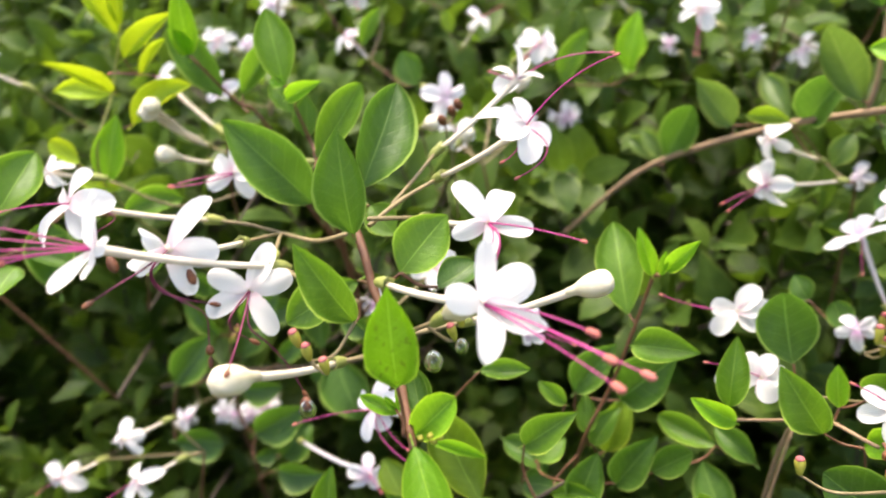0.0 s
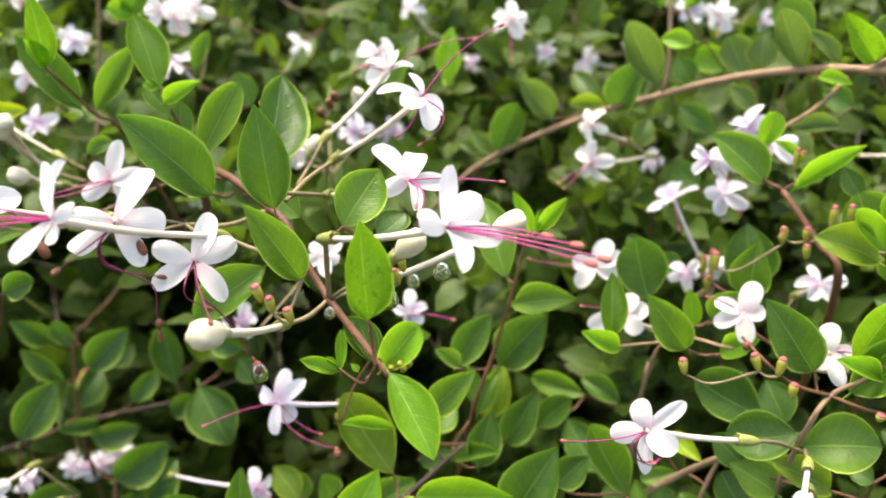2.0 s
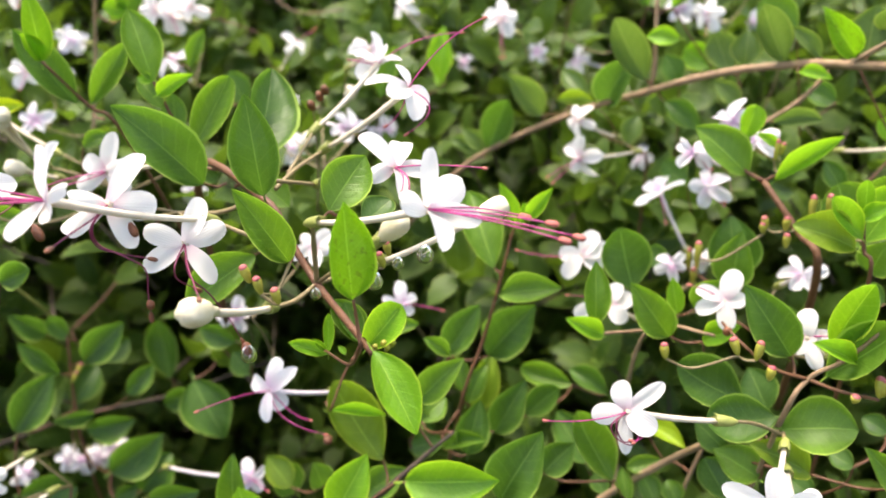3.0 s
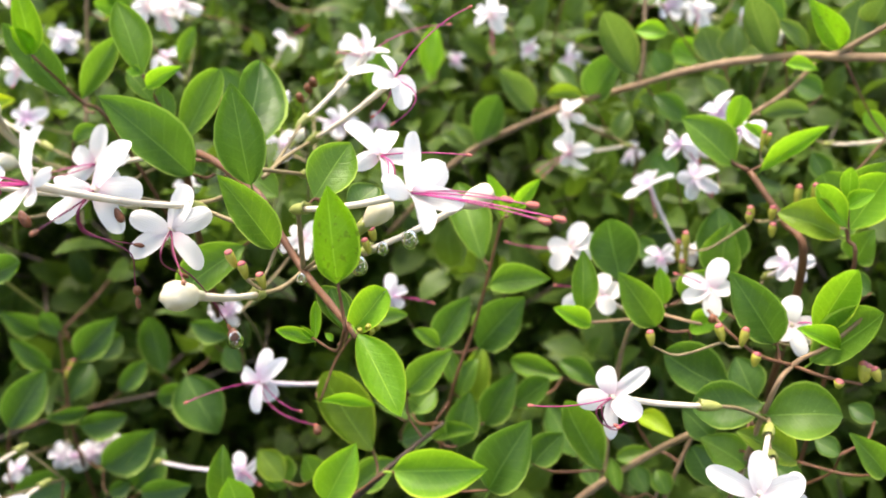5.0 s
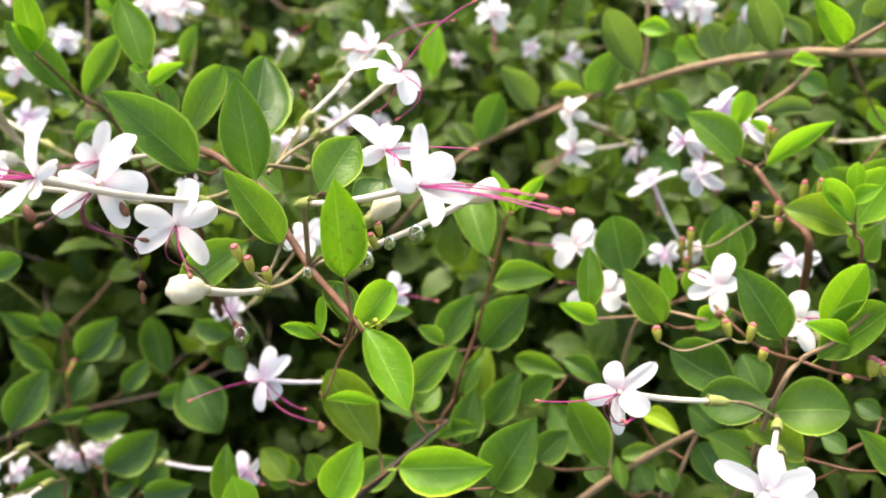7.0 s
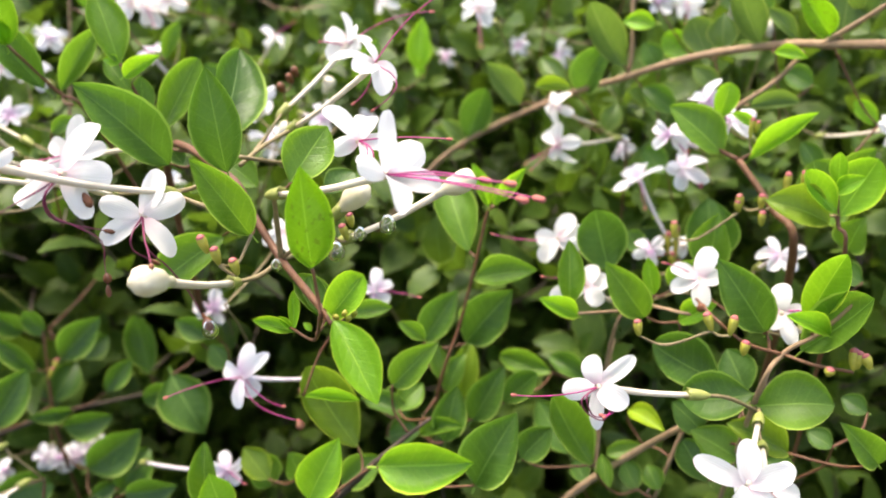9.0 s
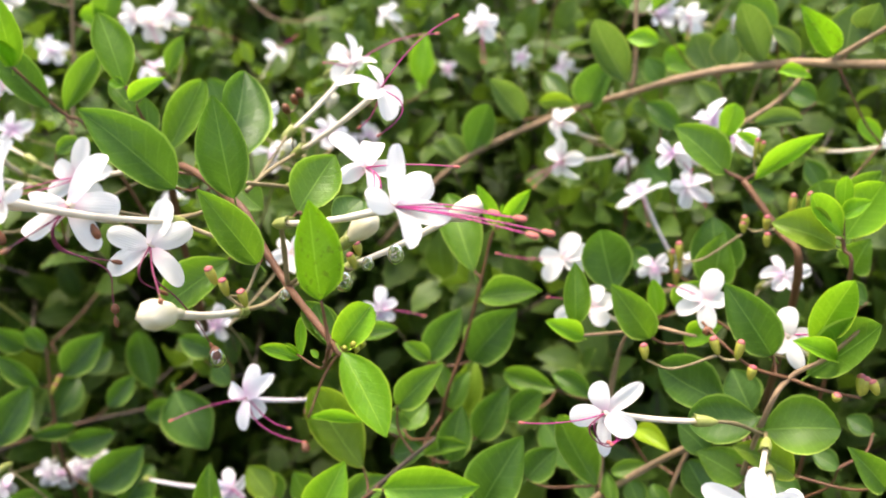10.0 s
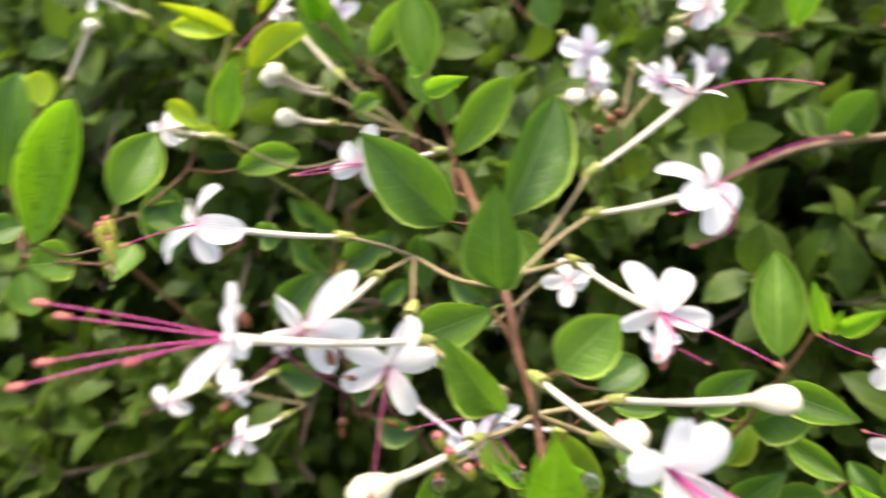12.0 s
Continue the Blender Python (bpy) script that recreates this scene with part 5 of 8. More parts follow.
leaf(lowright, (0.1709, 0.2243, 0.8182), (0.1553, 0.2284, 0.8350), (0.13, -0.93, 0.34), 0.0122, "mid")
leaf(lowright, (0.1084, 0.2855, 0.8412), (0.1203, 0.2779, 0.8553), (-0.79, -0.42, 0.44), 0.0110, "young")
leaf(lowright, (0.1114, 0.3103, 0.8417), (0.1198, 0.3064, 0.8599), (-0.67, -0.72, 0.16), 0.0130, "mid")
leaf(lowright, (0.0955, 0.2899, 0.8408), (0.0760, 0.2938, 0.8658), (0.08, -0.97, 0.21), 0.0156, "mid", 0)
leaf(lowright, (0.1001, 0.2986, 0.8465), (0.0967, 0.3040, 0.8626), (-0.16, -0.95, 0.28), 0.0080, "young")
leaf(lowright, (0.1542, 0.2981, 0.8324), (0.1488, 0.3097, 0.8452), (-0.29, -0.77, 0.57), 0.0131, "dark")
leaf(lowright, (0.1970, 0.3094, 0.8454), (0.1862, 0.3179, 0.8482), (-0.30, -0.62, 0.73), 0.0120, "dark")
flower(lowright, (0.0941, 0.2135, 0.8614), (0.0594, 0.2155, 0.8639), (-0.42, -0.76, 0.50), 0.0120, -22, 5, [((0.0303, 0.2049, 0.8691), (0.0000, 0.0000, -0.0020)), ((0.0604, 0.2039, 0.8603), (0.0030, 0.0000, -0.0030)), ((0.0595, 0.2046, 0.8607), (0.0050, 0.0000, -0.0040))], petals=[((0.0588, 0.2213, 0.8721), 0.0086), ((0.0711, 0.2164, 0.8751), 0.0058), ((0.0491, 0.2183, 0.8595), 0.0078), ((0.0685, 0.2088, 0.8613), 0.0084), ((0.0592, 0.2078, 0.8520), 0.0052)], wilted=[[(0.0540, 0.2103, 0.8629), (0.0553, 0.2088, 0.8583), (0.0609, 0.2082, 0.8552), (0.0644, 0.2098, 0.8579)], [(0.0551, 0.2091, 0.8648), (0.0574, 0.2075, 0.8580), (0.0622, 0.2082, 0.8573), (0.0630, 0.2098, 0.8599)]])
stalk(lowright, [(0.1257, 0.2330, 0.8367), (0.1060, 0.2177, 0.8565), (0.0941, 0.2135, 0.8614)], 0.00076, 0.00059, "tan", "peduncle")
flower(lowright, (0.1166, 0.2139, 0.8503), (0.1013, 0.1812, 0.8527), (-0.25, -0.82, 0.52), 0.0120, 0, 5, [], petals=[((0.0867, 0.1883, 0.8569), 0.0072), ((0.1014, 0.1884, 0.8642), 0.0076), ((0.1140, 0.1810, 0.8585), 0.0078), ((0.0959, 0.1760, 0.8419), 0.0072), ((0.1090, 0.1745, 0.8459), 0.0072)])
stalk(lowright, [(0.1258, 0.2337, 0.8375), (0.1166, 0.2139, 0.8503)], 0.00076, 0.00059, "tan", "peduncle")
flower(lowright, (0.1221, 0.2178, 0.8343), (0.1123, 0.1874, 0.8444), (-0.33, -0.82, 0.47), 0.0110, 20, 0, [])
flower(lowright, (0.1262, 0.3142, 0.8371), (0.1121, 0.2807, 0.8662), (-0.32, -0.77, 0.56), 0.0106, 30, 5, [((0.0980, 0.2845, 0.8712), (0.0000, 0.0000, 0.0010))], petals=[((0.1168, 0.2865, 0.8768), 0.0090), ((0.1023, 0.2861, 0.8680), 0.0064), ((0.1018, 0.2810, 0.8607), 0.0070), ((0.1129, 0.2735, 0.8568), 0.0076), ((0.1195, 0.2789, 0.8679), 0.0070)])
flower(lowright, (0.1532, 0.2687, 0.8470), (0.1353, 0.2534, 0.8679), (-0.44, -0.69, 0.58), 0.0101, 0, 5, [((0.1450, 0.2446, 0.8729), (0.0000, 0.0000, 0.0010)), ((0.1424, 0.2459, 0.8725), (0.0000, 0.0000, 0.0010))], petals=[((0.1367, 0.2595, 0.8762), 0.0082), ((0.1304, 0.2585, 0.8703), 0.0066), ((0.1304, 0.2522, 0.8627), 0.0080), ((0.1427, 0.2505, 0.8700), 0.0060), ((0.1381, 0.2445, 0.8594), 0.0060)])
flower(lowright, (0.1636, 0.3451, 0.8315), (0.1680, 0.3330, 0.8462), (-0.09, -0.75, 0.66), 0.0106, 0, 5, [], True)
flower(lowright, (0.0950, 0.3363, 0.8170), (0.0738, 0.3148, 0.8413), (-0.30, -0.76, 0.58), 0.0110, -10, 5, [((0.0522, 0.3074, 0.8508), (0.0000, 0.0000, 0.0010))], petals=[((0.0831, 0.3140, 0.8450), 0.0085), ((0.0779, 0.3190, 0.8489), 0.0085), ((0.0795, 0.3083, 0.8357), 0.0085), ((0.0580, 0.3158, 0.8344), 0.0090), ((0.0680, 0.3212, 0.8466), 0.0070)])
fruit(lowright, (0.1069, 0.2451, 0.8653), (0.1049, 0.2478, 0.8714), 0.0050)
fruit(lowright, (0.1128, 0.2423, 0.8651), (0.1142, 0.2443, 0.8722), 0.0050)
fruit(lowright, (0.1166, 0.2367, 0.8603), (0.1174, 0.2378, 0.8657), 0.0050)
fruit(lowright, (0.1491, 0.2216, 0.8649), (0.1491, 0.2244, 0.8719), 0.0050)
fruit(lowright, (0.1419, 0.2234, 0.8613), (0.1420, 0.2232, 0.8646), 0.0050)
fruit(lowright, (0.1538, 0.2200, 0.8667), (0.1516, 0.2222, 0.8712), 0.0050)
fruit(lowright, (0.0818, 0.2503, 0.8595), (0.0810, 0.2523, 0.8653), 0.0050)
fruit(lowright, (0.1499, 0.2216, 0.8654), (0.1505, 0.2233, 0.8716), 0.0050)
withered(lowright, (0.1062, 0.2599, 0.8673), (0.1069, 0.2567, 0.8668), 0.0040)
stalk(lowright, [(0.1151, 0.2467, 0.8636), (0.1135, 0.2442, 0.8634), (0.1128, 0.2423, 0.8651)], 0.00057, 0.00040, "tan", "peduncle")
stalk(lowright, [(0.1128, 0.2423, 0.8651), (0.1095, 0.2441, 0.8639), (0.1069, 0.2451, 0.8653)], 0.00057, 0.00040, "tan", "peduncle")
stalk(lowright, [(0.1196, 0.2429, 0.8612), (0.1177, 0.2394, 0.8592), (0.1166, 0.2367, 0.8603)], 0.00057, 0.00040, "tan", "peduncle")
stalk(lowright, [(0.1413, 0.2373, 0.8683), (0.1410, 0.2424, 0.8675), (0.1410, 0.2446, 0.8697)], 0.00063, 0.00044, "red", "twig")
stalk(lowright, [(0.1316, 0.2541, 0.8002), (0.1327, 0.2539, 0.7944), (0.1318, 0.2538, 0.7922)], 0.00063, 0.00044, "red", "twig")
stalk(lowright, [(0.1280, 0.2412, 0.8592), (0.1302, 0.2472, 0.8584), (0.1302, 0.2506, 0.8608)], 0.00063, 0.00044, "red", "twig")
stalk(lowright, [(0.1302, 0.2506, 0.8608), (0.1305, 0.2533, 0.8582), (0.1303, 0.2554, 0.8581)], 0.00063, 0.00044, "red", "twig")
stalk(lowright, [(0.1212, 0.2238, 0.8439), (0.1223, 0.2225, 0.8368), (0.1221, 0.2178, 0.8343)], 0.00057, 0.00040, "tan", "peduncle")
stalk(lowright, [(0.1341, 0.2614, 0.7821), (0.1274, 0.2563, 0.7787), (0.1213, 0.2539, 0.7800)], 0.00063, 0.00044, "red", "twig")
stalk(lowright, [(0.1316, 0.2541, 0.8002), (0.1264, 0.2608, 0.7965), (0.1199, 0.2652, 0.7980)], 0.00063, 0.00044, "red", "twig")
stalk(lowright, [(0.1316, 0.2541, 0.8002), (0.1431, 0.2487, 0.8008), (0.1466, 0.2436, 0.8055)], 0.00063, 0.00044, "red", "twig")
stalk(lowright, [(0.1291, 0.2469, 0.8183), (0.1286, 0.2593, 0.8193), (0.1237, 0.2661, 0.8246)], 0.00063, 0.00044, "red", "twig")
stalk(lowright, [(0.1069, 0.2451, 0.8653), (0.0923, 0.2487, 0.8564), (0.0818, 0.2503, 0.8595)], 0.00057, 0.00040, "tan", "peduncle")
stalk(lowright, [(0.1264, 0.2608, 0.7965), (0.1378, 0.2729, 0.7974), (0.1430, 0.2824, 0.8055)], 0.00063, 0.00044, "red", "twig")
stalk(lowright, [(0.1303, 0.2554, 0.8581), (0.1463, 0.2672, 0.8468), (0.1532, 0.2687, 0.8470)], 0.00057, 0.00040, "tan", "peduncle")
stalk(lowright, [(0.1237, 0.2661, 0.8246), (0.1121, 0.2813, 0.8297), (0.1084, 0.2855, 0.8412)], 0.00063, 0.00044, "red", "twig")
stalk(lowright, [(0.1084, 0.2855, 0.8412), (0.1019, 0.2888, 0.8385), (0.0955, 0.2899, 0.8408)], 0.00063, 0.00044, "red", "twig")
stalk(lowright, [(0.0955, 0.2899, 0.8408), (0.0986, 0.2954, 0.8419), (0.1001, 0.2986, 0.8465)], 0.00063, 0.00044, "red", "twig")
stalk(lowright, [(0.1001, 0.2986, 0.8465), (0.1059, 0.3073, 0.8402), (0.1114, 0.3103, 0.8417)], 0.00063, 0.00044, "red", "twig")
stalk(lowright, [(0.1114, 0.3103, 0.8417), (0.1211, 0.3153, 0.8363), (0.1262, 0.3142, 0.8371)], 0.00057, 0.00040, "tan", "peduncle")
stalk(lowright, [(0.1262, 0.3142, 0.8371), (0.1442, 0.3042, 0.8293), (0.1542, 0.2981, 0.8324)], 0.00063, 0.00044, "red", "twig")
stalk(lowright, [(0.1466, 0.2436, 0.8055), (0.1638, 0.2336, 0.8080), (0.1709, 0.2243, 0.8182)], 0.00063, 0.00044, "red", "twig")
stalk(lowright, [(0.1163, 0.3128, 0.8390), (0.1057, 0.3318, 0.8208), (0.0950, 0.3363, 0.8170)], 0.00057, 0.00040, "tan", "peduncle")
stalk(lowright, [(0.1442, 0.3042, 0.8293), (0.1549, 0.3342, 0.8246), (0.1636, 0.3451, 0.8315)], 0.00057, 0.00040, "tan", "peduncle")
stalk(lowright, [(0.1542, 0.2981, 0.8324), (0.1830, 0.3055, 0.8363), (0.1970, 0.3094, 0.8454)], 0.00063, 0.00044, "red", "twig")

twig = thing("leafy_shoot", (0.0918, 0.3536, 0.6985), "leafy twig with a curled bright leaf and white flowers", "leafy shoot", "sprigs of the shrub")
root_stem(twig, (0.1445, 0.4008, 0.7884), 0.0026, 0.0012)
leaf(twig, (0.1440, 0.3534, 0.8309), (0.1400, 0.3608, 0.8625), (-0.20, -0.96, 0.20), 0.0257, "dark")
leaf(twig, (0.1362, 0.3359, 0.8378), (0.1379, 0.3392, 0.8656), (-0.49, -0.86, 0.13), 0.0195, "mid")
leaf(twig, (0.1163, 0.3807, 0.8194), (0.1085, 0.3887, 0.8292), (0.03, -0.76, 0.65), 0.0126, "dark")
leaf(twig, (0.0986, 0.3902, 0.8272), (0.0905, 0.3967, 0.8355), (-0.11, -0.83, 0.55), 0.0114, "dark")
flower(twig, (0.0819, 0.3874, 0.8158), (0.0635, 0.3442, 0.8500), (-0.22, -0.81, 0.55), 0.0110, 15, 0, [((0.0321, 0.3458, 0.8516), (0.0000, 0.0000, -0.0020))], petals=[((0.0706, 0.3489, 0.8597), 0.0095), ((0.0758, 0.3441, 0.8548), 0.0080), ((0.0730, 0.3391, 0.8463), 0.0075), ((0.0557, 0.3397, 0.8401), 0.0085), ((0.0536, 0.3466, 0.8496), 0.0085)])
flower(twig, (0.1401, 0.4150, 0.8089), (0.1207, 0.4258, 0.8446), (-0.46, 0.26, 0.85), 0.0120, 0, -4, [((0.1225, 0.4099, 0.8323), (0.0000, 0.0000, 0.0000))], True, petals=[((0.1045, 0.4136, 0.8423), 0.0085), ((0.1146, 0.4355, 0.8443), 0.0085), ((0.1352, 0.4311, 0.8486), 0.0085), ((0.1273, 0.4446, 0.8441), 0.0085), ((0.1138, 0.4121, 0.8477), 0.0085)])
stalk(twig, [(0.1445, 0.4008, 0.7884), (0.1401, 0.4142, 0.8074)], 0.00085, 0.00068, "tan", "peduncle")
flower(twig, (0.1243, 0.3829, 0.8075), (0.1177, 0.3729, 0.8274), (-0.28, -0.69, 0.66), 0.0086, 20, 0, [], True)
flower(twig, (0.1462, 0.4092, 0.8026), (0.1424, 0.3947, 0.8170), (-0.24, -0.77, 0.59), 0.0086, 20, 0, [])
fruit(twig, (0.1325, 0.3754, 0.8195), (0.1322, 0.3794, 0.8365), 0.0048)
fruit(twig, (0.1289, 0.3779, 0.8216), (0.1283, 0.3790, 0.8333), 0.0048)
fruit(twig, (0.1308, 0.3726, 0.8141), (0.1302, 0.3731, 0.8245), 0.0048)
stalk(twig, [(0.1417, 0.4092, 0.8003), (0.1445, 0.4101, 0.8008), (0.1462, 0.4092, 0.8026)], 0.00057, 0.00040, "tan", "peduncle")
stalk(twig, [(0.1428, 0.4058, 0.7955), (0.1329, 0.3959, 0.7972), (0.1243, 0.3829, 0.8075)], 0.00057, 0.00040, "tan", "peduncle")
stalk(twig, [(0.1243, 0.3829, 0.8075), (0.1283, 0.3776, 0.8085), (0.1308, 0.3726, 0.8141)], 0.00057, 0.00040, "tan", "peduncle")
stalk(twig, [(0.1308, 0.3726, 0.8141), (0.1318, 0.3745, 0.8160), (0.1325, 0.3754, 0.8195)], 0.00057, 0.00040, "tan", "peduncle")
stalk(twig, [(0.1289, 0.3779, 0.8216), (0.1224, 0.3794, 0.8181), (0.1163, 0.3807, 0.8194)], 0.00063, 0.00044, "red", "twig")
stalk(twig, [(0.1163, 0.3807, 0.8194), (0.1076, 0.3862, 0.8206), (0.0986, 0.3902, 0.8272)], 0.00063, 0.00044, "red", "twig")
stalk(twig, [(0.0986, 0.3902, 0.8272), (0.0895, 0.3921, 0.8171), (0.0819, 0.3874, 0.8158)], 0.00057, 0.00040, "tan", "peduncle")
stalk(twig, [(0.1325, 0.3754, 0.8195), (0.1399, 0.3631, 0.8207), (0.1440, 0.3534, 0.8309)], 0.00063, 0.00044, "red", "twig")
stalk(twig, [(0.1440, 0.3534, 0.8309), (0.1391, 0.3439, 0.8307), (0.1362, 0.3359, 0.8378)], 0.00063, 0.00044, "red", "twig")

midflower = thing("flowering_sprig", (0.1308, 0.4917, 0.7433), "small cluster of white and lilac flowers on pale stalks", "flowering sprig", "sprigs of the shrub")
root_stem(midflower, (0.1308, 0.4917, 0.7433), 0.0026, 0.0012)
stalk(midflower, [(0.1308, 0.4917, 0.7433), (0.1230, 0.4709, 0.8401), (0.1172, 0.4658, 0.8507)], 0.00079, 0.00058, "red")
flower(midflower, (0.1133, 0.4577, 0.8557), (0.0762, 0.4395, 0.8595), (-0.63, -0.73, 0.26), 0.0120, 0, -5, [((0.0589, 0.4265, 0.8493), (0.0000, 0.0000, 0.0010)), ((0.0557, 0.4282, 0.8521), (0.0000, 0.0000, 0.0010))])
flower(midflower, (0.1036, 0.4723, 0.8586), (0.0743, 0.4527, 0.8778), (-0.47, -0.76, 0.45), 0.0110, 20, -5, [])
leaf(midflower, (0.0811, 0.4438, 0.8919), (0.0609, 0.4471, 0.8923), (-0.12, -0.80, 0.59), 0.0088, "olive")
stalk(midflower, [(0.1172, 0.4658, 0.8507), (0.1162, 0.4623, 0.8529), (0.1133, 0.4577, 0.8557)], 0.00057, 0.00040, "tan", "peduncle")
stalk(midflower, [(0.1167, 0.4641, 0.8518), (0.1107, 0.4713, 0.8535), (0.1036, 0.4723, 0.8586)], 0.00057, 0.00040, "tan", "peduncle")
stalk(midflower, [(0.1036, 0.4723, 0.8586), (0.0940, 0.4578, 0.8752), (0.0811, 0.4438, 0.8919)], 0.00063, 0.00044, "red", "twig")

stemM = thing("leafy_shoot", (-0.0042, 0.3506, 0.6487), "slender reddish stem with opposite leaves and a bright tip", "leafy shoot", "sprigs of the shrub")
root_stem(stemM, (-0.0042, 0.3506, 0.6487), 0.0026, 0.0012)
stalk(stemM, [(-0.0074, 0.3510, 0.6506), (0.0046, 0.3172, 0.7748), (0.0154, 0.3222, 0.8134), (0.0224, 0.3247, 0.8444), (0.0275, 0.3278, 0.8700), (0.0302, 0.3257, 0.8770)], 0.00101, 0.00065, "red")
leaf(stemM, (0.0203, 0.3293, 0.8516), (0.0077, 0.3581, 0.8781), (-0.03, -0.68, 0.73), 0.0196, "mid", 0)
leaf(stemM, (0.0280, 0.3213, 0.8792), (0.0209, 0.3228, 0.8990), (0.23, -0.96, 0.15), 0.0068, "young")
leaf(stemM, (0.0331, 0.3219, 0.8812), (0.0435, 0.3201, 0.8981), (-0.42, -0.89, 0.17), 0.0071, "young")
leaf(stemM, (0.0309, 0.3211, 0.8793), (0.0319, 0.3231, 0.8900), (-0.01, -0.98, 0.19), 0.0038, "young")
leaf(stemM, (0.0233, 0.3223, 0.8407), (0.0496, 0.3096, 0.8535), (-0.56, -0.54, 0.62), 0.0142, "mid", 0)
leaf(stemM, (0.0199, 0.3416, 0.7896), (0.0422, 0.3393, 0.8238), (-0.48, -0.84, 0.26), 0.0241, "dark")
leaf(stemM, (-0.0020, 0.3420, 0.7893), (0.0147, 0.3493, 0.8172), (-0.31, -0.86, 0.41), 0.0169, "dark")
leaf(stemM, (0.0225, 0.3166, 0.7599), (0.0386, 0.3252, 0.7870), (-0.24, -0.88, 0.42), 0.0174, "dark")
leaf(stemM, (0.0382, 0.3213, 0.7667), (0.0547, 0.3217, 0.7856), (-0.50, -0.74, 0.46), 0.0144, "dark")
leaf(stemM, (0.0660, 0.3443, 0.7679), (0.0379, 0.3525, 0.7728), (-0.06, -0.66, 0.75), 0.0132, "mid")
leaf(stemM, (0.0838, 0.3389, 0.7661), (0.0646, 0.3501, 0.7747), (-0.03, -0.64, 0.77), 0.0121, "dark")
leaf(stemM, (0.0147, 0.3465, 0.7478), (0.0229, 0.3580, 0.7784), (-0.05, -0.93, 0.37), 0.0160, "olive")
leaf(stemM, (0.0091, 0.3341, 0.7638), (0.0193, 0.3465, 0.7795), (-0.24, -0.68, 0.69), 0.0127, "mid")
leaf(stemM, (0.0084, 0.2947, 0.7651), (0.0138, 0.3050, 0.7916), (-0.10, -0.92, 0.38), 0.0166, "dark")
leaf(stemM, (-0.0037, 0.2973, 0.7677), (0.0164, 0.2922, 0.7774), (-0.48, -0.46, 0.75), 0.0090, "mid")
leaf(stemM, (0.0059, 0.3303, 0.7748), (0.0030, 0.3426, 0.7901), (0.15, -0.76, 0.63), 0.0102, "mid")
stalk(stemM, [(0.0302, 0.3257, 0.8770), (0.0305, 0.3231, 0.8773), (0.0309, 0.3211, 0.8793)], 0.00063, 0.00044, "red", "twig")
stalk(stemM, [(0.0236, 0.3255, 0.8508), (0.0218, 0.3276, 0.8504), (0.0203, 0.3293, 0.8516)], 0.00063, 0.00044, "red", "twig")
stalk(stemM, [(0.0046, 0.3172, 0.7748), (0.0057, 0.3247, 0.7724), (0.0059, 0.3303, 0.7748)], 0.00063, 0.00044, "red", "twig")
stalk(stemM, [(0.0059, 0.3303, 0.7748), (0.0070, 0.3324, 0.7662), (0.0091, 0.3341, 0.7638)], 0.00063, 0.00044, "red", "twig")
stalk(stemM, [(0.0031, 0.3214, 0.7592), (0.0133, 0.3191, 0.7558), (0.0225, 0.3166, 0.7599)], 0.00063, 0.00044, "red", "twig")
stalk(stemM, [(0.0225, 0.3166, 0.7599), (0.0302, 0.3205, 0.7608), (0.0382, 0.3213, 0.7667)], 0.00063, 0.00044, "red", "twig")
stalk(stemM, [(0.0059, 0.3303, 0.7748), (-0.0003, 0.3380, 0.7796), (-0.0020, 0.3420, 0.7893)], 0.00063, 0.00044, "red", "twig")
stalk(stemM, [(0.0091, 0.3341, 0.7638), (0.0117, 0.3419, 0.7500), (0.0147, 0.3465, 0.7478)], 0.00063, 0.00044, "red", "twig")
stalk(stemM, [(-0.0020, 0.3420, 0.7893), (0.0093, 0.3434, 0.7853), (0.0199, 0.3416, 0.7896)], 0.00063, 0.00044, "red", "twig")
stalk(stemM, [(0.0046, 0.3172, 0.7748), (-0.0034, 0.3075, 0.7676), (-0.0037, 0.2973, 0.7677)], 0.00063, 0.00044, "red", "twig")
stalk(stemM, [(-0.0037, 0.2973, 0.7677), (0.0032, 0.2959, 0.7636), (0.0084, 0.2947, 0.7651)], 0.00063, 0.00044, "red", "twig")
stalk(stemM, [(0.0382, 0.3213, 0.7667), (0.0587, 0.3364, 0.7643), (0.0660, 0.3443, 0.7679)], 0.00063, 0.00044, "red", "twig")
stalk(stemM, [(0.0660, 0.3443, 0.7679), (0.0789, 0.3410, 0.7645), (0.0838, 0.3389, 0.7661)], 0.00063, 0.00044, "red", "twig")

lowcentre = thing("leafy_shoot", (-0.0262, 0.3301, 0.6475), "low leafy shoot with broad glossy leaves on a grey twig", "leafy shoot", "sprigs of the shrub")
root_stem(lowcentre, (-0.0652, 0.3213, 0.6814), 0.0026, 0.0012)
stalk(lowcentre, [(-0.0652, 0.3213, 0.6814), (-0.0316, 0.2638, 0.7714), (-0.0232, 0.2585, 0.7863), (-0.0112, 0.2733, 0.7863), (0.0016, 0.2950, 0.7799)], 0.00160, 0.00084, "old")
leaf(lowcentre, (-0.0311, 0.2744, 0.7817), (-0.0541, 0.2880, 0.8160), (0.41, -0.72, 0.56), 0.0225, "olive", 2)
leaf(lowcentre, (-0.0538, 0.2776, 0.8083), (-0.0292, 0.2786, 0.8052), (0.13, -0.53, 0.84), 0.0054, "young")
leaf(lowcentre, (-0.0479, 0.2394, 0.7854), (-0.0352, 0.2473, 0.8120), (-0.17, -0.92, 0.36), 0.0178, "young", 0)
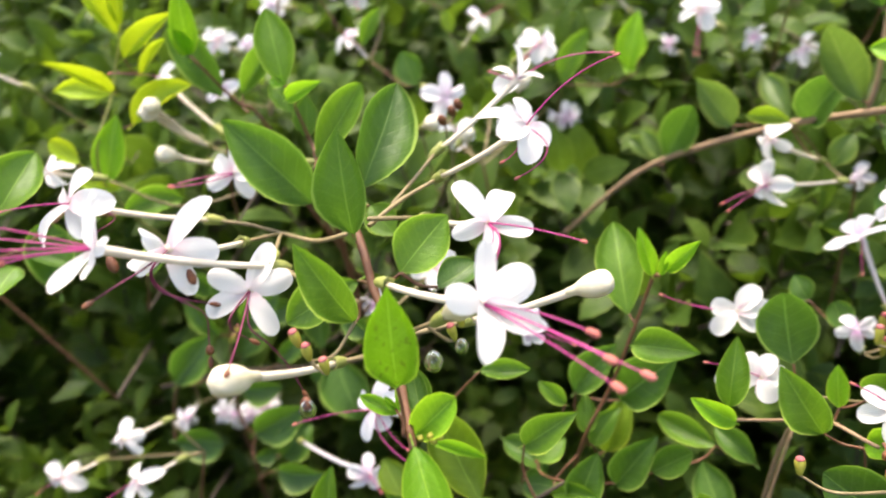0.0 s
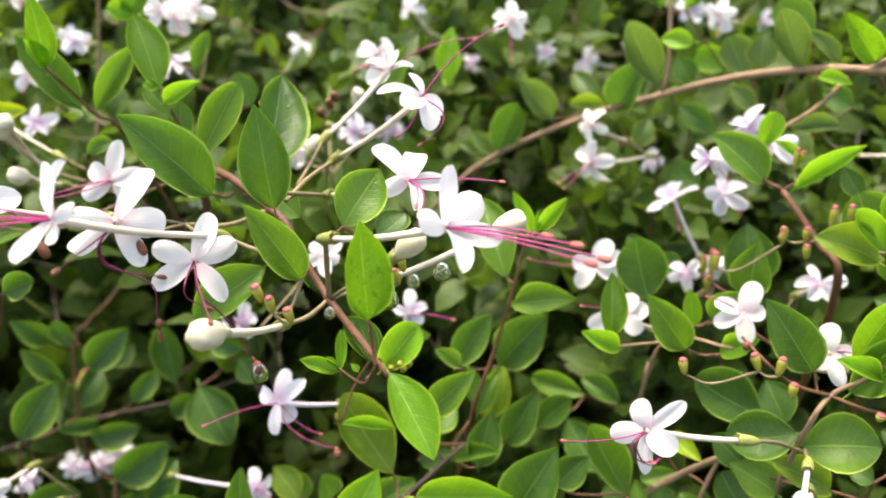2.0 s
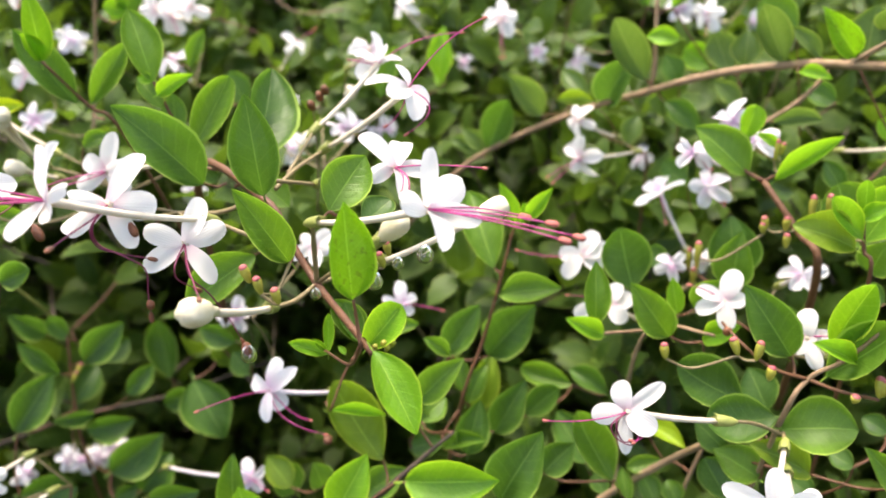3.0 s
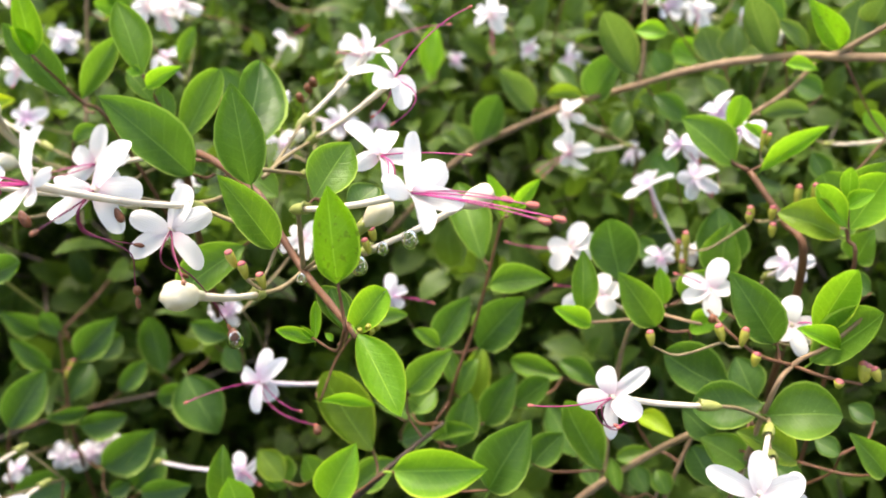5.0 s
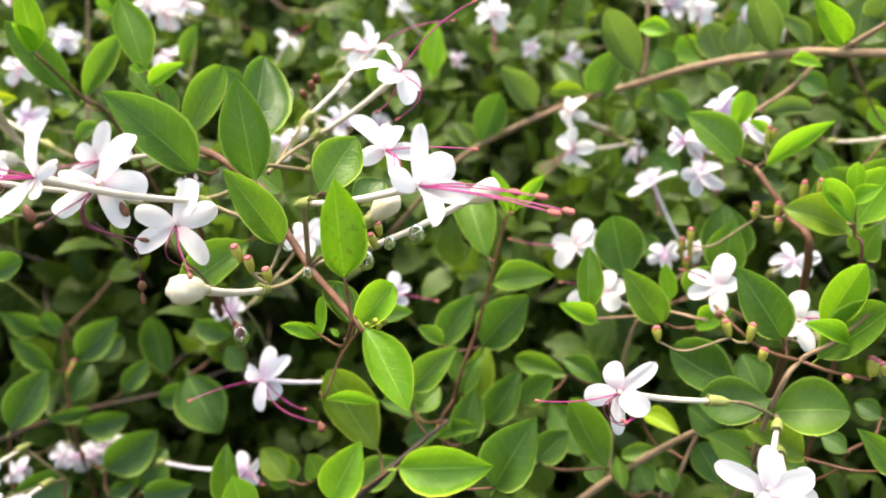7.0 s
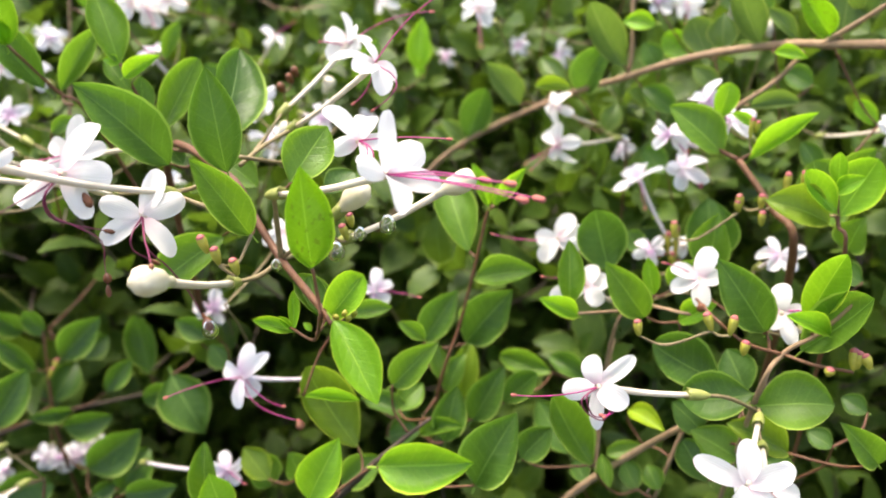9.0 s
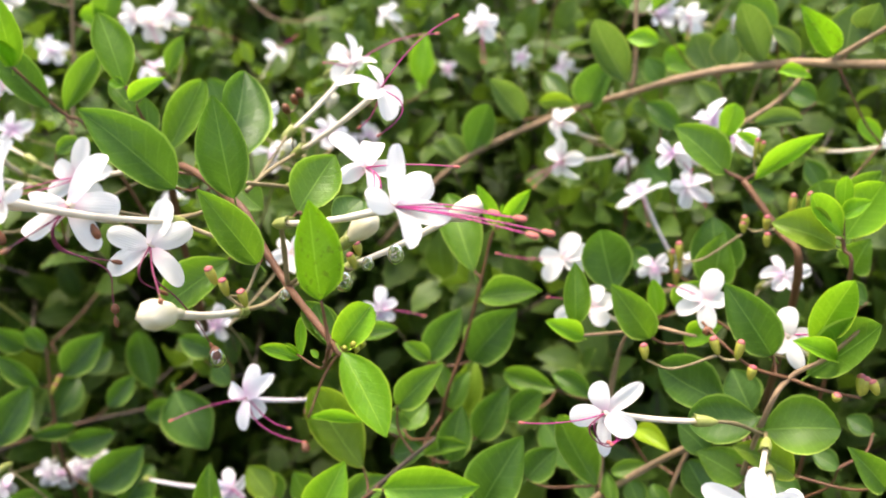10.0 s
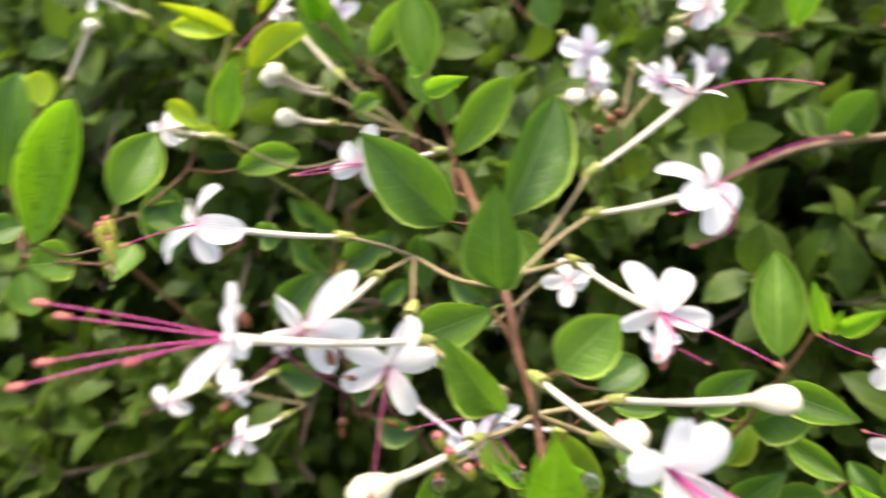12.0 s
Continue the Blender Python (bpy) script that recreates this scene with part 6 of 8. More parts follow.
leaf(lowcentre, (-0.0198, 0.2471, 0.7959), (0.0191, 0.2384, 0.8070), (-0.20, -0.78, 0.59), 0.0203, "young", 0)
leaf(lowcentre, (0.0209, 0.2451, 0.7871), (0.0364, 0.2499, 0.8224), (-0.46, -0.83, 0.31), 0.0227, "dark", 0)
leaf(lowcentre, (-0.0989, 0.2601, 0.7626), (-0.0972, 0.2675, 0.7908), (0.16, -0.96, 0.24), 0.0132, "mid")
leaf(lowcentre, (-0.0859, 0.2449, 0.7724), (-0.0908, 0.2485, 0.7914), (0.37, -0.89, 0.27), 0.0158, "young")
leaf(lowcentre, (-0.0849, 0.3125, 0.7233), (-0.0985, 0.3220, 0.7366), (0.29, -0.62, 0.73), 0.0156, "olive")
leaf(lowcentre, (-0.0429, 0.2931, 0.7383), (-0.0226, 0.2971, 0.7540), (-0.33, -0.73, 0.61), 0.0168, "mid")
leaf(lowcentre, (-0.0156, 0.2897, 0.8046), (0.0053, 0.2937, 0.8250), (-0.29, -0.84, 0.46), 0.0147, "mid")
leaf(lowcentre, (-0.0007, 0.3025, 0.8201), (-0.0124, 0.3031, 0.8296), (0.41, -0.73, 0.54), 0.0076, "mid")
leaf(lowcentre, (-0.0142, 0.3126, 0.7699), (-0.0027, 0.3214, 0.7797), (-0.13, -0.66, 0.74), 0.0140, "mid")
leaf(lowcentre, (-0.0348, 0.2912, 0.8412), (-0.0144, 0.2948, 0.8439), (0.02, -0.66, 0.75), 0.0083, "mid")
leaf(lowcentre, (-0.0323, 0.3231, 0.7682), (-0.0085, 0.3102, 0.7670), (-0.18, -0.42, 0.89), 0.0123, "dark")
leaf(lowcentre, (-0.0203, 0.3108, 0.7535), (-0.0027, 0.3065, 0.7628), (-0.50, -0.52, 0.70), 0.0143, "dark")
leaf(lowcentre, (-0.0836, 0.3176, 0.7138), (-0.0944, 0.3203, 0.7336), (0.58, -0.71, 0.41), 0.0193, "mid")
leaf(lowcentre, (-0.0652, 0.3015, 0.7362), (-0.0698, 0.3018, 0.7518), (0.60, -0.78, 0.19), 0.0138, "mid")
flower(lowcentre, (-0.0538, 0.2968, 0.8028), (-0.0822, 0.2862, 0.8124), (-0.35, -0.76, 0.55), 0.0120, 25, 0, [((-0.1077, 0.2626, 0.8206), (0.0000, 0.0000, 0.0020)), ((-0.0542, 0.2654, 0.8054), (-0.0060, 0.0000, -0.0040)), ((-0.0617, 0.2723, 0.8073), (0.0000, 0.0000, -0.0040))], True, petals=[((-0.0785, 0.2935, 0.8250), 0.0080), ((-0.0693, 0.2873, 0.8241), 0.0068), ((-0.0906, 0.2940, 0.8130), 0.0076), ((-0.0827, 0.2769, 0.8028), 0.0058), ((-0.0760, 0.2850, 0.8040), 0.0086)])
stalk(lowcentre, [(-0.0388, 0.2937, 0.7812), (-0.0538, 0.2968, 0.8028)], 0.00076, 0.00059, "tan", "peduncle")
withered(lowcentre, (-0.0540, 0.2655, 0.8054), (-0.0530, 0.2621, 0.8030), 0.0042)
stalk(lowcentre, [(-0.0442, 0.2854, 0.7376), (-0.0444, 0.2904, 0.7368), (-0.0429, 0.2931, 0.7383)], 0.00063, 0.00044, "red", "twig")
stalk(lowcentre, [(-0.0285, 0.2618, 0.7770), (-0.0290, 0.2696, 0.7773), (-0.0311, 0.2744, 0.7817)], 0.00063, 0.00044, "red", "twig")
stalk(lowcentre, [(-0.0232, 0.2585, 0.7863), (-0.0233, 0.2532, 0.7904), (-0.0198, 0.2471, 0.7959)], 0.00063, 0.00044, "red", "twig")
stalk(lowcentre, [(-0.0538, 0.2968, 0.8028), (-0.0568, 0.2865, 0.8051), (-0.0538, 0.2776, 0.8083)], 0.00063, 0.00044, "red", "twig")
stalk(lowcentre, [(-0.0484, 0.2925, 0.7264), (-0.0576, 0.2993, 0.7278), (-0.0652, 0.3015, 0.7362)], 0.00063, 0.00044, "red", "twig")
stalk(lowcentre, [(-0.0080, 0.2788, 0.7847), (-0.0151, 0.2864, 0.7925), (-0.0156, 0.2897, 0.8046)], 0.00063, 0.00044, "red", "twig")
stalk(lowcentre, [(-0.0156, 0.2897, 0.8046), (-0.0038, 0.2989, 0.8098), (-0.0007, 0.3025, 0.8201)], 0.00063, 0.00044, "red", "twig")
stalk(lowcentre, [(0.0016, 0.2950, 0.7799), (-0.0104, 0.3053, 0.7700), (-0.0142, 0.3126, 0.7699)], 0.00063, 0.00044, "red", "twig")
stalk(lowcentre, [(-0.0142, 0.3126, 0.7699), (-0.0202, 0.3133, 0.7577), (-0.0203, 0.3108, 0.7535)], 0.00063, 0.00044, "red", "twig")
stalk(lowcentre, [(-0.0172, 0.3129, 0.7638), (-0.0287, 0.3216, 0.7653), (-0.0323, 0.3231, 0.7682)], 0.00063, 0.00044, "red", "twig")
stalk(lowcentre, [(-0.0652, 0.3015, 0.7362), (-0.0746, 0.3081, 0.7243), (-0.0849, 0.3125, 0.7233)], 0.00063, 0.00044, "red", "twig")
stalk(lowcentre, [(-0.0849, 0.3125, 0.7233), (-0.0834, 0.3161, 0.7154), (-0.0836, 0.3176, 0.7138)], 0.00063, 0.00044, "red", "twig")
stalk(lowcentre, [(-0.0233, 0.2532, 0.7904), (-0.0397, 0.2458, 0.7820), (-0.0479, 0.2394, 0.7854)], 0.00063, 0.00044, "red", "twig")
stalk(lowcentre, [(-0.0538, 0.2776, 0.8083), (-0.0463, 0.2877, 0.8248), (-0.0348, 0.2912, 0.8412)], 0.00063, 0.00044, "red", "twig")
stalk(lowcentre, [(-0.0479, 0.2394, 0.7854), (-0.0697, 0.2447, 0.7711), (-0.0859, 0.2449, 0.7724)], 0.00063, 0.00044, "red", "twig")
stalk(lowcentre, [(-0.0859, 0.2449, 0.7724), (-0.0939, 0.2546, 0.7618), (-0.0989, 0.2601, 0.7626)], 0.00063, 0.00044, "red", "twig")
stalk(lowcentre, [(-0.0198, 0.2471, 0.7959), (0.0030, 0.2482, 0.7842), (0.0209, 0.2451, 0.7871)], 0.00063, 0.00044, "red", "twig")

lowleft = thing("leafy_shoot", (-0.2411, 0.4048, 0.5479), "thin brown stem with oval green leaves low in the hedge", "leafy shoot", "sprigs of the shrub")
root_stem(lowleft, (-0.2562, 0.4420, 0.6280), 0.0026, 0.0012)
stalk(lowleft, [(-0.3200, 0.4154, 0.6492), (-0.2589, 0.4288, 0.6678), (-0.1882, 0.4353, 0.6824), (-0.1405, 0.4408, 0.7002), (-0.1185, 0.4483, 0.7016)], 0.00158, 0.00115, "old", "side_twig")
# every leaf in the dark tone: shade low in the hedge put into the colour
leaf(lowleft, (-0.1924, 0.4412, 0.6918), (-0.1999, 0.4546, 0.7315), (0.23, -0.97, 0.10), 0.0213, "dark")
leaf(lowleft, (-0.1712, 0.4233, 0.6924), (-0.1885, 0.4123, 0.6963), (0.52, -0.80, 0.29), 0.0178, "dark")
leaf(lowleft, (-0.1632, 0.4073, 0.7184), (-0.1435, 0.3874, 0.6869), (0.37, -0.90, 0.23), 0.0315, "dark")
leaf(lowleft, (-0.2738, 0.4544, 0.6573), (-0.2604, 0.4764, 0.6747), (0.17, -0.95, 0.26), 0.0225, "dark")
leaf(lowleft, (-0.1483, 0.4234, 0.7318), (-0.1533, 0.4309, 0.7445), (0.27, -0.95, 0.18), 0.0128, "dark")
leaf(lowleft, (-0.1266, 0.3894, 0.7630), (-0.1475, 0.3885, 0.7719), (0.34, -0.90, 0.26), 0.0144, "dark")
leaf(lowleft, (-0.1223, 0.3941, 0.7336), (-0.1337, 0.4004, 0.7463), (0.37, -0.90, 0.23), 0.0148, "dark")
leaf(lowleft, (-0.3150, 0.4665, 0.6684), (-0.3049, 0.4808, 0.6782), (0.28, -0.93, 0.25), 0.0171, "dark")
flower(lowleft, (-0.2941, 0.4206, 0.6351), (-0.2744, 0.3816, 0.6612), (0.43, -0.68, 0.60), 0.0096, 33, 0, [], True)
flower(lowleft, (-0.2706, 0.4359, 0.6348), (-0.2529, 0.3957, 0.6607), (0.39, -0.70, 0.60), 0.0096, 13, 0, [], True)
flower(lowleft, (-0.2618, 0.4368, 0.6302), (-0.2449, 0.3964, 0.6564), (0.38, -0.70, 0.60), 0.0096, 43, 0, [], True)
flower(lowleft, (-0.2516, 0.4418, 0.6292), (-0.2356, 0.4011, 0.6554), (0.36, -0.71, 0.60), 0.0096, 68, 0, [], True)
flower(lowleft, (-0.2415, 0.4490, 0.6308), (-0.2264, 0.4076, 0.6567), (0.35, -0.72, 0.60), 0.0096, 67, 0, [], True)
stalk(lowleft, [(-0.1882, 0.4353, 0.6824), (-0.1904, 0.4391, 0.6856), (-0.1924, 0.4412, 0.6918)], 0.00063, 0.00044, "red", "twig")
stalk(lowleft, [(-0.1703, 0.4373, 0.6891), (-0.1690, 0.4310, 0.6897), (-0.1712, 0.4233, 0.6924)], 0.00063, 0.00044, "red", "twig")
stalk(lowleft, [(-0.2971, 0.4204, 0.6562), (-0.2965, 0.4244, 0.6404), (-0.2941, 0.4206, 0.6351)], 0.00057, 0.00040, "tan", "peduncle")
stalk(lowleft, [(-0.2941, 0.4206, 0.6351), (-0.2814, 0.4348, 0.6310), (-0.2706, 0.4359, 0.6348)], 0.00057, 0.00040, "tan", "peduncle")
stalk(lowleft, [(-0.2706, 0.4359, 0.6348), (-0.2658, 0.4383, 0.6306), (-0.2618, 0.4368, 0.6302)], 0.00057, 0.00040, "tan", "peduncle")
stalk(lowleft, [(-0.2618, 0.4368, 0.6302), (-0.2562, 0.4420, 0.6280), (-0.2516, 0.4418, 0.6292)], 0.00057, 0.00040, "tan", "peduncle")
stalk(lowleft, [(-0.2516, 0.4418, 0.6292), (-0.2461, 0.4485, 0.6284), (-0.2415, 0.4490, 0.6308)], 0.00057, 0.00040, "tan", "peduncle")
stalk(lowleft, [(-0.2706, 0.4359, 0.6348), (-0.2742, 0.4461, 0.6441), (-0.2738, 0.4544, 0.6573)], 0.00063, 0.00044, "red", "twig")
stalk(lowleft, [(-0.1712, 0.4233, 0.6924), (-0.1683, 0.4177, 0.7089), (-0.1632, 0.4073, 0.7184)], 0.00063, 0.00044, "red", "twig")
stalk(lowleft, [(-0.1632, 0.4073, 0.7184), (-0.1531, 0.4168, 0.7216), (-0.1483, 0.4234, 0.7318)], 0.00063, 0.00044, "red", "twig")
stalk(lowleft, [(-0.1483, 0.4234, 0.7318), (-0.1302, 0.4071, 0.7275), (-0.1223, 0.3941, 0.7336)], 0.00063, 0.00044, "red", "twig")
stalk(lowleft, [(-0.1223, 0.3941, 0.7336), (-0.1212, 0.3934, 0.7477), (-0.1266, 0.3894, 0.7630)], 0.00063, 0.00044, "red", "twig")
stalk(lowleft, [(-0.2738, 0.4544, 0.6573), (-0.3005, 0.4617, 0.6591), (-0.3150, 0.4665, 0.6684)], 0.00063, 0.00044, "red", "twig")

lowflower = thing("flowering_sprig", (-0.2153, 0.3055, 0.6707), "cluster of white flowers with a cream bud low in the hedge", "flowering sprig", "sprigs of the shrub")
root_stem(lowflower, (-0.2153, 0.3055, 0.6707), 0.0026, 0.0012)
stalk(lowflower, [(-0.2153, 0.3055, 0.6707), (-0.1983, 0.3059, 0.7309)], 0.00094, 0.00072, "red")
stalk(lowflower, [(-0.1983, 0.3059, 0.7309), (-0.2125, 0.3032, 0.7559)], 0.00068, 0.00059, "tan", "peduncle")
flower(lowflower, (-0.2125, 0.3032, 0.7559), (-0.2245, 0.2812, 0.7599), (0.23, -0.79, 0.56), 0.0117, 10, 0, [])
stalk(lowflower, [(-0.1983, 0.3059, 0.7309), (-0.2877, 0.3178, 0.6868)], 0.00068, 0.00059, "tan", "peduncle")
flower(lowflower, (-0.2877, 0.3178, 0.6868), (-0.2997, 0.2958, 0.6908), (0.28, -0.75, 0.60), 0.0117, 40, 0, [((-0.3117, 0.2858, 0.6848), (0.0000, 0.0000, 0.0010))])
stalk(lowflower, [(-0.1983, 0.3059, 0.7309), (-0.1963, 0.2879, 0.7469)], 0.00068, 0.00059, "tan", "peduncle")
flower(lowflower, (-0.1963, 0.2879, 0.7469), (-0.2083, 0.2659, 0.7509), (0.21, -0.78, 0.59), 0.0117, 60, 0, [((-0.2203, 0.2559, 0.7449), (0.0000, 0.0000, 0.0010))])

behind = thing("flowering_sprig", (-0.0794, 0.5179, 0.7376), "shaded cluster of pale flowers and a cream bud", "flowering sprig", "sprigs of the shrub")
root_stem(behind, (-0.0794, 0.5179, 0.7376), 0.0026, 0.0012)
stalk(behind, [(-0.0794, 0.5179, 0.7376), (-0.0794, 0.4679, 0.8376)], 0.00086, 0.00072, "red")
stalk(behind, [(-0.0794, 0.4679, 0.8376), (-0.1235, 0.4953, 0.8731)], 0.00068, 0.00059, "tan", "peduncle")
flower(behind, (-0.1235, 0.4953, 0.8731), (-0.1035, 0.4753, 0.8771), (0.42, -0.87, 0.27), 0.0132, 0, 0, [], True)
stalk(behind, [(-0.0794, 0.4679, 0.8376), (-0.1302, 0.5416, 0.8239)], 0.00068, 0.00059, "tan", "peduncle")
flower(behind, (-0.1302, 0.5416, 0.8239), (-0.1102, 0.5216, 0.8279), (0.41, -0.86, 0.30), 0.0132, 20, 0, [], True)
stalk(behind, [(-0.0794, 0.4679, 0.8376), (-0.0867, 0.5183, 0.8504)], 0.00068, 0.00059, "tan", "peduncle")
flower(behind, (-0.0867, 0.5183, 0.8504), (-0.0667, 0.4983, 0.8544), (0.37, -0.88, 0.29), 0.0132, 40, 0, [], True)
stalk(behind, [(-0.0794, 0.4679, 0.8376), (-0.0695, 0.6148, 0.8088)], 0.00068, 0.00059, "tan", "peduncle")
flower(behind, (-0.0695, 0.6148, 0.8088), (-0.0495, 0.5948, 0.8128), (0.35, -0.89, 0.30), 0.0132, 60, 0, [], True)


# ---- single flowers, buds and twigs that rise from the hedge on stems of their own ----
shoot = rooted("leafy_shoot", (-0.1870, 0.3685, 0.8450), "thin twig with one oval green leaf in the hedge", "leafy shoot")
leaf(shoot, (-0.1727, 0.3532, 0.9023), (-0.1620, 0.3596, 0.9055), (0.23, -0.71, 0.66), 0.0085, "mid")
stalk(shoot, [(-0.1870, 0.3685, 0.8450), (-0.1818, 0.3613, 0.8744), (-0.1727, 0.3532, 0.9023)], 0.00063, 0.00044, "red", "twig")

shoot = rooted("flowering_sprig", (-0.2975, 0.4279, 0.8356), "single white flower with a long tube in the hedge", "flowering sprig")
flower(shoot, (-0.3130, 0.3859, 0.9030), (-0.3301, 0.3762, 0.9171), (-0.40, -0.66, 0.64), 0.0096, 0, 8, [])
stalk(shoot, [(-0.2975, 0.4279, 0.8356), (-0.3040, 0.4083, 0.8697), (-0.3130, 0.3859, 0.9030)], 0.00057, 0.00040, "tan", "peduncle")

shoot = rooted("budding_sprig", (-0.3775, 0.3767, 0.7952), "single closed cream bud on a thin stalk in the hedge", "budding sprig")
long_bud(shoot, (-0.3568, 0.3584, 0.8690), (-0.3371, 0.3748, 0.9026), 0.0075, 0.0080)
stalk(shoot, [(-0.3775, 0.3767, 0.7952), (-0.3669, 0.3682, 0.8323), (-0.3568, 0.3584, 0.8690)], 0.00057, 0.00040, "tan", "peduncle")

shoot = rooted("leafy_shoot", (0.1570, 0.5222, 0.8107), "thin twig with one oval green leaf in the hedge", "leafy shoot")
leaf(shoot, (0.1455, 0.5037, 0.8838), (0.1355, 0.5111, 0.8988), (-0.10, -0.92, 0.39), 0.0157, "dark")
stalk(shoot, [(0.1570, 0.5222, 0.8107), (0.1521, 0.5136, 0.8474), (0.1455, 0.5037, 0.8838)], 0.00063, 0.00044, "red", "twig")

shoot = rooted("leafy_shoot", (0.1366, 0.2687, 0.7640), "thin twig with several oval green leaves in the hedge", "leafy shoot")
leaf(shoot, (0.1727, 0.2567, 0.7964), (0.1639, 0.2640, 0.7982), (-0.27, -0.51, 0.82), 0.0099, "dark")
leaf(shoot, (0.1951, 0.2748, 0.7993), (0.1861, 0.2826, 0.8013), (-0.35, -0.58, 0.74), 0.0102, "dark")
leaf(shoot, (0.1657, 0.2650, 0.7694), (0.1547, 0.2742, 0.7720), (-0.30, -0.57, 0.76), 0.0124, "dark")
stalk(shoot, [(0.1366, 0.2687, 0.7640), (0.1571, 0.2659, 0.7646), (0.1657, 0.2650, 0.7694)], 0.00063, 0.00044, "red", "twig")
stalk(shoot, [(0.1657, 0.2650, 0.7694), (0.1730, 0.2594, 0.7831), (0.1727, 0.2567, 0.7964)], 0.00063, 0.00044, "red", "twig")
stalk(shoot, [(0.1727, 0.2567, 0.7964), (0.1891, 0.2668, 0.7956), (0.1951, 0.2748, 0.7993)], 0.00063, 0.00044, "red", "twig")

shoot = rooted("leafy_shoot", (0.0912, 0.3432, 0.6855), "thin twig with several oval green leaves in the hedge", "leafy shoot")
stalk(shoot, [(0.0912, 0.3432, 0.6855), (0.0861, 0.3084, 0.8103), (0.0919, 0.2974, 0.8409), (0.1102, 0.2783, 0.8500)], 0.00098, 0.00070, "bark")
stalk(shoot, [(0.0919, 0.2967, 0.8399), (0.0627, 0.2800, 0.8496)], 0.00077, 0.00056, "bark")
leaf(shoot, (0.0609, 0.2826, 0.8527), (0.0596, 0.2921, 0.8781), (-0.04, -0.94, 0.35), 0.0114, "mid", 0)
leaf(shoot, (0.0636, 0.2794, 0.8490), (0.0475, 0.2773, 0.8591), (0.39, -0.80, 0.46), 0.0085, "young", 3)
leaf(shoot, (0.0858, 0.3224, 0.8443), (0.0770, 0.3305, 0.8725), (-0.04, -0.96, 0.26), 0.0232, "dark", 2)
stalk(shoot, [(0.0904, 0.3002, 0.8332), (0.0888, 0.3142, 0.8347), (0.0858, 0.3224, 0.8443)], 0.00063, 0.00044, "red", "twig")

shoot = rooted("leafy_shoot", (0.1745, 0.4937, 0.7569), "thin twig with one oval green leaf in the hedge", "leafy shoot")
leaf(shoot, (0.1525, 0.4776, 0.8239), (0.1383, 0.4873, 0.8357), (-0.03, -0.79, 0.61), 0.0176, "dark")
stalk(shoot, [(0.1745, 0.4937, 0.7569), (0.1640, 0.4862, 0.7908), (0.1525, 0.4776, 0.8239)], 0.00063, 0.00044, "red", "twig")

shoot = rooted("leafy_shoot", (0.1054, 0.3617, 0.6353), "thin twig with one oval green leaf in the hedge", "leafy shoot")
leaf(shoot, (0.0803, 0.3511, 0.7032), (0.0636, 0.3738, 0.7240), (-0.07, -0.70, 0.71), 0.0211, "dark")
stalk(shoot, [(0.1054, 0.3617, 0.6353), (0.0922, 0.3567, 0.6696), (0.0803, 0.3511, 0.7032)], 0.00063, 0.00044, "red", "twig")

shoot = rooted("leafy_shoot", (0.1074, 0.2889, 0.7349), "thin twig with several oval green leaves in the hedge", "leafy shoot")
leaf(shoot, (0.0439, 0.2801, 0.7679), (0.0570, 0.2815, 0.7862), (-0.49, -0.77, 0.41), 0.0155, "dark")
leaf(shoot, (0.1056, 0.2984, 0.7590), (0.0883, 0.2981, 0.7529), (-0.28, -0.50, 0.82), 0.0087, "mid")
leaf(shoot, (0.0883, 0.2863, 0.7416), (0.0856, 0.2991, 0.7532), (-0.20, -0.68, 0.70), 0.0084, "mid")
leaf(shoot, (0.1111, 0.2820, 0.7450), (0.1071, 0.2914, 0.7525), (-0.20, -0.66, 0.72), 0.0108, "mid")
leaf(shoot, (0.0961, 0.2962, 0.7833), (0.1081, 0.2796, 0.7852), (-0.42, -0.21, 0.88), 0.0102, "lime")
leaf(shoot, (0.0759, 0.2745, 0.7692), (0.0560, 0.2838, 0.8036), (0.30, -0.86, 0.41), 0.0172, "mid")
leaf(shoot, (0.1040, 0.2909, 0.7367), (0.0984, 0.3011, 0.7446), (-0.01, -0.62, 0.79), 0.0120, "dark")
stalk(shoot, [(0.1114, 0.2867, 0.7354), (0.1209, 0.2913, 0.7726), (0.1257, 0.2878, 0.7865)], 0.00105, 0.00070, "bark", "side_twig")
stalk(shoot, [(0.1137, 0.2879, 0.7447), (0.1125, 0.2840, 0.7439), (0.1111, 0.2820, 0.7450)], 0.00063, 0.00044, "red", "twig")
stalk(shoot, [(0.1114, 0.2867, 0.7354), (0.1074, 0.2889, 0.7349), (0.1040, 0.2909, 0.7367)], 0.00063, 0.00044, "red", "twig")
stalk(shoot, [(0.1173, 0.2896, 0.7587), (0.1124, 0.2959, 0.7586), (0.1056, 0.2984, 0.7590)], 0.00063, 0.00044, "red", "twig")
stalk(shoot, [(0.1040, 0.2909, 0.7367), (0.0949, 0.2874, 0.7368), (0.0883, 0.2863, 0.7416)], 0.00063, 0.00044, "red", "twig")
stalk(shoot, [(0.1056, 0.2984, 0.7590), (0.0976, 0.3020, 0.7715), (0.0961, 0.2962, 0.7833)], 0.00063, 0.00044, "red", "twig")
stalk(shoot, [(0.0883, 0.2863, 0.7416), (0.0828, 0.2805, 0.7526), (0.0759, 0.2745, 0.7692)], 0.00063, 0.00044, "red", "twig")
stalk(shoot, [(0.0759, 0.2745, 0.7692), (0.0544, 0.2798, 0.7630), (0.0439, 0.2801, 0.7679)], 0.00063, 0.00044, "red", "twig")

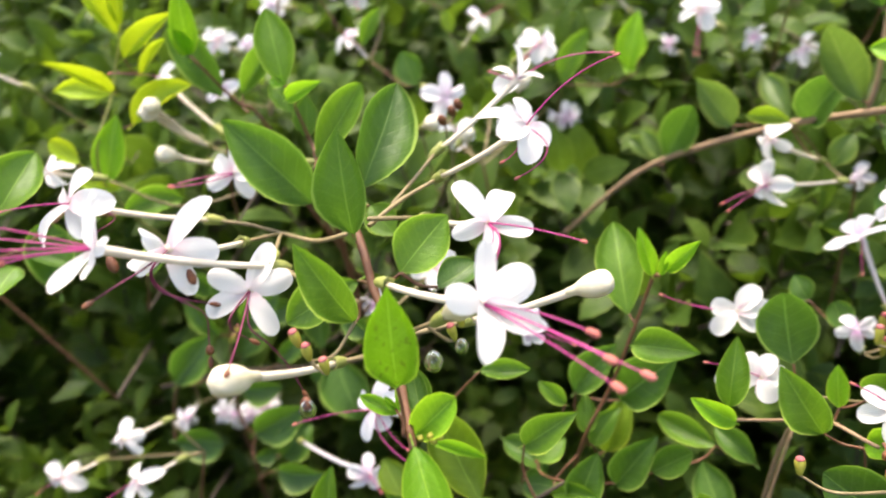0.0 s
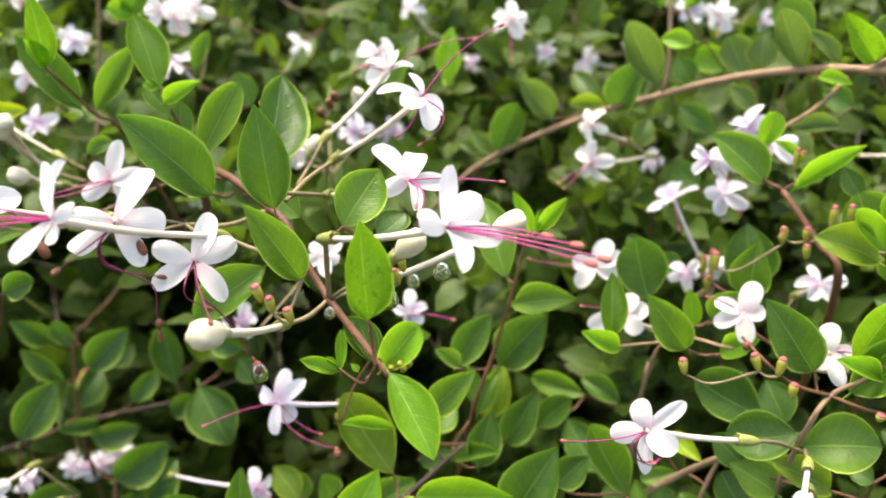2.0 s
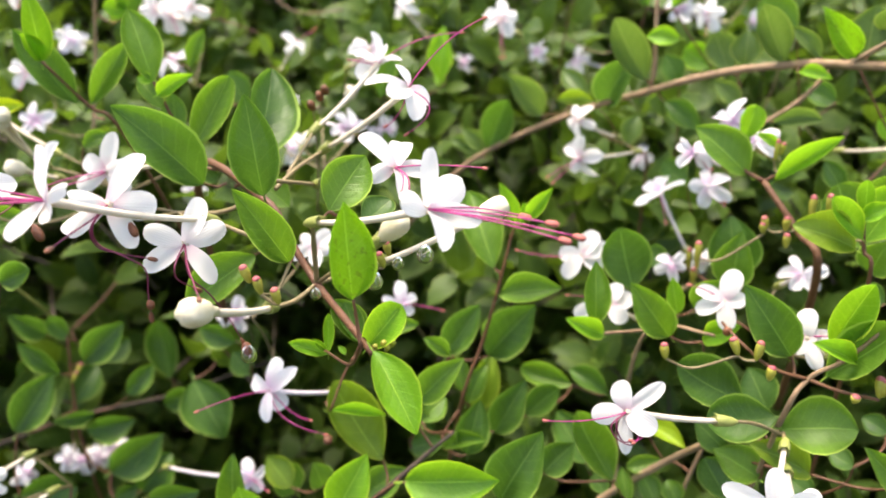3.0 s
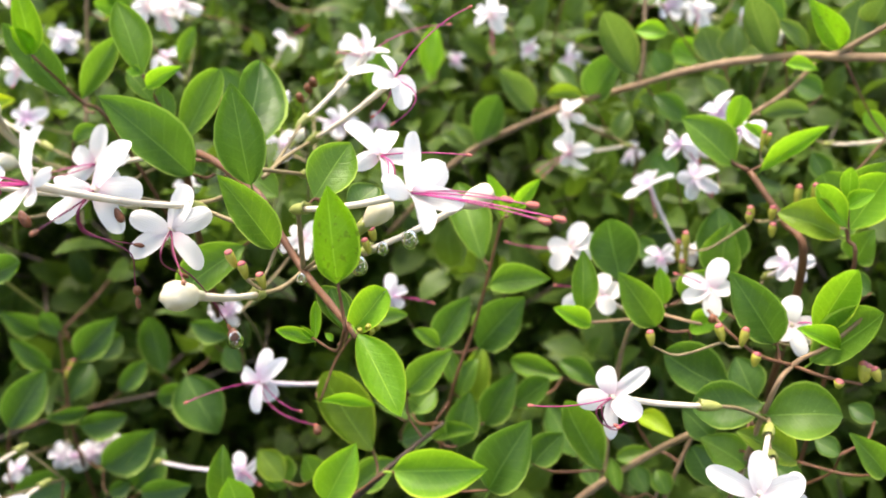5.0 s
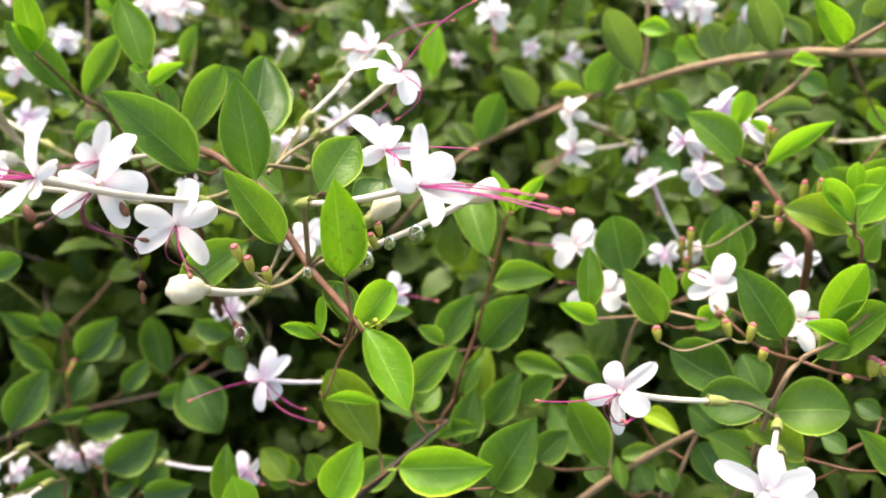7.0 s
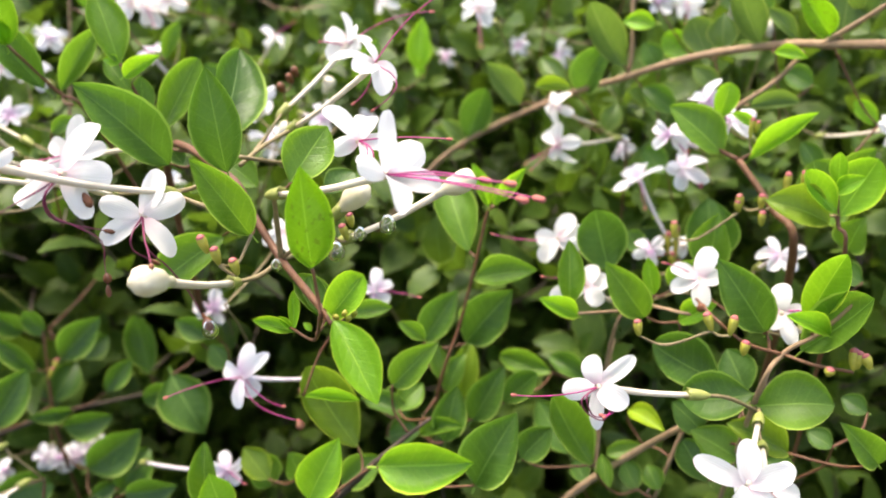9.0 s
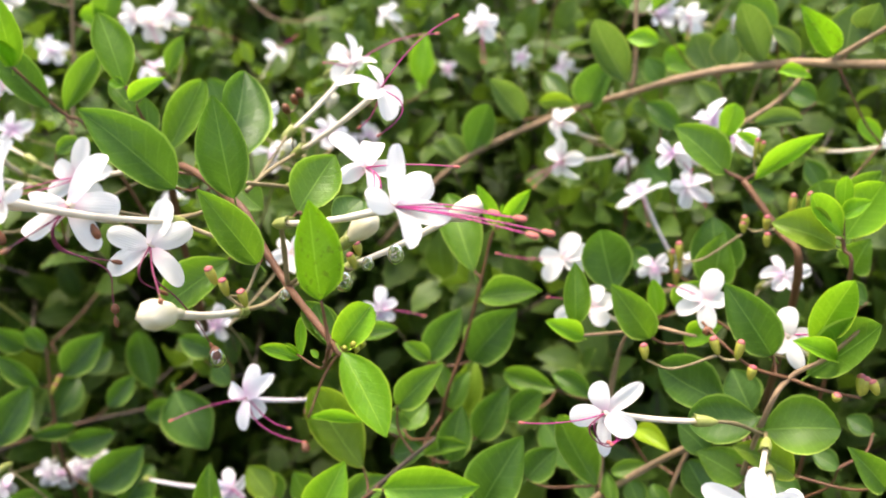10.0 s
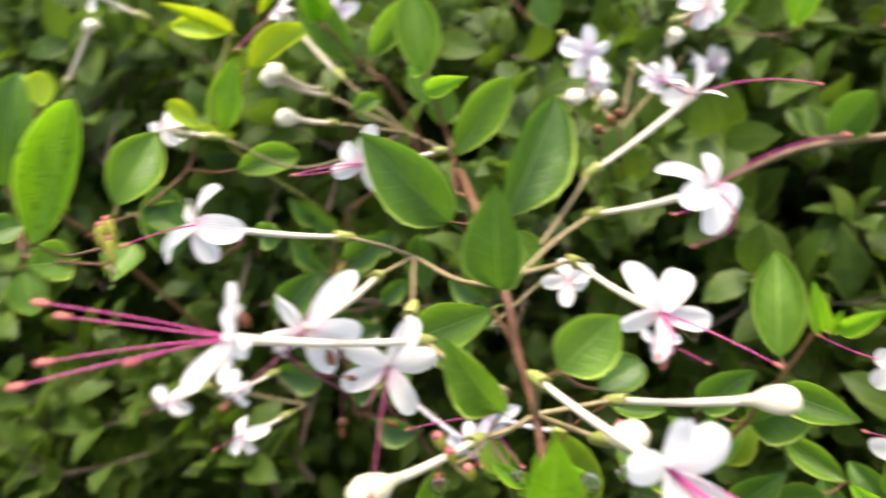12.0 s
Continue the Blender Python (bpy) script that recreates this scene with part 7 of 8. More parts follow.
shoot = rooted("leafy_shoot", (0.0894, 0.3194, 0.7170), "thin twig with one oval green leaf in the hedge", "leafy shoot")
leaf(shoot, (0.0812, 0.3039, 0.7282), (0.0760, 0.3128, 0.7355), (-0.12, -0.67, 0.73), 0.0107, "dark")
stalk(shoot, [(0.0894, 0.3194, 0.7170), (0.0918, 0.3325, 0.7457), (0.0963, 0.3425, 0.7912)], 0.00091, 0.00070, "bark", "side_twig")
stalk(shoot, [(0.0897, 0.3210, 0.7206), (0.0859, 0.3100, 0.7220), (0.0812, 0.3039, 0.7282)], 0.00063, 0.00044, "red", "twig")

shoot = rooted("flowering_sprig", (-0.0130, 0.4353, 0.7261), "single pale lilac-white flower with a long tube in the hedge", "flowering sprig")
flower(shoot, (-0.0267, 0.3810, 0.7937), (-0.0264, 0.3486, 0.8173), (0.05, -0.82, 0.56), 0.0101, 0, 5, [((-0.0041, 0.3475, 0.8142), (0.0000, 0.0000, 0.0010))], True)
stalk(shoot, [(-0.0130, 0.4353, 0.7261), (-0.0212, 0.4100, 0.7603), (-0.0267, 0.3810, 0.7937)], 0.00057, 0.00040, "tan", "peduncle")

shoot = rooted("flowering_sprig", (-0.1022, 0.3743, 0.7620), "single white flower with a long tube in the hedge", "flowering sprig")
flower(shoot, (-0.0728, 0.3584, 0.8434), (-0.0634, 0.3255, 0.8645), (0.19, -0.85, 0.50), 0.0101, 40, 5, [])
stalk(shoot, [(-0.1022, 0.3743, 0.7620), (-0.0981, 0.3487, 0.7958), (-0.0950, 0.3194, 0.8287)], 0.00057, 0.00040, "tan", "peduncle")
stalk(shoot, [(-0.0950, 0.3194, 0.8287), (-0.0827, 0.3492, 0.8323), (-0.0728, 0.3584, 0.8434)], 0.00057, 0.00040, "tan", "peduncle")

shoot = rooted("flowering_sprig", (-0.1350, 0.4750, 0.6600), "single pale lilac-white flower with a long tube in the hedge", "flowering sprig")
flower(shoot, (-0.1310, 0.4300, 0.7520), (-0.1301, 0.4064, 0.7692), (0.19, -0.81, 0.56), 0.0112, 10, 5, [], True)
stalk(shoot, [(-0.1350, 0.4750, 0.6600), (-0.1340, 0.4520, 0.7100), (-0.1310, 0.4300, 0.7520)], 0.00057, 0.00040, "tan", "peduncle")

shoot = rooted("flowering_sprig", (-0.2125, 0.4054, 0.6272), "single pale lilac-white flower with a long tube in the hedge", "flowering sprig")
flower(shoot, (-0.1727, 0.3617, 0.6881), (-0.1104, 0.3266, 0.7160), (0.56, -0.61, 0.57), 0.0110, 20, 0, [((-0.0989, 0.3159, 0.7164), (0.0000, 0.0000, 0.0000))], True)
stalk(shoot, [(-0.2125, 0.4054, 0.6272), (-0.1919, 0.3850, 0.6583), (-0.1727, 0.3617, 0.6881)], 0.00057, 0.00040, "tan", "peduncle")

shoot = rooted("leafy_shoot", (-0.2387, 0.4001, 0.5623), "thin twig with several oval green leaves in the hedge", "leafy shoot")
stalk(shoot, [(-0.2387, 0.4001, 0.5623), (-0.2401, 0.3957, 0.6682), (-0.2429, 0.4066, 0.7067), (-0.2439, 0.4200, 0.7437)], 0.00115, 0.00079, "red")
# dark tone on all leaves again, standing in for the shade down here
leaf(shoot, (-0.2147, 0.3742, 0.6699), (-0.1831, 0.3881, 0.6902), (0.00, -0.98, 0.18), 0.0271, "dark", 0)
leaf(shoot, (-0.2364, 0.3985, 0.6848), (-0.2061, 0.4029, 0.6873), (0.01, -0.94, 0.33), 0.0187, "dark")
leaf(shoot, (-0.2304, 0.4032, 0.6942), (-0.2488, 0.3845, 0.7023), (0.72, -0.62, 0.31), 0.0101, "dark")
leaf(shoot, (-0.2633, 0.3707, 0.7063), (-0.2446, 0.3931, 0.7350), (0.09, -0.98, 0.18), 0.0236, "dark", 0)
leaf(shoot, (-0.2361, 0.4173, 0.7237), (-0.2107, 0.4287, 0.7482), (-0.14, -0.98, 0.17), 0.0215, "dark")
leaf(shoot, (-0.2438, 0.4189, 0.7406), (-0.2524, 0.4199, 0.7587), (0.57, -0.81, 0.11), 0.0124, "dark")
leaf(shoot, (-0.2463, 0.4049, 0.7243), (-0.2675, 0.4038, 0.7495), (0.61, -0.77, 0.17), 0.0125, "dark")
leaf(shoot, (-0.2108, 0.4123, 0.7008), (-0.1955, 0.4258, 0.7167), (0.06, -0.98, 0.20), 0.0144, "dark")
leaf(shoot, (-0.1985, 0.3742, 0.6538), (-0.1798, 0.3881, 0.6732), (-0.10, -0.97, 0.22), 0.0258, "dark")
leaf(shoot, (-0.2620, 0.3529, 0.6715), (-0.2296, 0.3602, 0.6726), (0.12, -0.94, 0.31), 0.0251, "dark")
leaf(shoot, (-0.2092, 0.3608, 0.6614), (-0.1975, 0.3696, 0.6637), (0.30, -0.90, 0.31), 0.0126, "dark")
fruit(shoot, (-0.2407, 0.4100, 0.7177), (-0.2373, 0.4150, 0.7252), 0.0048)
fruit(shoot, (-0.2419, 0.4073, 0.7154), (-0.2394, 0.4109, 0.7216), 0.0048)
stalk(shoot, [(-0.2412, 0.3998, 0.6826), (-0.2391, 0.3993, 0.6835), (-0.2364, 0.3985, 0.6848)], 0.00063, 0.00044, "red", "twig")
stalk(shoot, [(-0.2433, 0.4116, 0.7205), (-0.2443, 0.4082, 0.7213), (-0.2463, 0.4049, 0.7243)], 0.00063, 0.00044, "red", "twig")
stalk(shoot, [(-0.2434, 0.4133, 0.7252), (-0.2399, 0.4159, 0.7229), (-0.2361, 0.4173, 0.7237)], 0.00063, 0.00044, "red", "twig")
stalk(shoot, [(-0.2419, 0.4025, 0.6922), (-0.2338, 0.4049, 0.6921), (-0.2304, 0.4032, 0.6942)], 0.00063, 0.00044, "red", "twig")
stalk(shoot, [(-0.2304, 0.4032, 0.6942), (-0.2206, 0.4084, 0.6945), (-0.2108, 0.4123, 0.7008)], 0.00063, 0.00044, "red", "twig")
stalk(shoot, [(-0.2401, 0.3957, 0.6682), (-0.2280, 0.3836, 0.6649), (-0.2147, 0.3742, 0.6699)], 0.00063, 0.00044, "red", "twig")
stalk(shoot, [(-0.2147, 0.3742, 0.6699), (-0.2134, 0.3658, 0.6633), (-0.2092, 0.3608, 0.6614)], 0.00063, 0.00044, "red", "twig")
stalk(shoot, [(-0.2092, 0.3608, 0.6614), (-0.2045, 0.3688, 0.6538), (-0.1985, 0.3742, 0.6538)], 0.00063, 0.00044, "red", "twig")
stalk(shoot, [(-0.2422, 0.4039, 0.6970), (-0.2567, 0.3845, 0.6971), (-0.2633, 0.3707, 0.7063)], 0.00063, 0.00044, "red", "twig")
stalk(shoot, [(-0.2633, 0.3707, 0.7063), (-0.2664, 0.3617, 0.6827), (-0.2620, 0.3529, 0.6715)], 0.00063, 0.00044, "red", "twig")

shoot = rooted("leafy_shoot", (-0.2528, 0.4651, 0.6904), "thin twig with several oval green leaves in the hedge", "leafy shoot")
stalk(shoot, [(-0.2782, 0.4848, 0.6991), (-0.2620, 0.5140, 0.7094), (-0.2495, 0.5414, 0.7228)], 0.00094, 0.00072, "red", "side_twig")
# both leaves take the dark tone as painted-in shade
leaf(shoot, (-0.2746, 0.4493, 0.7227), (-0.2915, 0.4400, 0.7442), (0.71, -0.70, 0.13), 0.0163, "dark")
leaf(shoot, (-0.2528, 0.4651, 0.6904), (-0.2334, 0.4797, 0.6964), (0.21, -0.93, 0.31), 0.0190, "dark")
stalk(shoot, [(-0.2782, 0.4848, 0.6991), (-0.2660, 0.4729, 0.6906), (-0.2528, 0.4651, 0.6904)], 0.00063, 0.00044, "red", "twig")
stalk(shoot, [(-0.2721, 0.4789, 0.6949), (-0.2713, 0.4651, 0.7059), (-0.2746, 0.4493, 0.7227)], 0.00063, 0.00044, "red", "twig")

shoot = rooted("leafy_shoot", (-0.2452, 0.3483, 0.7893), "thin twig with one oval green leaf in the hedge", "leafy shoot")
# leaf coloured dark to match its shaded neighbours
leaf(shoot, (-0.2044, 0.3102, 0.8541), (-0.1843, 0.3037, 0.8661), (-0.54, -0.82, 0.21), 0.0126, "dark")
stalk(shoot, [(-0.2452, 0.3483, 0.7893), (-0.2240, 0.3305, 0.8222), (-0.2044, 0.3102, 0.8541)], 0.00063, 0.00044, "red", "twig")

shoot = rooted("leafy_shoot", (-0.2128, 0.3626, 0.6387), "thin twig with one oval green leaf in the hedge", "leafy shoot")
# leaf tone darkened to carry the shade low in the hedge
leaf(shoot, (-0.1738, 0.3342, 0.6915), (-0.1443, 0.3359, 0.6944), (-0.06, -0.93, 0.37), 0.0203, "dark")
stalk(shoot, [(-0.2128, 0.3626, 0.6387), (-0.1934, 0.3493, 0.6660), (-0.1738, 0.3342, 0.6915)], 0.00063, 0.00044, "red", "twig")

shoot = rooted("budding_sprig", (-0.1083, 0.4677, 0.8159), "single closed cream bud on a thin stalk in the hedge", "budding sprig")
long_bud(shoot, (-0.1000, 0.4215, 0.8821), (-0.0880, 0.4115, 0.8921), 0.0085, 0.0100)
stalk(shoot, [(-0.1083, 0.4677, 0.8159), (-0.1059, 0.4462, 0.8495), (-0.1000, 0.4215, 0.8821)], 0.00057, 0.00040, "tan", "peduncle")

shoot = rooted("flowering_sprig", (0.0766, 0.5835, 0.8327), "single white flower with a long tube in the hedge", "flowering sprig")
flower(shoot, (0.0458, 0.5444, 0.9021), (0.0318, 0.5384, 0.9148), (-0.24, -0.89, 0.38), 0.0130, 0, 0, [((0.0324, 0.5221, 0.8934), (0.0000, 0.0000, 0.0000)), ((0.0346, 0.5219, 0.8934), (0.0000, 0.0000, 0.0000))])
stalk(shoot, [(0.0766, 0.5835, 0.8327), (0.0609, 0.5653, 0.8678), (0.0458, 0.5444, 0.9021)], 0.00057, 0.00040, "tan", "peduncle")

shoot = rooted("flowering_sprig", (-0.2378, 0.5028, 0.8398), "leafy twig with many green leaves and pale lilac-white flowers", "flowering sprig")
flower(shoot, (-0.1306, 0.6032, 0.8559), (-0.1161, 0.6029, 0.8803), (0.51, -0.11, 0.85), 0.0110, 0, -5, [((-0.0990, 0.5985, 0.8915), (0.0000, 0.0000, 0.0000)), ((-0.1011, 0.5977, 0.8897), (0.0000, 0.0000, 0.0000))])
flower(shoot, (-0.1770, 0.5652, 0.9042), (-0.1893, 0.5527, 0.9131), (-0.07, -0.93, 0.37), 0.0130, 0, 0, [((-0.1821, 0.5416, 0.9028), (0.0000, 0.0000, 0.0000))])
flower(shoot, (-0.1696, 0.5683, 0.9073), (-0.1761, 0.5579, 0.9167), (0.01, -0.91, 0.41), 0.0125, 30, 0, [((-0.1602, 0.5516, 0.9152), (0.0000, 0.0000, 0.0000))])
flower(shoot, (-0.1901, 0.5733, 0.9099), (-0.2001, 0.5600, 0.9140), (-0.04, -0.97, 0.25), 0.0115, 50, 0, [])
flower(shoot, (-0.1739, 0.5343, 0.8702), (-0.1835, 0.5265, 0.8902), (-0.22, -0.58, 0.78), 0.0115, 0, 0, [], True)
flower(shoot, (-0.2750, 0.5372, 0.8693), (-0.2820, 0.5262, 0.8826), (0.05, -0.82, 0.56), 0.0125, 0, 0, [((-0.2814, 0.5118, 0.8740), (0.0000, 0.0000, 0.0000))])
flower(shoot, (-0.2677, 0.5601, 0.8574), (-0.2743, 0.5493, 0.8693), (0.03, -0.84, 0.55), 0.0115, 0, 0, [], True)
flower(shoot, (-0.2683, 0.5091, 0.8476), (-0.2710, 0.4995, 0.8573), (0.14, -0.82, 0.55), 0.0106, 0, 0, [], True)
flower(shoot, (-0.2542, 0.5419, 0.9321), (-0.2670, 0.5257, 0.9391), (0.04, -0.96, 0.28), 0.0130, 0, 0, [])
flower(shoot, (-0.2420, 0.5706, 0.9370), (-0.2504, 0.5571, 0.9433), (0.05, -0.96, 0.28), 0.0130, 0, 0, [((-0.2507, 0.5441, 0.9352), (0.0000, 0.0000, 0.0000))])
leaf(shoot, (-0.1678, 0.5097, 0.8898), (-0.1578, 0.5194, 0.9125), (0.09, -0.93, 0.36), 0.0104, "mid")
leaf(shoot, (-0.1374, 0.5834, 0.8915), (-0.1305, 0.5806, 0.8758), (0.37, -0.87, 0.32), 0.0096, "olive")
flower(shoot, (-0.2560, 0.5443, 0.9351), (-0.2714, 0.5227, 0.9347), (0.05, -0.99, 0.13), 0.0130, 0, 0, [((-0.2682, 0.5108, 0.9283), (0.0000, 0.0000, 0.0000))])
flower(shoot, (-0.2854, 0.5534, 0.9380), (-0.2965, 0.5351, 0.9444), (0.10, -0.96, 0.25), 0.0125, 0, 0, [])
flower(shoot, (-0.2610, 0.5638, 0.9318), (-0.2687, 0.5485, 0.9394), (0.01, -0.95, 0.33), 0.0115, 30, 0, [], True)
leaf(shoot, (-0.2049, 0.5149, 0.9205), (-0.1920, 0.5177, 0.9521), (0.18, -0.98, 0.02), 0.0167, "mid", 0)
leaf(shoot, (-0.1978, 0.5184, 0.9230), (-0.2131, 0.5030, 0.9294), (0.71, -0.49, 0.51), 0.0144, "young", 2)
leaf(shoot, (-0.2331, 0.5028, 0.9614), (-0.2446, 0.4900, 0.9800), (0.82, -0.55, 0.13), 0.0195, "mid")
leaf(shoot, (-0.2292, 0.5038, 0.9579), (-0.2164, 0.5028, 0.9776), (-0.09, -1.00, 0.01), 0.0117, "young")
leaf(shoot, (-0.1359, 0.5162, 0.8636), (-0.1461, 0.5218, 0.8841), (0.23, -0.90, 0.36), 0.0191, "dark")
stalk(shoot, [(-0.2378, 0.5028, 0.8398), (-0.2307, 0.5148, 0.8866), (-0.2237, 0.5219, 0.9325), (-0.2180, 0.5325, 0.9648), (-0.2126, 0.5396, 0.9902)], 0.00119, 0.00084, "bark", "upright_twig")
stalk(shoot, [(-0.2246, 0.5232, 0.9304), (-0.2280, 0.5133, 0.9488), (-0.2349, 0.5081, 0.9634), (-0.2394, 0.5040, 0.9804)], 0.00094, 0.00065, "red", "upright_twig")
stalk(shoot, [(-0.2349, 0.5081, 0.9634), (-0.2334, 0.5058, 0.9611), (-0.2331, 0.5028, 0.9614)], 0.00063, 0.00044, "red", "twig")
stalk(shoot, [(-0.2331, 0.5028, 0.9614), (-0.2312, 0.5038, 0.9583), (-0.2292, 0.5038, 0.9579)], 0.00063, 0.00044, "red", "twig")
stalk(shoot, [(-0.2255, 0.5202, 0.9210), (-0.2143, 0.5181, 0.9163), (-0.2049, 0.5149, 0.9205)], 0.00063, 0.00044, "red", "twig")
stalk(shoot, [(-0.2049, 0.5149, 0.9205), (-0.1998, 0.5184, 0.9211), (-0.1978, 0.5184, 0.9230)], 0.00063, 0.00044, "red", "twig")
stalk(shoot, [(-0.2369, 0.5043, 0.8456), (-0.2550, 0.5121, 0.8419), (-0.2683, 0.5091, 0.8476)], 0.00057, 0.00040, "tan", "peduncle")
stalk(shoot, [(-0.2246, 0.5232, 0.9304), (-0.2400, 0.5397, 0.9278), (-0.2542, 0.5419, 0.9321)], 0.00057, 0.00040, "tan", "peduncle")
stalk(shoot, [(-0.2560, 0.5443, 0.9351), (-0.2578, 0.5599, 0.9305), (-0.2610, 0.5638, 0.9318)], 0.00057, 0.00040, "tan", "peduncle")
stalk(shoot, [(-0.2578, 0.5599, 0.9305), (-0.2468, 0.5700, 0.9320), (-0.2420, 0.5706, 0.9370)], 0.00057, 0.00040, "tan", "peduncle")
stalk(shoot, [(-0.2610, 0.5638, 0.9318), (-0.2737, 0.5627, 0.9326), (-0.2854, 0.5534, 0.9380)], 0.00057, 0.00040, "tan", "peduncle")
stalk(shoot, [(-0.2683, 0.5091, 0.8476), (-0.2709, 0.5307, 0.8554), (-0.2750, 0.5372, 0.8693)], 0.00057, 0.00040, "tan", "peduncle")
stalk(shoot, [(-0.2750, 0.5372, 0.8693), (-0.2691, 0.5553, 0.8576), (-0.2677, 0.5601, 0.8574)], 0.00057, 0.00040, "tan", "peduncle")
stalk(shoot, [(-0.1998, 0.5184, 0.9211), (-0.1821, 0.5148, 0.8958), (-0.1678, 0.5097, 0.8898)], 0.00063, 0.00044, "red", "twig")
stalk(shoot, [(-0.1678, 0.5097, 0.8898), (-0.1698, 0.5280, 0.8725), (-0.1739, 0.5343, 0.8702)], 0.00057, 0.00040, "tan", "peduncle")
stalk(shoot, [(-0.1698, 0.5280, 0.8725), (-0.1477, 0.5224, 0.8612), (-0.1359, 0.5162, 0.8636)], 0.00063, 0.00044, "red", "twig")
stalk(shoot, [(-0.1739, 0.5343, 0.8702), (-0.1733, 0.5585, 0.8857), (-0.1770, 0.5652, 0.9042)], 0.00057, 0.00040, "tan", "peduncle")
stalk(shoot, [(-0.1770, 0.5652, 0.9042), (-0.1720, 0.5685, 0.9047), (-0.1696, 0.5683, 0.9073)], 0.00057, 0.00040, "tan", "peduncle")
stalk(shoot, [(-0.1770, 0.5652, 0.9042), (-0.1834, 0.5731, 0.9060), (-0.1901, 0.5733, 0.9099)], 0.00057, 0.00040, "tan", "peduncle")
stalk(shoot, [(-0.1696, 0.5683, 0.9073), (-0.1519, 0.5806, 0.8988), (-0.1374, 0.5834, 0.8915)], 0.00063, 0.00044, "red", "twig")
stalk(shoot, [(-0.1374, 0.5834, 0.8915), (-0.1353, 0.5981, 0.8640), (-0.1306, 0.6032, 0.8559)], 0.00057, 0.00040, "tan", "peduncle")

shoot = rooted("flowering_sprig", (0.0000, 0.7319, 0.7825), "single white flower with a long tube in the hedge", "flowering sprig")
flower(shoot, (-0.0190, 0.6984, 0.8563), (-0.0399, 0.6943, 0.8841), (-0.57, -0.22, 0.79), 0.0115, 0, -5, [])
stalk(shoot, [(0.0000, 0.7319, 0.7825), (-0.0090, 0.7162, 0.8196), (-0.0190, 0.6984, 0.8563)], 0.00057, 0.00040, "tan", "peduncle")

shoot = rooted("flowering_sprig", (-0.0924, 0.5355, 0.7958), "white flower and a cream bud on thin stalks in the hedge", "flowering sprig")
flower(shoot, (-0.0630, 0.4828, 0.8982), (-0.0482, 0.4781, 0.9117), (0.48, -0.69, 0.54), 0.0125, 0, 0, [((-0.0540, 0.4656, 0.9070), (0.0000, 0.0000, 0.0000))])
long_bud(shoot, (-0.0665, 0.5157, 0.8707), (-0.0639, 0.5178, 0.8758), 0.0085, 0.0090)
stalk(shoot, [(-0.0924, 0.5355, 0.7958), (-0.0786, 0.5263, 0.8335), (-0.0665, 0.5157, 0.8707)], 0.00057, 0.00040, "tan", "peduncle")
stalk(shoot, [(-0.0665, 0.5157, 0.8707), (-0.0673, 0.4997, 0.8817), (-0.0630, 0.4828, 0.8982)], 0.00057, 0.00040, "tan", "peduncle")

shoot = rooted("flowering_sprig", (-0.2632, 0.6994, 0.8029), "cluster of pale lilac-white flowers on thin tan stalks in the hedge", "flowering sprig")
flower(shoot, (-0.2981, 0.6722, 0.8579), (-0.3093, 0.6579, 0.8657), (-0.09, -0.92, 0.37), 0.0125, 0, 0, [], True)
flower(shoot, (-0.2899, 0.6444, 0.8651), (-0.2963, 0.6300, 0.8722), (-0.06, -0.93, 0.37), 0.0106, 0, 0, [], True)
stalk(shoot, [(-0.2632, 0.6994, 0.8029), (-0.2778, 0.6737, 0.8346), (-0.2899, 0.6444, 0.8651)], 0.00057, 0.00040, "tan", "peduncle")
stalk(shoot, [(-0.2899, 0.6444, 0.8651), (-0.2926, 0.6659, 0.8572), (-0.2981, 0.6722, 0.8579)], 0.00057, 0.00040, "tan", "peduncle")

shoot = rooted("flowering_sprig", (0.1073, 0.7153, 0.7735), "cluster of pale lilac-white flowers on thin tan stalks in the hedge", "flowering sprig")
flower(shoot, (0.1340, 0.6846, 0.8348), (0.1086, 0.6811, 0.8432), (-0.66, -0.65, 0.37), 0.0130, 0, 0, [], True)
flower(shoot, (0.0839, 0.6740, 0.8430), (0.0732, 0.6678, 0.8535), (-0.49, -0.67, 0.56), 0.0096, 0, 0, [], True)
stalk(shoot, [(0.1073, 0.7153, 0.7735), (0.0959, 0.6960, 0.8086), (0.0839, 0.6740, 0.8430)], 0.00057, 0.00040, "tan", "peduncle")
stalk(shoot, [(0.0959, 0.6960, 0.8086), (0.1225, 0.6928, 0.8199), (0.1340, 0.6846, 0.8348)], 0.00057, 0.00040, "tan", "peduncle")

shoot = rooted("flowering_sprig", (0.2087, 0.6462, 0.8826), "cluster of pale lilac-white flowers on thin tan stalks in the hedge", "flowering sprig")
flower(shoot, (0.2088, 0.6165, 0.8910), (0.1917, 0.6133, 0.8993), (-0.60, -0.71, 0.35), 0.0130, 0, 0, [((0.1881, 0.6004, 0.8868), (0.0000, 0.0000, 0.0000))])
flower(shoot, (0.2024, 0.6601, 0.8843), (0.1824, 0.6570, 0.8917), (-0.70, -0.63, 0.34), 0.0125, 0, 0, [], True)
flower(shoot, (0.1838, 0.6524, 0.9335), (0.1687, 0.6450, 0.9375), (-0.62, -0.76, 0.22), 0.0120, 40, 0, [((0.1631, 0.6341, 0.9294), (0.0000, 0.0000, 0.0000))])
flower(shoot, (0.2189, 0.5808, 0.9611), (0.2084, 0.5706, 0.9553), (-0.46, -0.89, -0.00), 0.0125, 0, 0, [((0.2065, 0.5587, 0.9480), (0.0000, 0.0000, 0.0000))])
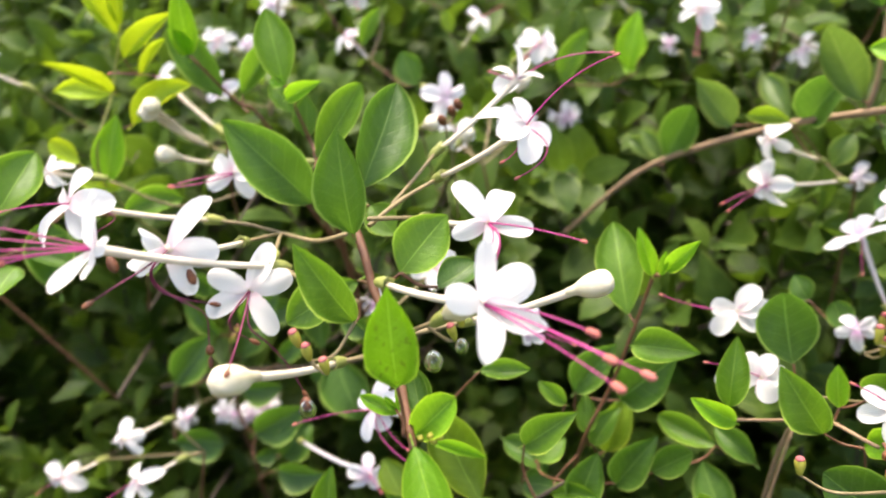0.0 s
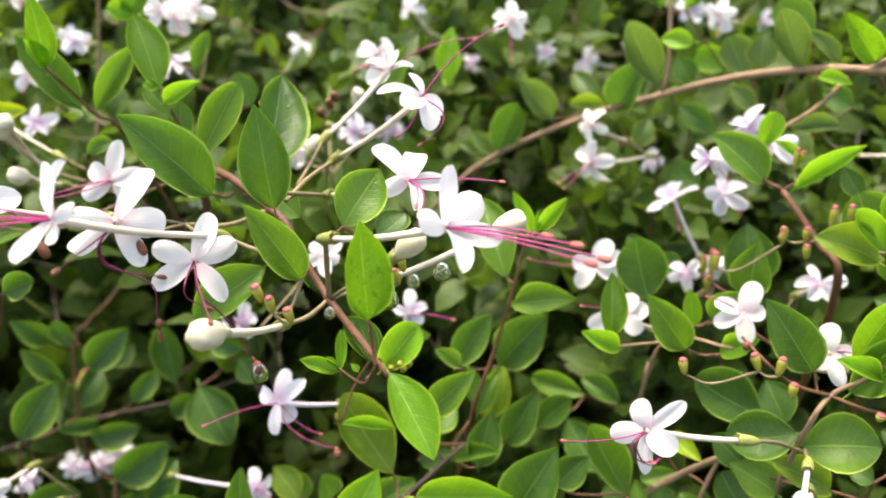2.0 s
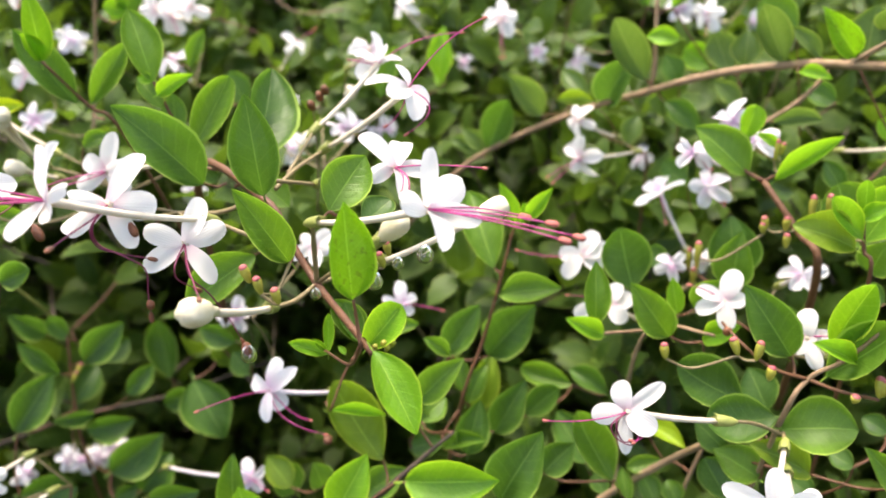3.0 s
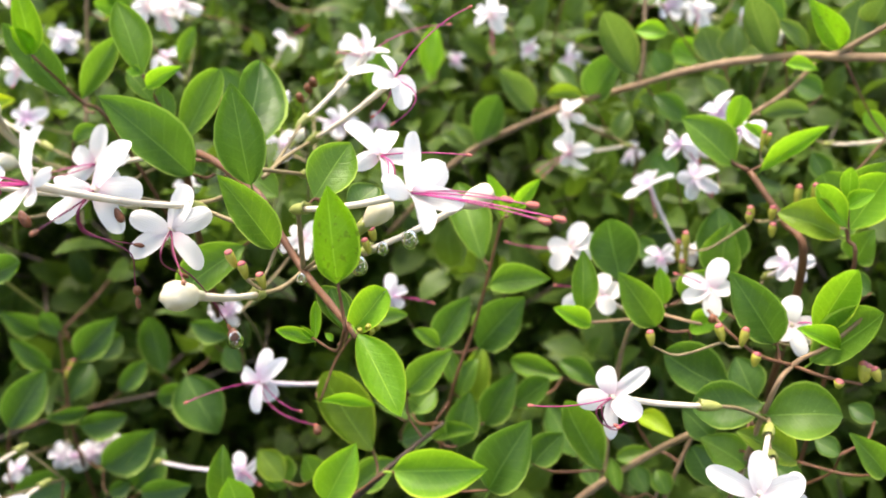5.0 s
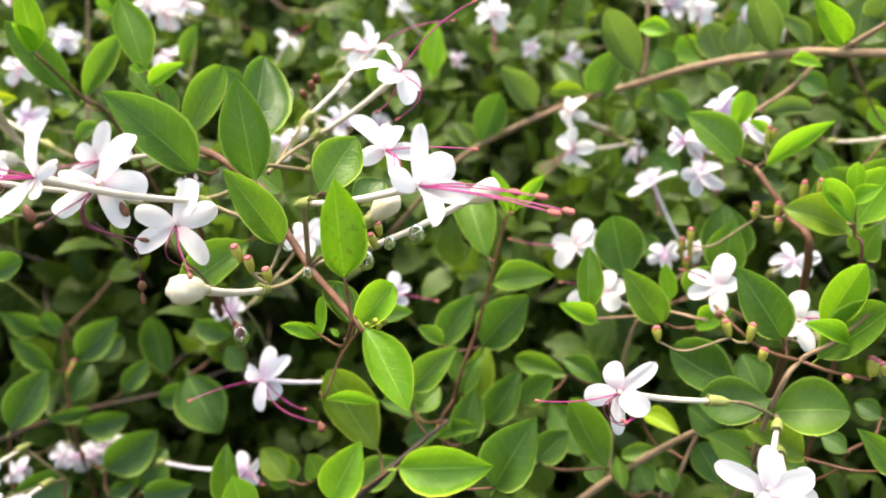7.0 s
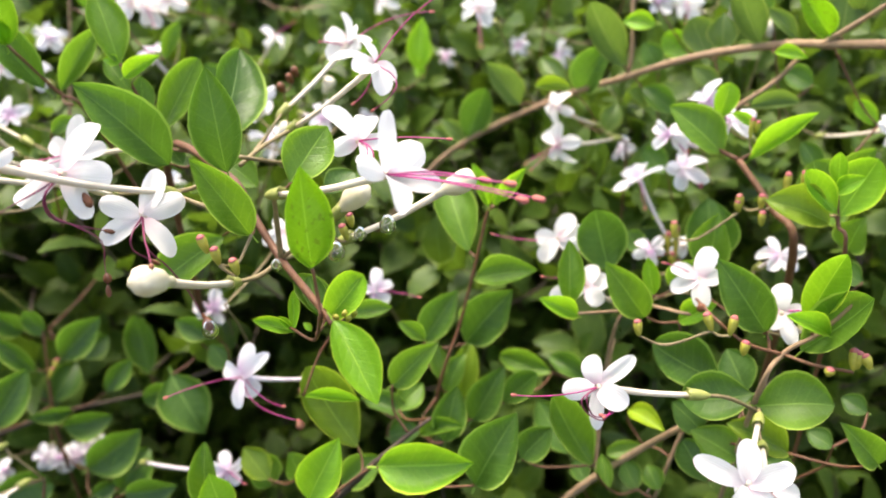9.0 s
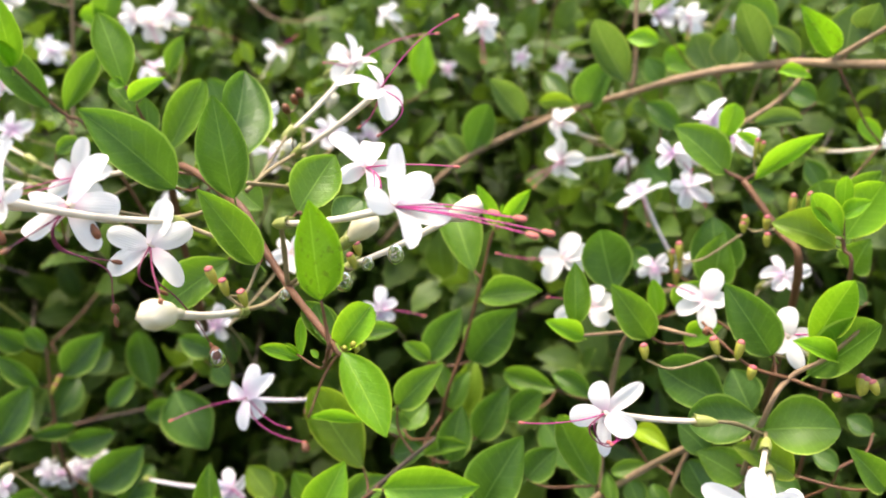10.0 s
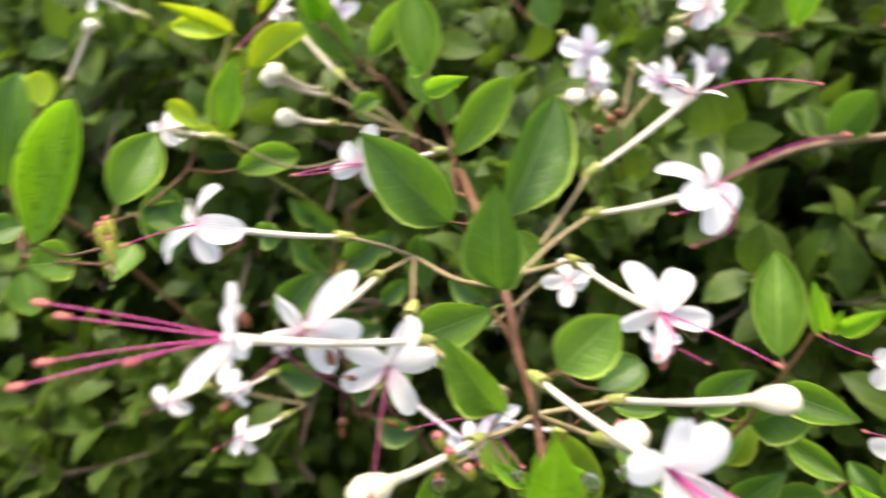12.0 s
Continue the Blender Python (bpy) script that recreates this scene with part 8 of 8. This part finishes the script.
flower(shoot, (0.1999, 0.6619, 0.9054), (0.1817, 0.6538, 0.9022), (-0.72, -0.69, -0.01), 0.0115, 0, 0, [], True)
stalk(shoot, [(0.2269, 0.6303, 0.9222), (0.2247, 0.6072, 0.9431), (0.2189, 0.5808, 0.9611)], 0.00057, 0.00040, "tan", "peduncle")
stalk(shoot, [(0.2258, 0.6188, 0.9327), (0.2191, 0.6210, 0.9029), (0.2088, 0.6165, 0.8910)], 0.00057, 0.00040, "tan", "peduncle")
stalk(shoot, [(0.2088, 0.6165, 0.8910), (0.2087, 0.6462, 0.8826), (0.2024, 0.6601, 0.8843)], 0.00057, 0.00040, "tan", "peduncle")
stalk(shoot, [(0.2024, 0.6601, 0.8843), (0.2038, 0.6639, 0.8961), (0.1999, 0.6619, 0.9054)], 0.00057, 0.00040, "tan", "peduncle")
stalk(shoot, [(0.1999, 0.6619, 0.9054), (0.1937, 0.6602, 0.9191), (0.1838, 0.6524, 0.9335)], 0.00057, 0.00040, "tan", "peduncle")

shoot = rooted("flowering_sprig", (0.2878, 0.7259, 0.8205), "single pale lilac-white flower with a long tube in the hedge", "flowering sprig")
flower(shoot, (0.2688, 0.6884, 0.8725), (0.2520, 0.6840, 0.8736), (-0.74, -0.66, 0.17), 0.0115, 0, 0, [], True)
stalk(shoot, [(0.2878, 0.7259, 0.8205), (0.2802, 0.7084, 0.8474), (0.2688, 0.6884, 0.8725)], 0.00057, 0.00040, "tan", "peduncle")

shoot = rooted("flowering_sprig", (0.0283, 0.7360, 0.7553), "single pale lilac-white flower with a long tube in the hedge", "flowering sprig")
flower(shoot, (0.0227, 0.6946, 0.8266), (0.0126, 0.6882, 0.8386), (-0.41, -0.68, 0.61), 0.0096, 0, 0, [], True)
stalk(shoot, [(0.0283, 0.7360, 0.7553), (0.0274, 0.7166, 0.7912), (0.0227, 0.6946, 0.8266)], 0.00057, 0.00040, "tan", "peduncle")

shoot = rooted("flowering_sprig", (0.1538, 0.5999, 0.7343), "single pale lilac-white flower with a long tube in the hedge", "flowering sprig")
flower(shoot, (0.1502, 0.5588, 0.8009), (0.1398, 0.5537, 0.8086), (-0.52, -0.68, 0.51), 0.0096, 0, 0, [], True)
stalk(shoot, [(0.1538, 0.5999, 0.7343), (0.1546, 0.5807, 0.7680), (0.1502, 0.5588, 0.8009)], 0.00057, 0.00040, "tan", "peduncle")

shoot = rooted("flowering_sprig", (0.0833, 0.6126, 0.8488), "leafy twig with many green leaves and white flowers in the hedge", "flowering sprig")
flower(shoot, (0.0824, 0.6127, 0.9287), (0.0669, 0.6061, 0.9378), (-0.44, -0.83, 0.34), 0.0130, 0, 0, [((0.0701, 0.5937, 0.9286), (0.0000, 0.0000, 0.0000))])
long_bud(shoot, (0.1191, 0.5649, 0.8866), (0.1177, 0.5667, 0.8920), 0.0085, 0.0090)
flower(shoot, (0.0922, 0.6065, 0.9154), (0.0736, 0.5994, 0.9245), (-0.38, -0.88, 0.30), 0.0130, 20, 0, [((0.0716, 0.5871, 0.9167), (0.0000, 0.0000, 0.0000))])
long_bud(shoot, (0.1082, 0.5196, 0.8945), (0.1048, 0.5147, 0.9092), 0.0080, 0.0100)
leaf(shoot, (0.1199, 0.5067, 0.9297), (0.0986, 0.5100, 0.9623), (0.16, -0.97, 0.20), 0.0179, "dark")
leaf(shoot, (0.1394, 0.5217, 0.9260), (0.1655, 0.5087, 0.9493), (-0.64, -0.69, 0.34), 0.0117, "mid")
leaf(shoot, (0.0869, 0.5759, 0.9231), (0.1043, 0.5687, 0.9492), (-0.53, -0.84, 0.12), 0.0138, "young")
leaf(shoot, (0.1671, 0.5116, 0.8906), (0.1504, 0.5208, 0.9002), (-0.23, -0.87, 0.44), 0.0181, "fresh")
leaf(shoot, (0.0829, 0.6028, 0.9441), (0.0708, 0.6069, 0.9547), (0.10, -0.88, 0.46), 0.0141, "mid")
stalk(shoot, [(0.0833, 0.6126, 0.8488), (0.0833, 0.5955, 0.8861), (0.0869, 0.5759, 0.9231)], 0.00063, 0.00044, "red", "twig")
stalk(shoot, [(0.0869, 0.5759, 0.9231), (0.0935, 0.5977, 0.9147), (0.0922, 0.6065, 0.9154)], 0.00057, 0.00040, "tan", "peduncle")
stalk(shoot, [(0.0922, 0.6065, 0.9154), (0.0885, 0.6123, 0.9210), (0.0824, 0.6127, 0.9287)], 0.00057, 0.00040, "tan", "peduncle")
stalk(shoot, [(0.0824, 0.6127, 0.9287), (0.0847, 0.6073, 0.9350), (0.0829, 0.6028, 0.9441)], 0.00063, 0.00044, "red", "twig")
stalk(shoot, [(0.0833, 0.5955, 0.8861), (0.1058, 0.5790, 0.8796), (0.1191, 0.5649, 0.8866)], 0.00057, 0.00040, "tan", "peduncle")
stalk(shoot, [(0.1191, 0.5649, 0.8866), (0.1135, 0.5421, 0.8845), (0.1082, 0.5196, 0.8945)], 0.00057, 0.00040, "tan", "peduncle")
stalk(shoot, [(0.1082, 0.5196, 0.8945), (0.1174, 0.5141, 0.9097), (0.1199, 0.5067, 0.9297)], 0.00063, 0.00044, "red", "twig")
stalk(shoot, [(0.1199, 0.5067, 0.9297), (0.1290, 0.5187, 0.9235), (0.1394, 0.5217, 0.9260)], 0.00063, 0.00044, "red", "twig")
stalk(shoot, [(0.1394, 0.5217, 0.9260), (0.1591, 0.5170, 0.8999), (0.1671, 0.5116, 0.8906)], 0.00063, 0.00044, "red", "twig")

shoot = rooted("flowering_sprig", (-0.1369, 0.5393, 0.7391), "single pale lilac-white flower with a long tube in the hedge", "flowering sprig")
flower(shoot, (-0.1605, 0.4900, 0.8069), (-0.1678, 0.4802, 0.8158), (-0.19, -0.80, 0.57), 0.0096, 0, 0, [], True)
stalk(shoot, [(-0.1369, 0.5393, 0.7391), (-0.1491, 0.5163, 0.7734), (-0.1605, 0.4900, 0.8069)], 0.00057, 0.00040, "tan", "peduncle")

shoot = rooted("flowering_sprig", (0.2390, 0.4664, 0.8527), "leafy twig with one green leaf and white flowers in the hedge", "flowering sprig")
flower(shoot, (0.2390, 0.4664, 0.8527), (0.2642, 0.4350, 0.8695), (0.18, -0.89, 0.43), 0.0110, 0, 0, [])
leaf(shoot, (0.1933, 0.4568, 0.9268), (0.1747, 0.4702, 0.9430), (-0.18, -0.85, 0.50), 0.0218, "mid")
stalk(shoot, [(0.2159, 0.4724, 0.8595), (0.2050, 0.4651, 0.8936), (0.1933, 0.4568, 0.9268)], 0.00063, 0.00044, "red", "twig")
stalk(shoot, [(0.2105, 0.4688, 0.8765), (0.2253, 0.4727, 0.8582), (0.2390, 0.4664, 0.8527)], 0.00057, 0.00040, "tan", "peduncle")

shoot = rooted("budding_sprig", (-0.1185, 0.4710, 0.7866), "single closed cream bud on a thin stalk in the hedge", "budding sprig")
long_bud(shoot, (-0.0894, 0.4531, 0.8584), (-0.0826, 0.4580, 0.8672), 0.0085, 0.0090)
stalk(shoot, [(-0.1185, 0.4710, 0.7866), (-0.1032, 0.4626, 0.8228), (-0.0894, 0.4531, 0.8584)], 0.00057, 0.00040, "tan", "peduncle")

shoot = rooted("budding_sprig", (0.2195, 0.5552, 0.8249), "single closed cream bud on a thin stalk in the hedge", "budding sprig")
long_bud(shoot, (0.2229, 0.5366, 0.9004), (0.2208, 0.5388, 0.9054), 0.0085, 0.0090)
stalk(shoot, [(0.2195, 0.5552, 0.8249), (0.2230, 0.5465, 0.8628), (0.2229, 0.5366, 0.9004)], 0.00057, 0.00040, "tan", "peduncle")

shoot = rooted("leafy_shoot", (-0.0652, 0.6028, 0.7664), "thin twig with several oval green leaves in the hedge", "leafy shoot")
leaf(shoot, (-0.0077, 0.5699, 0.8625), (-0.0048, 0.5805, 0.8983), (-0.14, -0.95, 0.29), 0.0177, "young")
leaf(shoot, (-0.0522, 0.5822, 0.8433), (-0.0391, 0.5949, 0.8800), (-0.14, -0.92, 0.37), 0.0176, "mid")
leaf(shoot, (-0.0022, 0.5923, 0.8814), (-0.0093, 0.5862, 0.8642), (-0.12, -0.92, 0.38), 0.0167, "young")
leaf(shoot, (-0.0038, 0.5825, 0.8547), (-0.0121, 0.5847, 0.8604), (0.11, -0.86, 0.50), 0.0087, "young")
stalk(shoot, [(-0.0652, 0.6028, 0.7664), (-0.0587, 0.5932, 0.8049), (-0.0522, 0.5822, 0.8433)], 0.00063, 0.00044, "red", "twig")
stalk(shoot, [(-0.0522, 0.5822, 0.8433), (-0.0199, 0.5848, 0.8447), (-0.0038, 0.5825, 0.8547)], 0.00063, 0.00044, "red", "twig")
stalk(shoot, [(-0.0038, 0.5825, 0.8547), (-0.0063, 0.5753, 0.8562), (-0.0077, 0.5699, 0.8625)], 0.00063, 0.00044, "red", "twig")
stalk(shoot, [(-0.0038, 0.5825, 0.8547), (-0.0014, 0.5915, 0.8724), (-0.0022, 0.5923, 0.8814)], 0.00063, 0.00044, "red", "twig")

shoot = rooted("flowering_sprig", (0.0609, 0.7193, 0.8576), "single white flower with a long tube in the hedge", "flowering sprig")
flower(shoot, (0.0420, 0.6770, 0.9224), (0.0256, 0.6682, 0.9330), (-0.38, -0.86, 0.34), 0.0130, 10, 0, [])
stalk(shoot, [(0.0609, 0.7193, 0.8576), (0.0526, 0.6996, 0.8905), (0.0420, 0.6770, 0.9224)], 0.00057, 0.00040, "tan", "peduncle")

shoot = rooted("flowering_sprig", (0.1010, 0.7192, 0.8605), "single pale lilac-white flower with a long tube in the hedge", "flowering sprig")
flower(shoot, (0.1069, 0.6696, 0.9268), (0.1167, 0.6575, 0.9369), (0.20, -0.90, 0.39), 0.0115, 0, 0, [], True)
stalk(shoot, [(0.1010, 0.7192, 0.8605), (0.1024, 0.6960, 0.8941), (0.1069, 0.6696, 0.9268)], 0.00057, 0.00040, "tan", "peduncle")

shoot = rooted("flowering_sprig", (-0.0957, 0.7308, 0.8717), "single pale lilac-white flower with a long tube in the hedge", "flowering sprig")
flower(shoot, (-0.1372, 0.7250, 0.9049), (-0.1560, 0.7087, 0.9049), (-0.43, -0.90, 0.09), 0.0115, 0, 0, [], True)
stalk(shoot, [(-0.1827, 0.7358, 0.9116), (-0.1395, 0.7245, 0.8731), (-0.0957, 0.7308, 0.8717)], 0.00091, 0.00070, "bark", "upright_twig")
stalk(shoot, [(-0.1557, 0.7287, 0.8876), (-0.1417, 0.7307, 0.8962), (-0.1372, 0.7250, 0.9049)], 0.00057, 0.00040, "tan", "peduncle")

shoot = rooted("flowering_sprig", (-0.0355, 0.8547, 0.8062), "single pale lilac-white flower with a long tube in the hedge", "flowering sprig")
flower(shoot, (-0.0660, 0.8093, 0.8742), (-0.0784, 0.7989, 0.8863), (-0.37, -0.79, 0.50), 0.0115, 0, 0, [], True)
stalk(shoot, [(-0.0355, 0.8547, 0.8062), (-0.0513, 0.8335, 0.8406), (-0.0660, 0.8093, 0.8742)], 0.00057, 0.00040, "tan", "peduncle")

shoot = rooted("flowering_sprig", (0.3405, 0.6873, 0.8778), "single pale lilac-white flower with a long tube in the hedge", "flowering sprig")
flower(shoot, (0.3015, 0.6468, 0.9232), (0.2850, 0.6405, 0.9204), (-0.78, -0.62, -0.02), 0.0106, 0, 0, [], True)
stalk(shoot, [(0.3405, 0.6873, 0.8778), (0.3208, 0.6684, 0.9016), (0.3015, 0.6468, 0.9232)], 0.00057, 0.00040, "tan", "peduncle")

drop((-0.0654, 0.2083, 0.8935), 0.0060)
drop((-0.0089, 0.2147, 0.9269), 0.0058)
drop((-0.0172, 0.2130, 0.9247), 0.0042)
drop((-0.0243, 0.2097, 0.9205), 0.006)
drop((-0.0417, 0.2059, 0.9182), 0.0036)
# ---- the body of the hedge behind and below the sprigs ----
def hedge_top(x, y):
    """Height under which the dense foliage of the hedge lies: a hollow in front, a lip of foliage behind it."""
    ys = [-0.2, 0.12, 0.22, 0.30, 0.42, 0.47, 0.55, 0.70, 0.95, 1.4, 2.4]
    hollow = np.interp(y, ys, [0.70, 0.71, 0.66, 0.60, 0.60, 0.80, 0.842, 0.872, 0.92, 0.98, 1.02])
    plain = np.interp(y, ys, [0.70, 0.73, 0.75, 0.77, 0.79, 0.80, 0.835, 0.872, 0.92, 0.98, 1.02])
    side = min(1.0, max(0.0, (abs(x) - 0.45) / 0.2))
    deep = 0.20 * max(0.0, 1.0 - abs(x + 0.12) / 0.26) if 0.2 < y < 0.45 else 0.0
    return float(hollow + (plain - hollow) * side - deep)


def in_hollow(p):
    """The open, shaded space under the lip."""
    return abs(p.x) < 0.55 and 0.38 < p.y < 0.86 and 0.42 < p.z < 0.765 + 0.03 * noise.noise(p * 9.0)


def fill_leaf(V, F, U, base, axis, normal, length, width, detail):
    y = axis.normalized()
    z = (normal - y * normal.dot(y)).normalized()
    x = y.cross(z)
    n = len(V)
    rows = ((0.0, 0.02, 0.0), (0.22, 0.40, 0.04), (0.5, 0.5, 0.06), (0.78, 0.34, 0.03), (1.0, 0.0, -0.03)) if detail else ((0.0, 0.03, 0.0), (0.45, 0.5, 0.05), (1.0, 0.0, -0.03))
    fold = FR.uniform(0.1, 0.4)
    c = 3
    for v, w, h in rows:
        for u in (-1, 0, 1):
            V.append(base + x * (u * w * width) + y * (v * length) + z * (h * length * 1.3 + fold * abs(u) * w * width))
            U.append((0.5 + 0.5 * u, v))
    for k in range(len(rows) - 1):
        for a in range(2):
            F.append((n + k * c + a, n + k * c + a + 1, n + (k + 1) * c + a + 1, n + (k + 1) * c + a))


FR = random.Random(5)


def fill_twigs(count, x0, x1, y0, y1, detail, depth, low, bottom=False):
    V, F, U, lines = [], [], [], []
    for _ in range(count):
        x, y = FR.uniform(x0, x1), FR.uniform(y0, y1)
        top = hedge_top(x, y) - depth * FR.random() ** 1.6
        if not detail and not bottom and abs(x) < 0.75 and y < 1.25:
            top -= 0.07
        if bottom:
            top = FR.uniform(low, depth)
        if top < low:
            continue
        p = Vector((x, y, top))
        if in_hollow(p) and FR.random() < (0.83 if x < -0.02 else 0.72 if x < 0.05 else 0.52):
            continue
        under = hedge_top(x, y) - top
        if 0.07 < under < 0.16 and noise.noise(p * 10.0) + 0.35 * noise.noise(p * 24.0) < -0.08:
            continue
        if under <= 0.07 and noise.noise(p * 10.0) + 0.35 * noise.noise(p * 24.0) < -0.12:
            continue
        way = Vector((FR.uniform(-0.6, 0.6), FR.uniform(-0.9, 0.35), FR.uniform(0.25, 1.0))).normalized()
        length = FR.uniform(0.05, 0.11)
        start = p - way * length
        bend = Vector((FR.uniform(-0.02, 0.02), FR.uniform(-0.02, 0.02), 0.0))
        pairs = FR.randint(3, 5)
        line = [start + way * (length * k / 4) + bend * math.sin(math.pi * k / 4) for k in range(5)]
        lines.append(line)
        turn = FR.uniform(0, 6.28)
        side = way.orthogonal().normalized()
        other = way.cross(side)
        size = FR.uniform(0.030, 0.048) * (1.0 if detail else 1.2)
        for k in range(pairs):
            at = line[0].lerp(line[-1], (k + 0.7) / (pairs - 0.3)) + bend * math.sin(math.pi * (k + 0.7) / pairs)
            w = turn + k * 1.57
            for s in (0, math.pi):
                d = side * math.cos(w + s) + other * math.sin(w + s)
                axis = d * FR.uniform(0.7, 1.1) + way * FR.uniform(0.3, 0.9) + Vector((0, -0.12, 0.1))
                L = size * FR.uniform(0.65, 1.15) * (1.0 if k < pairs - 1 else 0.75)
                fill_leaf(V, F, U, at, axis, way + Vector((FR.uniform(-.4, .4), FR.uniform(-.6, .2), FR.uniform(0, .5))), L, L * FR.uniform(0.48, 0.62), detail)
    return V, F, U, lines


def stuff_twigs(name, lines, r, label):
    V, F = [], []
    for line in lines:
        n = len(V)
        for k, p in enumerate(line):
            q = r * (1.0 - 0.6 * k / (len(line) - 1))
            for a in range(4):
                V.append(p + Vector((math.cos(a * 1.571), math.sin(a * 1.571), 0.15 * math.cos(a * 1.571))) * q)
        for k in range(len(line) - 1):
            for a in range(4):
                F.append((n + k * 4 + a, n + k * 4 + (a + 1) % 4, n + (k + 1) * 4 + (a + 1) % 4, n + (k + 1) * 4 + a))
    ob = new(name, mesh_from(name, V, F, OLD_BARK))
    return tagged(ob, label, "twigs", kind="stuff")


V, F, U, lines = fill_twigs(7000, -0.75, 0.8, -0.15, 1.3, True, 0.40, 0.2)
near_foliage = new("hedge_foliage", mesh_from("hedge_foliage", V, F, FILL_LEAF, U))
tagged(near_foliage, "dense glossy green leaves of a clipped flowering hedge", "foliage", kind="stuff")
stuff_twigs("hedge_twigs", lines, 0.0016, "thin dark brown twigs inside the hedge")
V, F, U, lines = fill_twigs(13000, -2.6, 2.7, -0.15, 2.2, False, 0.75, 0.05)
far_foliage = new("far_foliage", mesh_from("far_foliage", V, F, FILL_LEAF, U))
tagged(far_foliage, "dense green leaves of the hedge further back", "foliage", kind="stuff")
stuff_twigs("far_twigs", lines, 0.002, "thin brown twigs in the depth of the hedge")

V, F, U, lines = fill_twigs(5000, -1.1, 1.2, 0.25, 1.6, False, 0.48, 0.05, True)
low_foliage = new("low_foliage", mesh_from("low_foliage", V, F, FILL_LEAF, U))
tagged(low_foliage, "shaded dark green leaves low in the hedge", "foliage", kind="stuff")
stuff_twigs("low_twigs", lines, 0.002, "thin dark twigs low in the hedge")

trunk_lines = []
for _ in range(150):
    x, y = FR.uniform(-1.8, 1.9), FR.uniform(0.30, 1.95)
    if abs(x) < 0.75:
        y = 0.9 + 0.6 * y
    a = Vector((x, y, -0.02))
    top = hedge_top(x, y) - FR.uniform(0.03, 0.12)
    b = Vector((x + FR.uniform(-0.25, 0.25), y + FR.uniform(-0.2, 0.15), top))
    trunk_lines.append([a.lerp(b, k / 6) + Vector((FR.uniform(-.02, .02), FR.uniform(-.02, .02), 0)) * (1 if 0 < k < 6 else 0) for k in range(7)])
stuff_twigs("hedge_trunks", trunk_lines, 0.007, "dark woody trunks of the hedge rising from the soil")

# long bare twigs arching through the top of the hedge further back
long_lines = []
for _ in range(130):
    x, y = FR.uniform(-0.9, 1.0), FR.uniform(0.8, 1.5)
    z = hedge_top(x, y) + FR.uniform(-0.05, 0.03)
    d = Vector((FR.uniform(-1, 1), FR.uniform(-0.5, 0.5), FR.uniform(-0.1, 0.5))).normalized() * FR.uniform(0.1, 0.25)
    long_lines.append([Vector((x, y, z)) + d * (k / 5 - 0.5) + Vector((0, 0, 0.03 * math.sin(math.pi * k / 5))) for k in range(6)])
top_twigs = stuff_twigs("arching_twigs", long_lines, 0.0018, "long thin brown twigs arching through the top of the hedge")
top_twigs.data.materials[0] = BARK
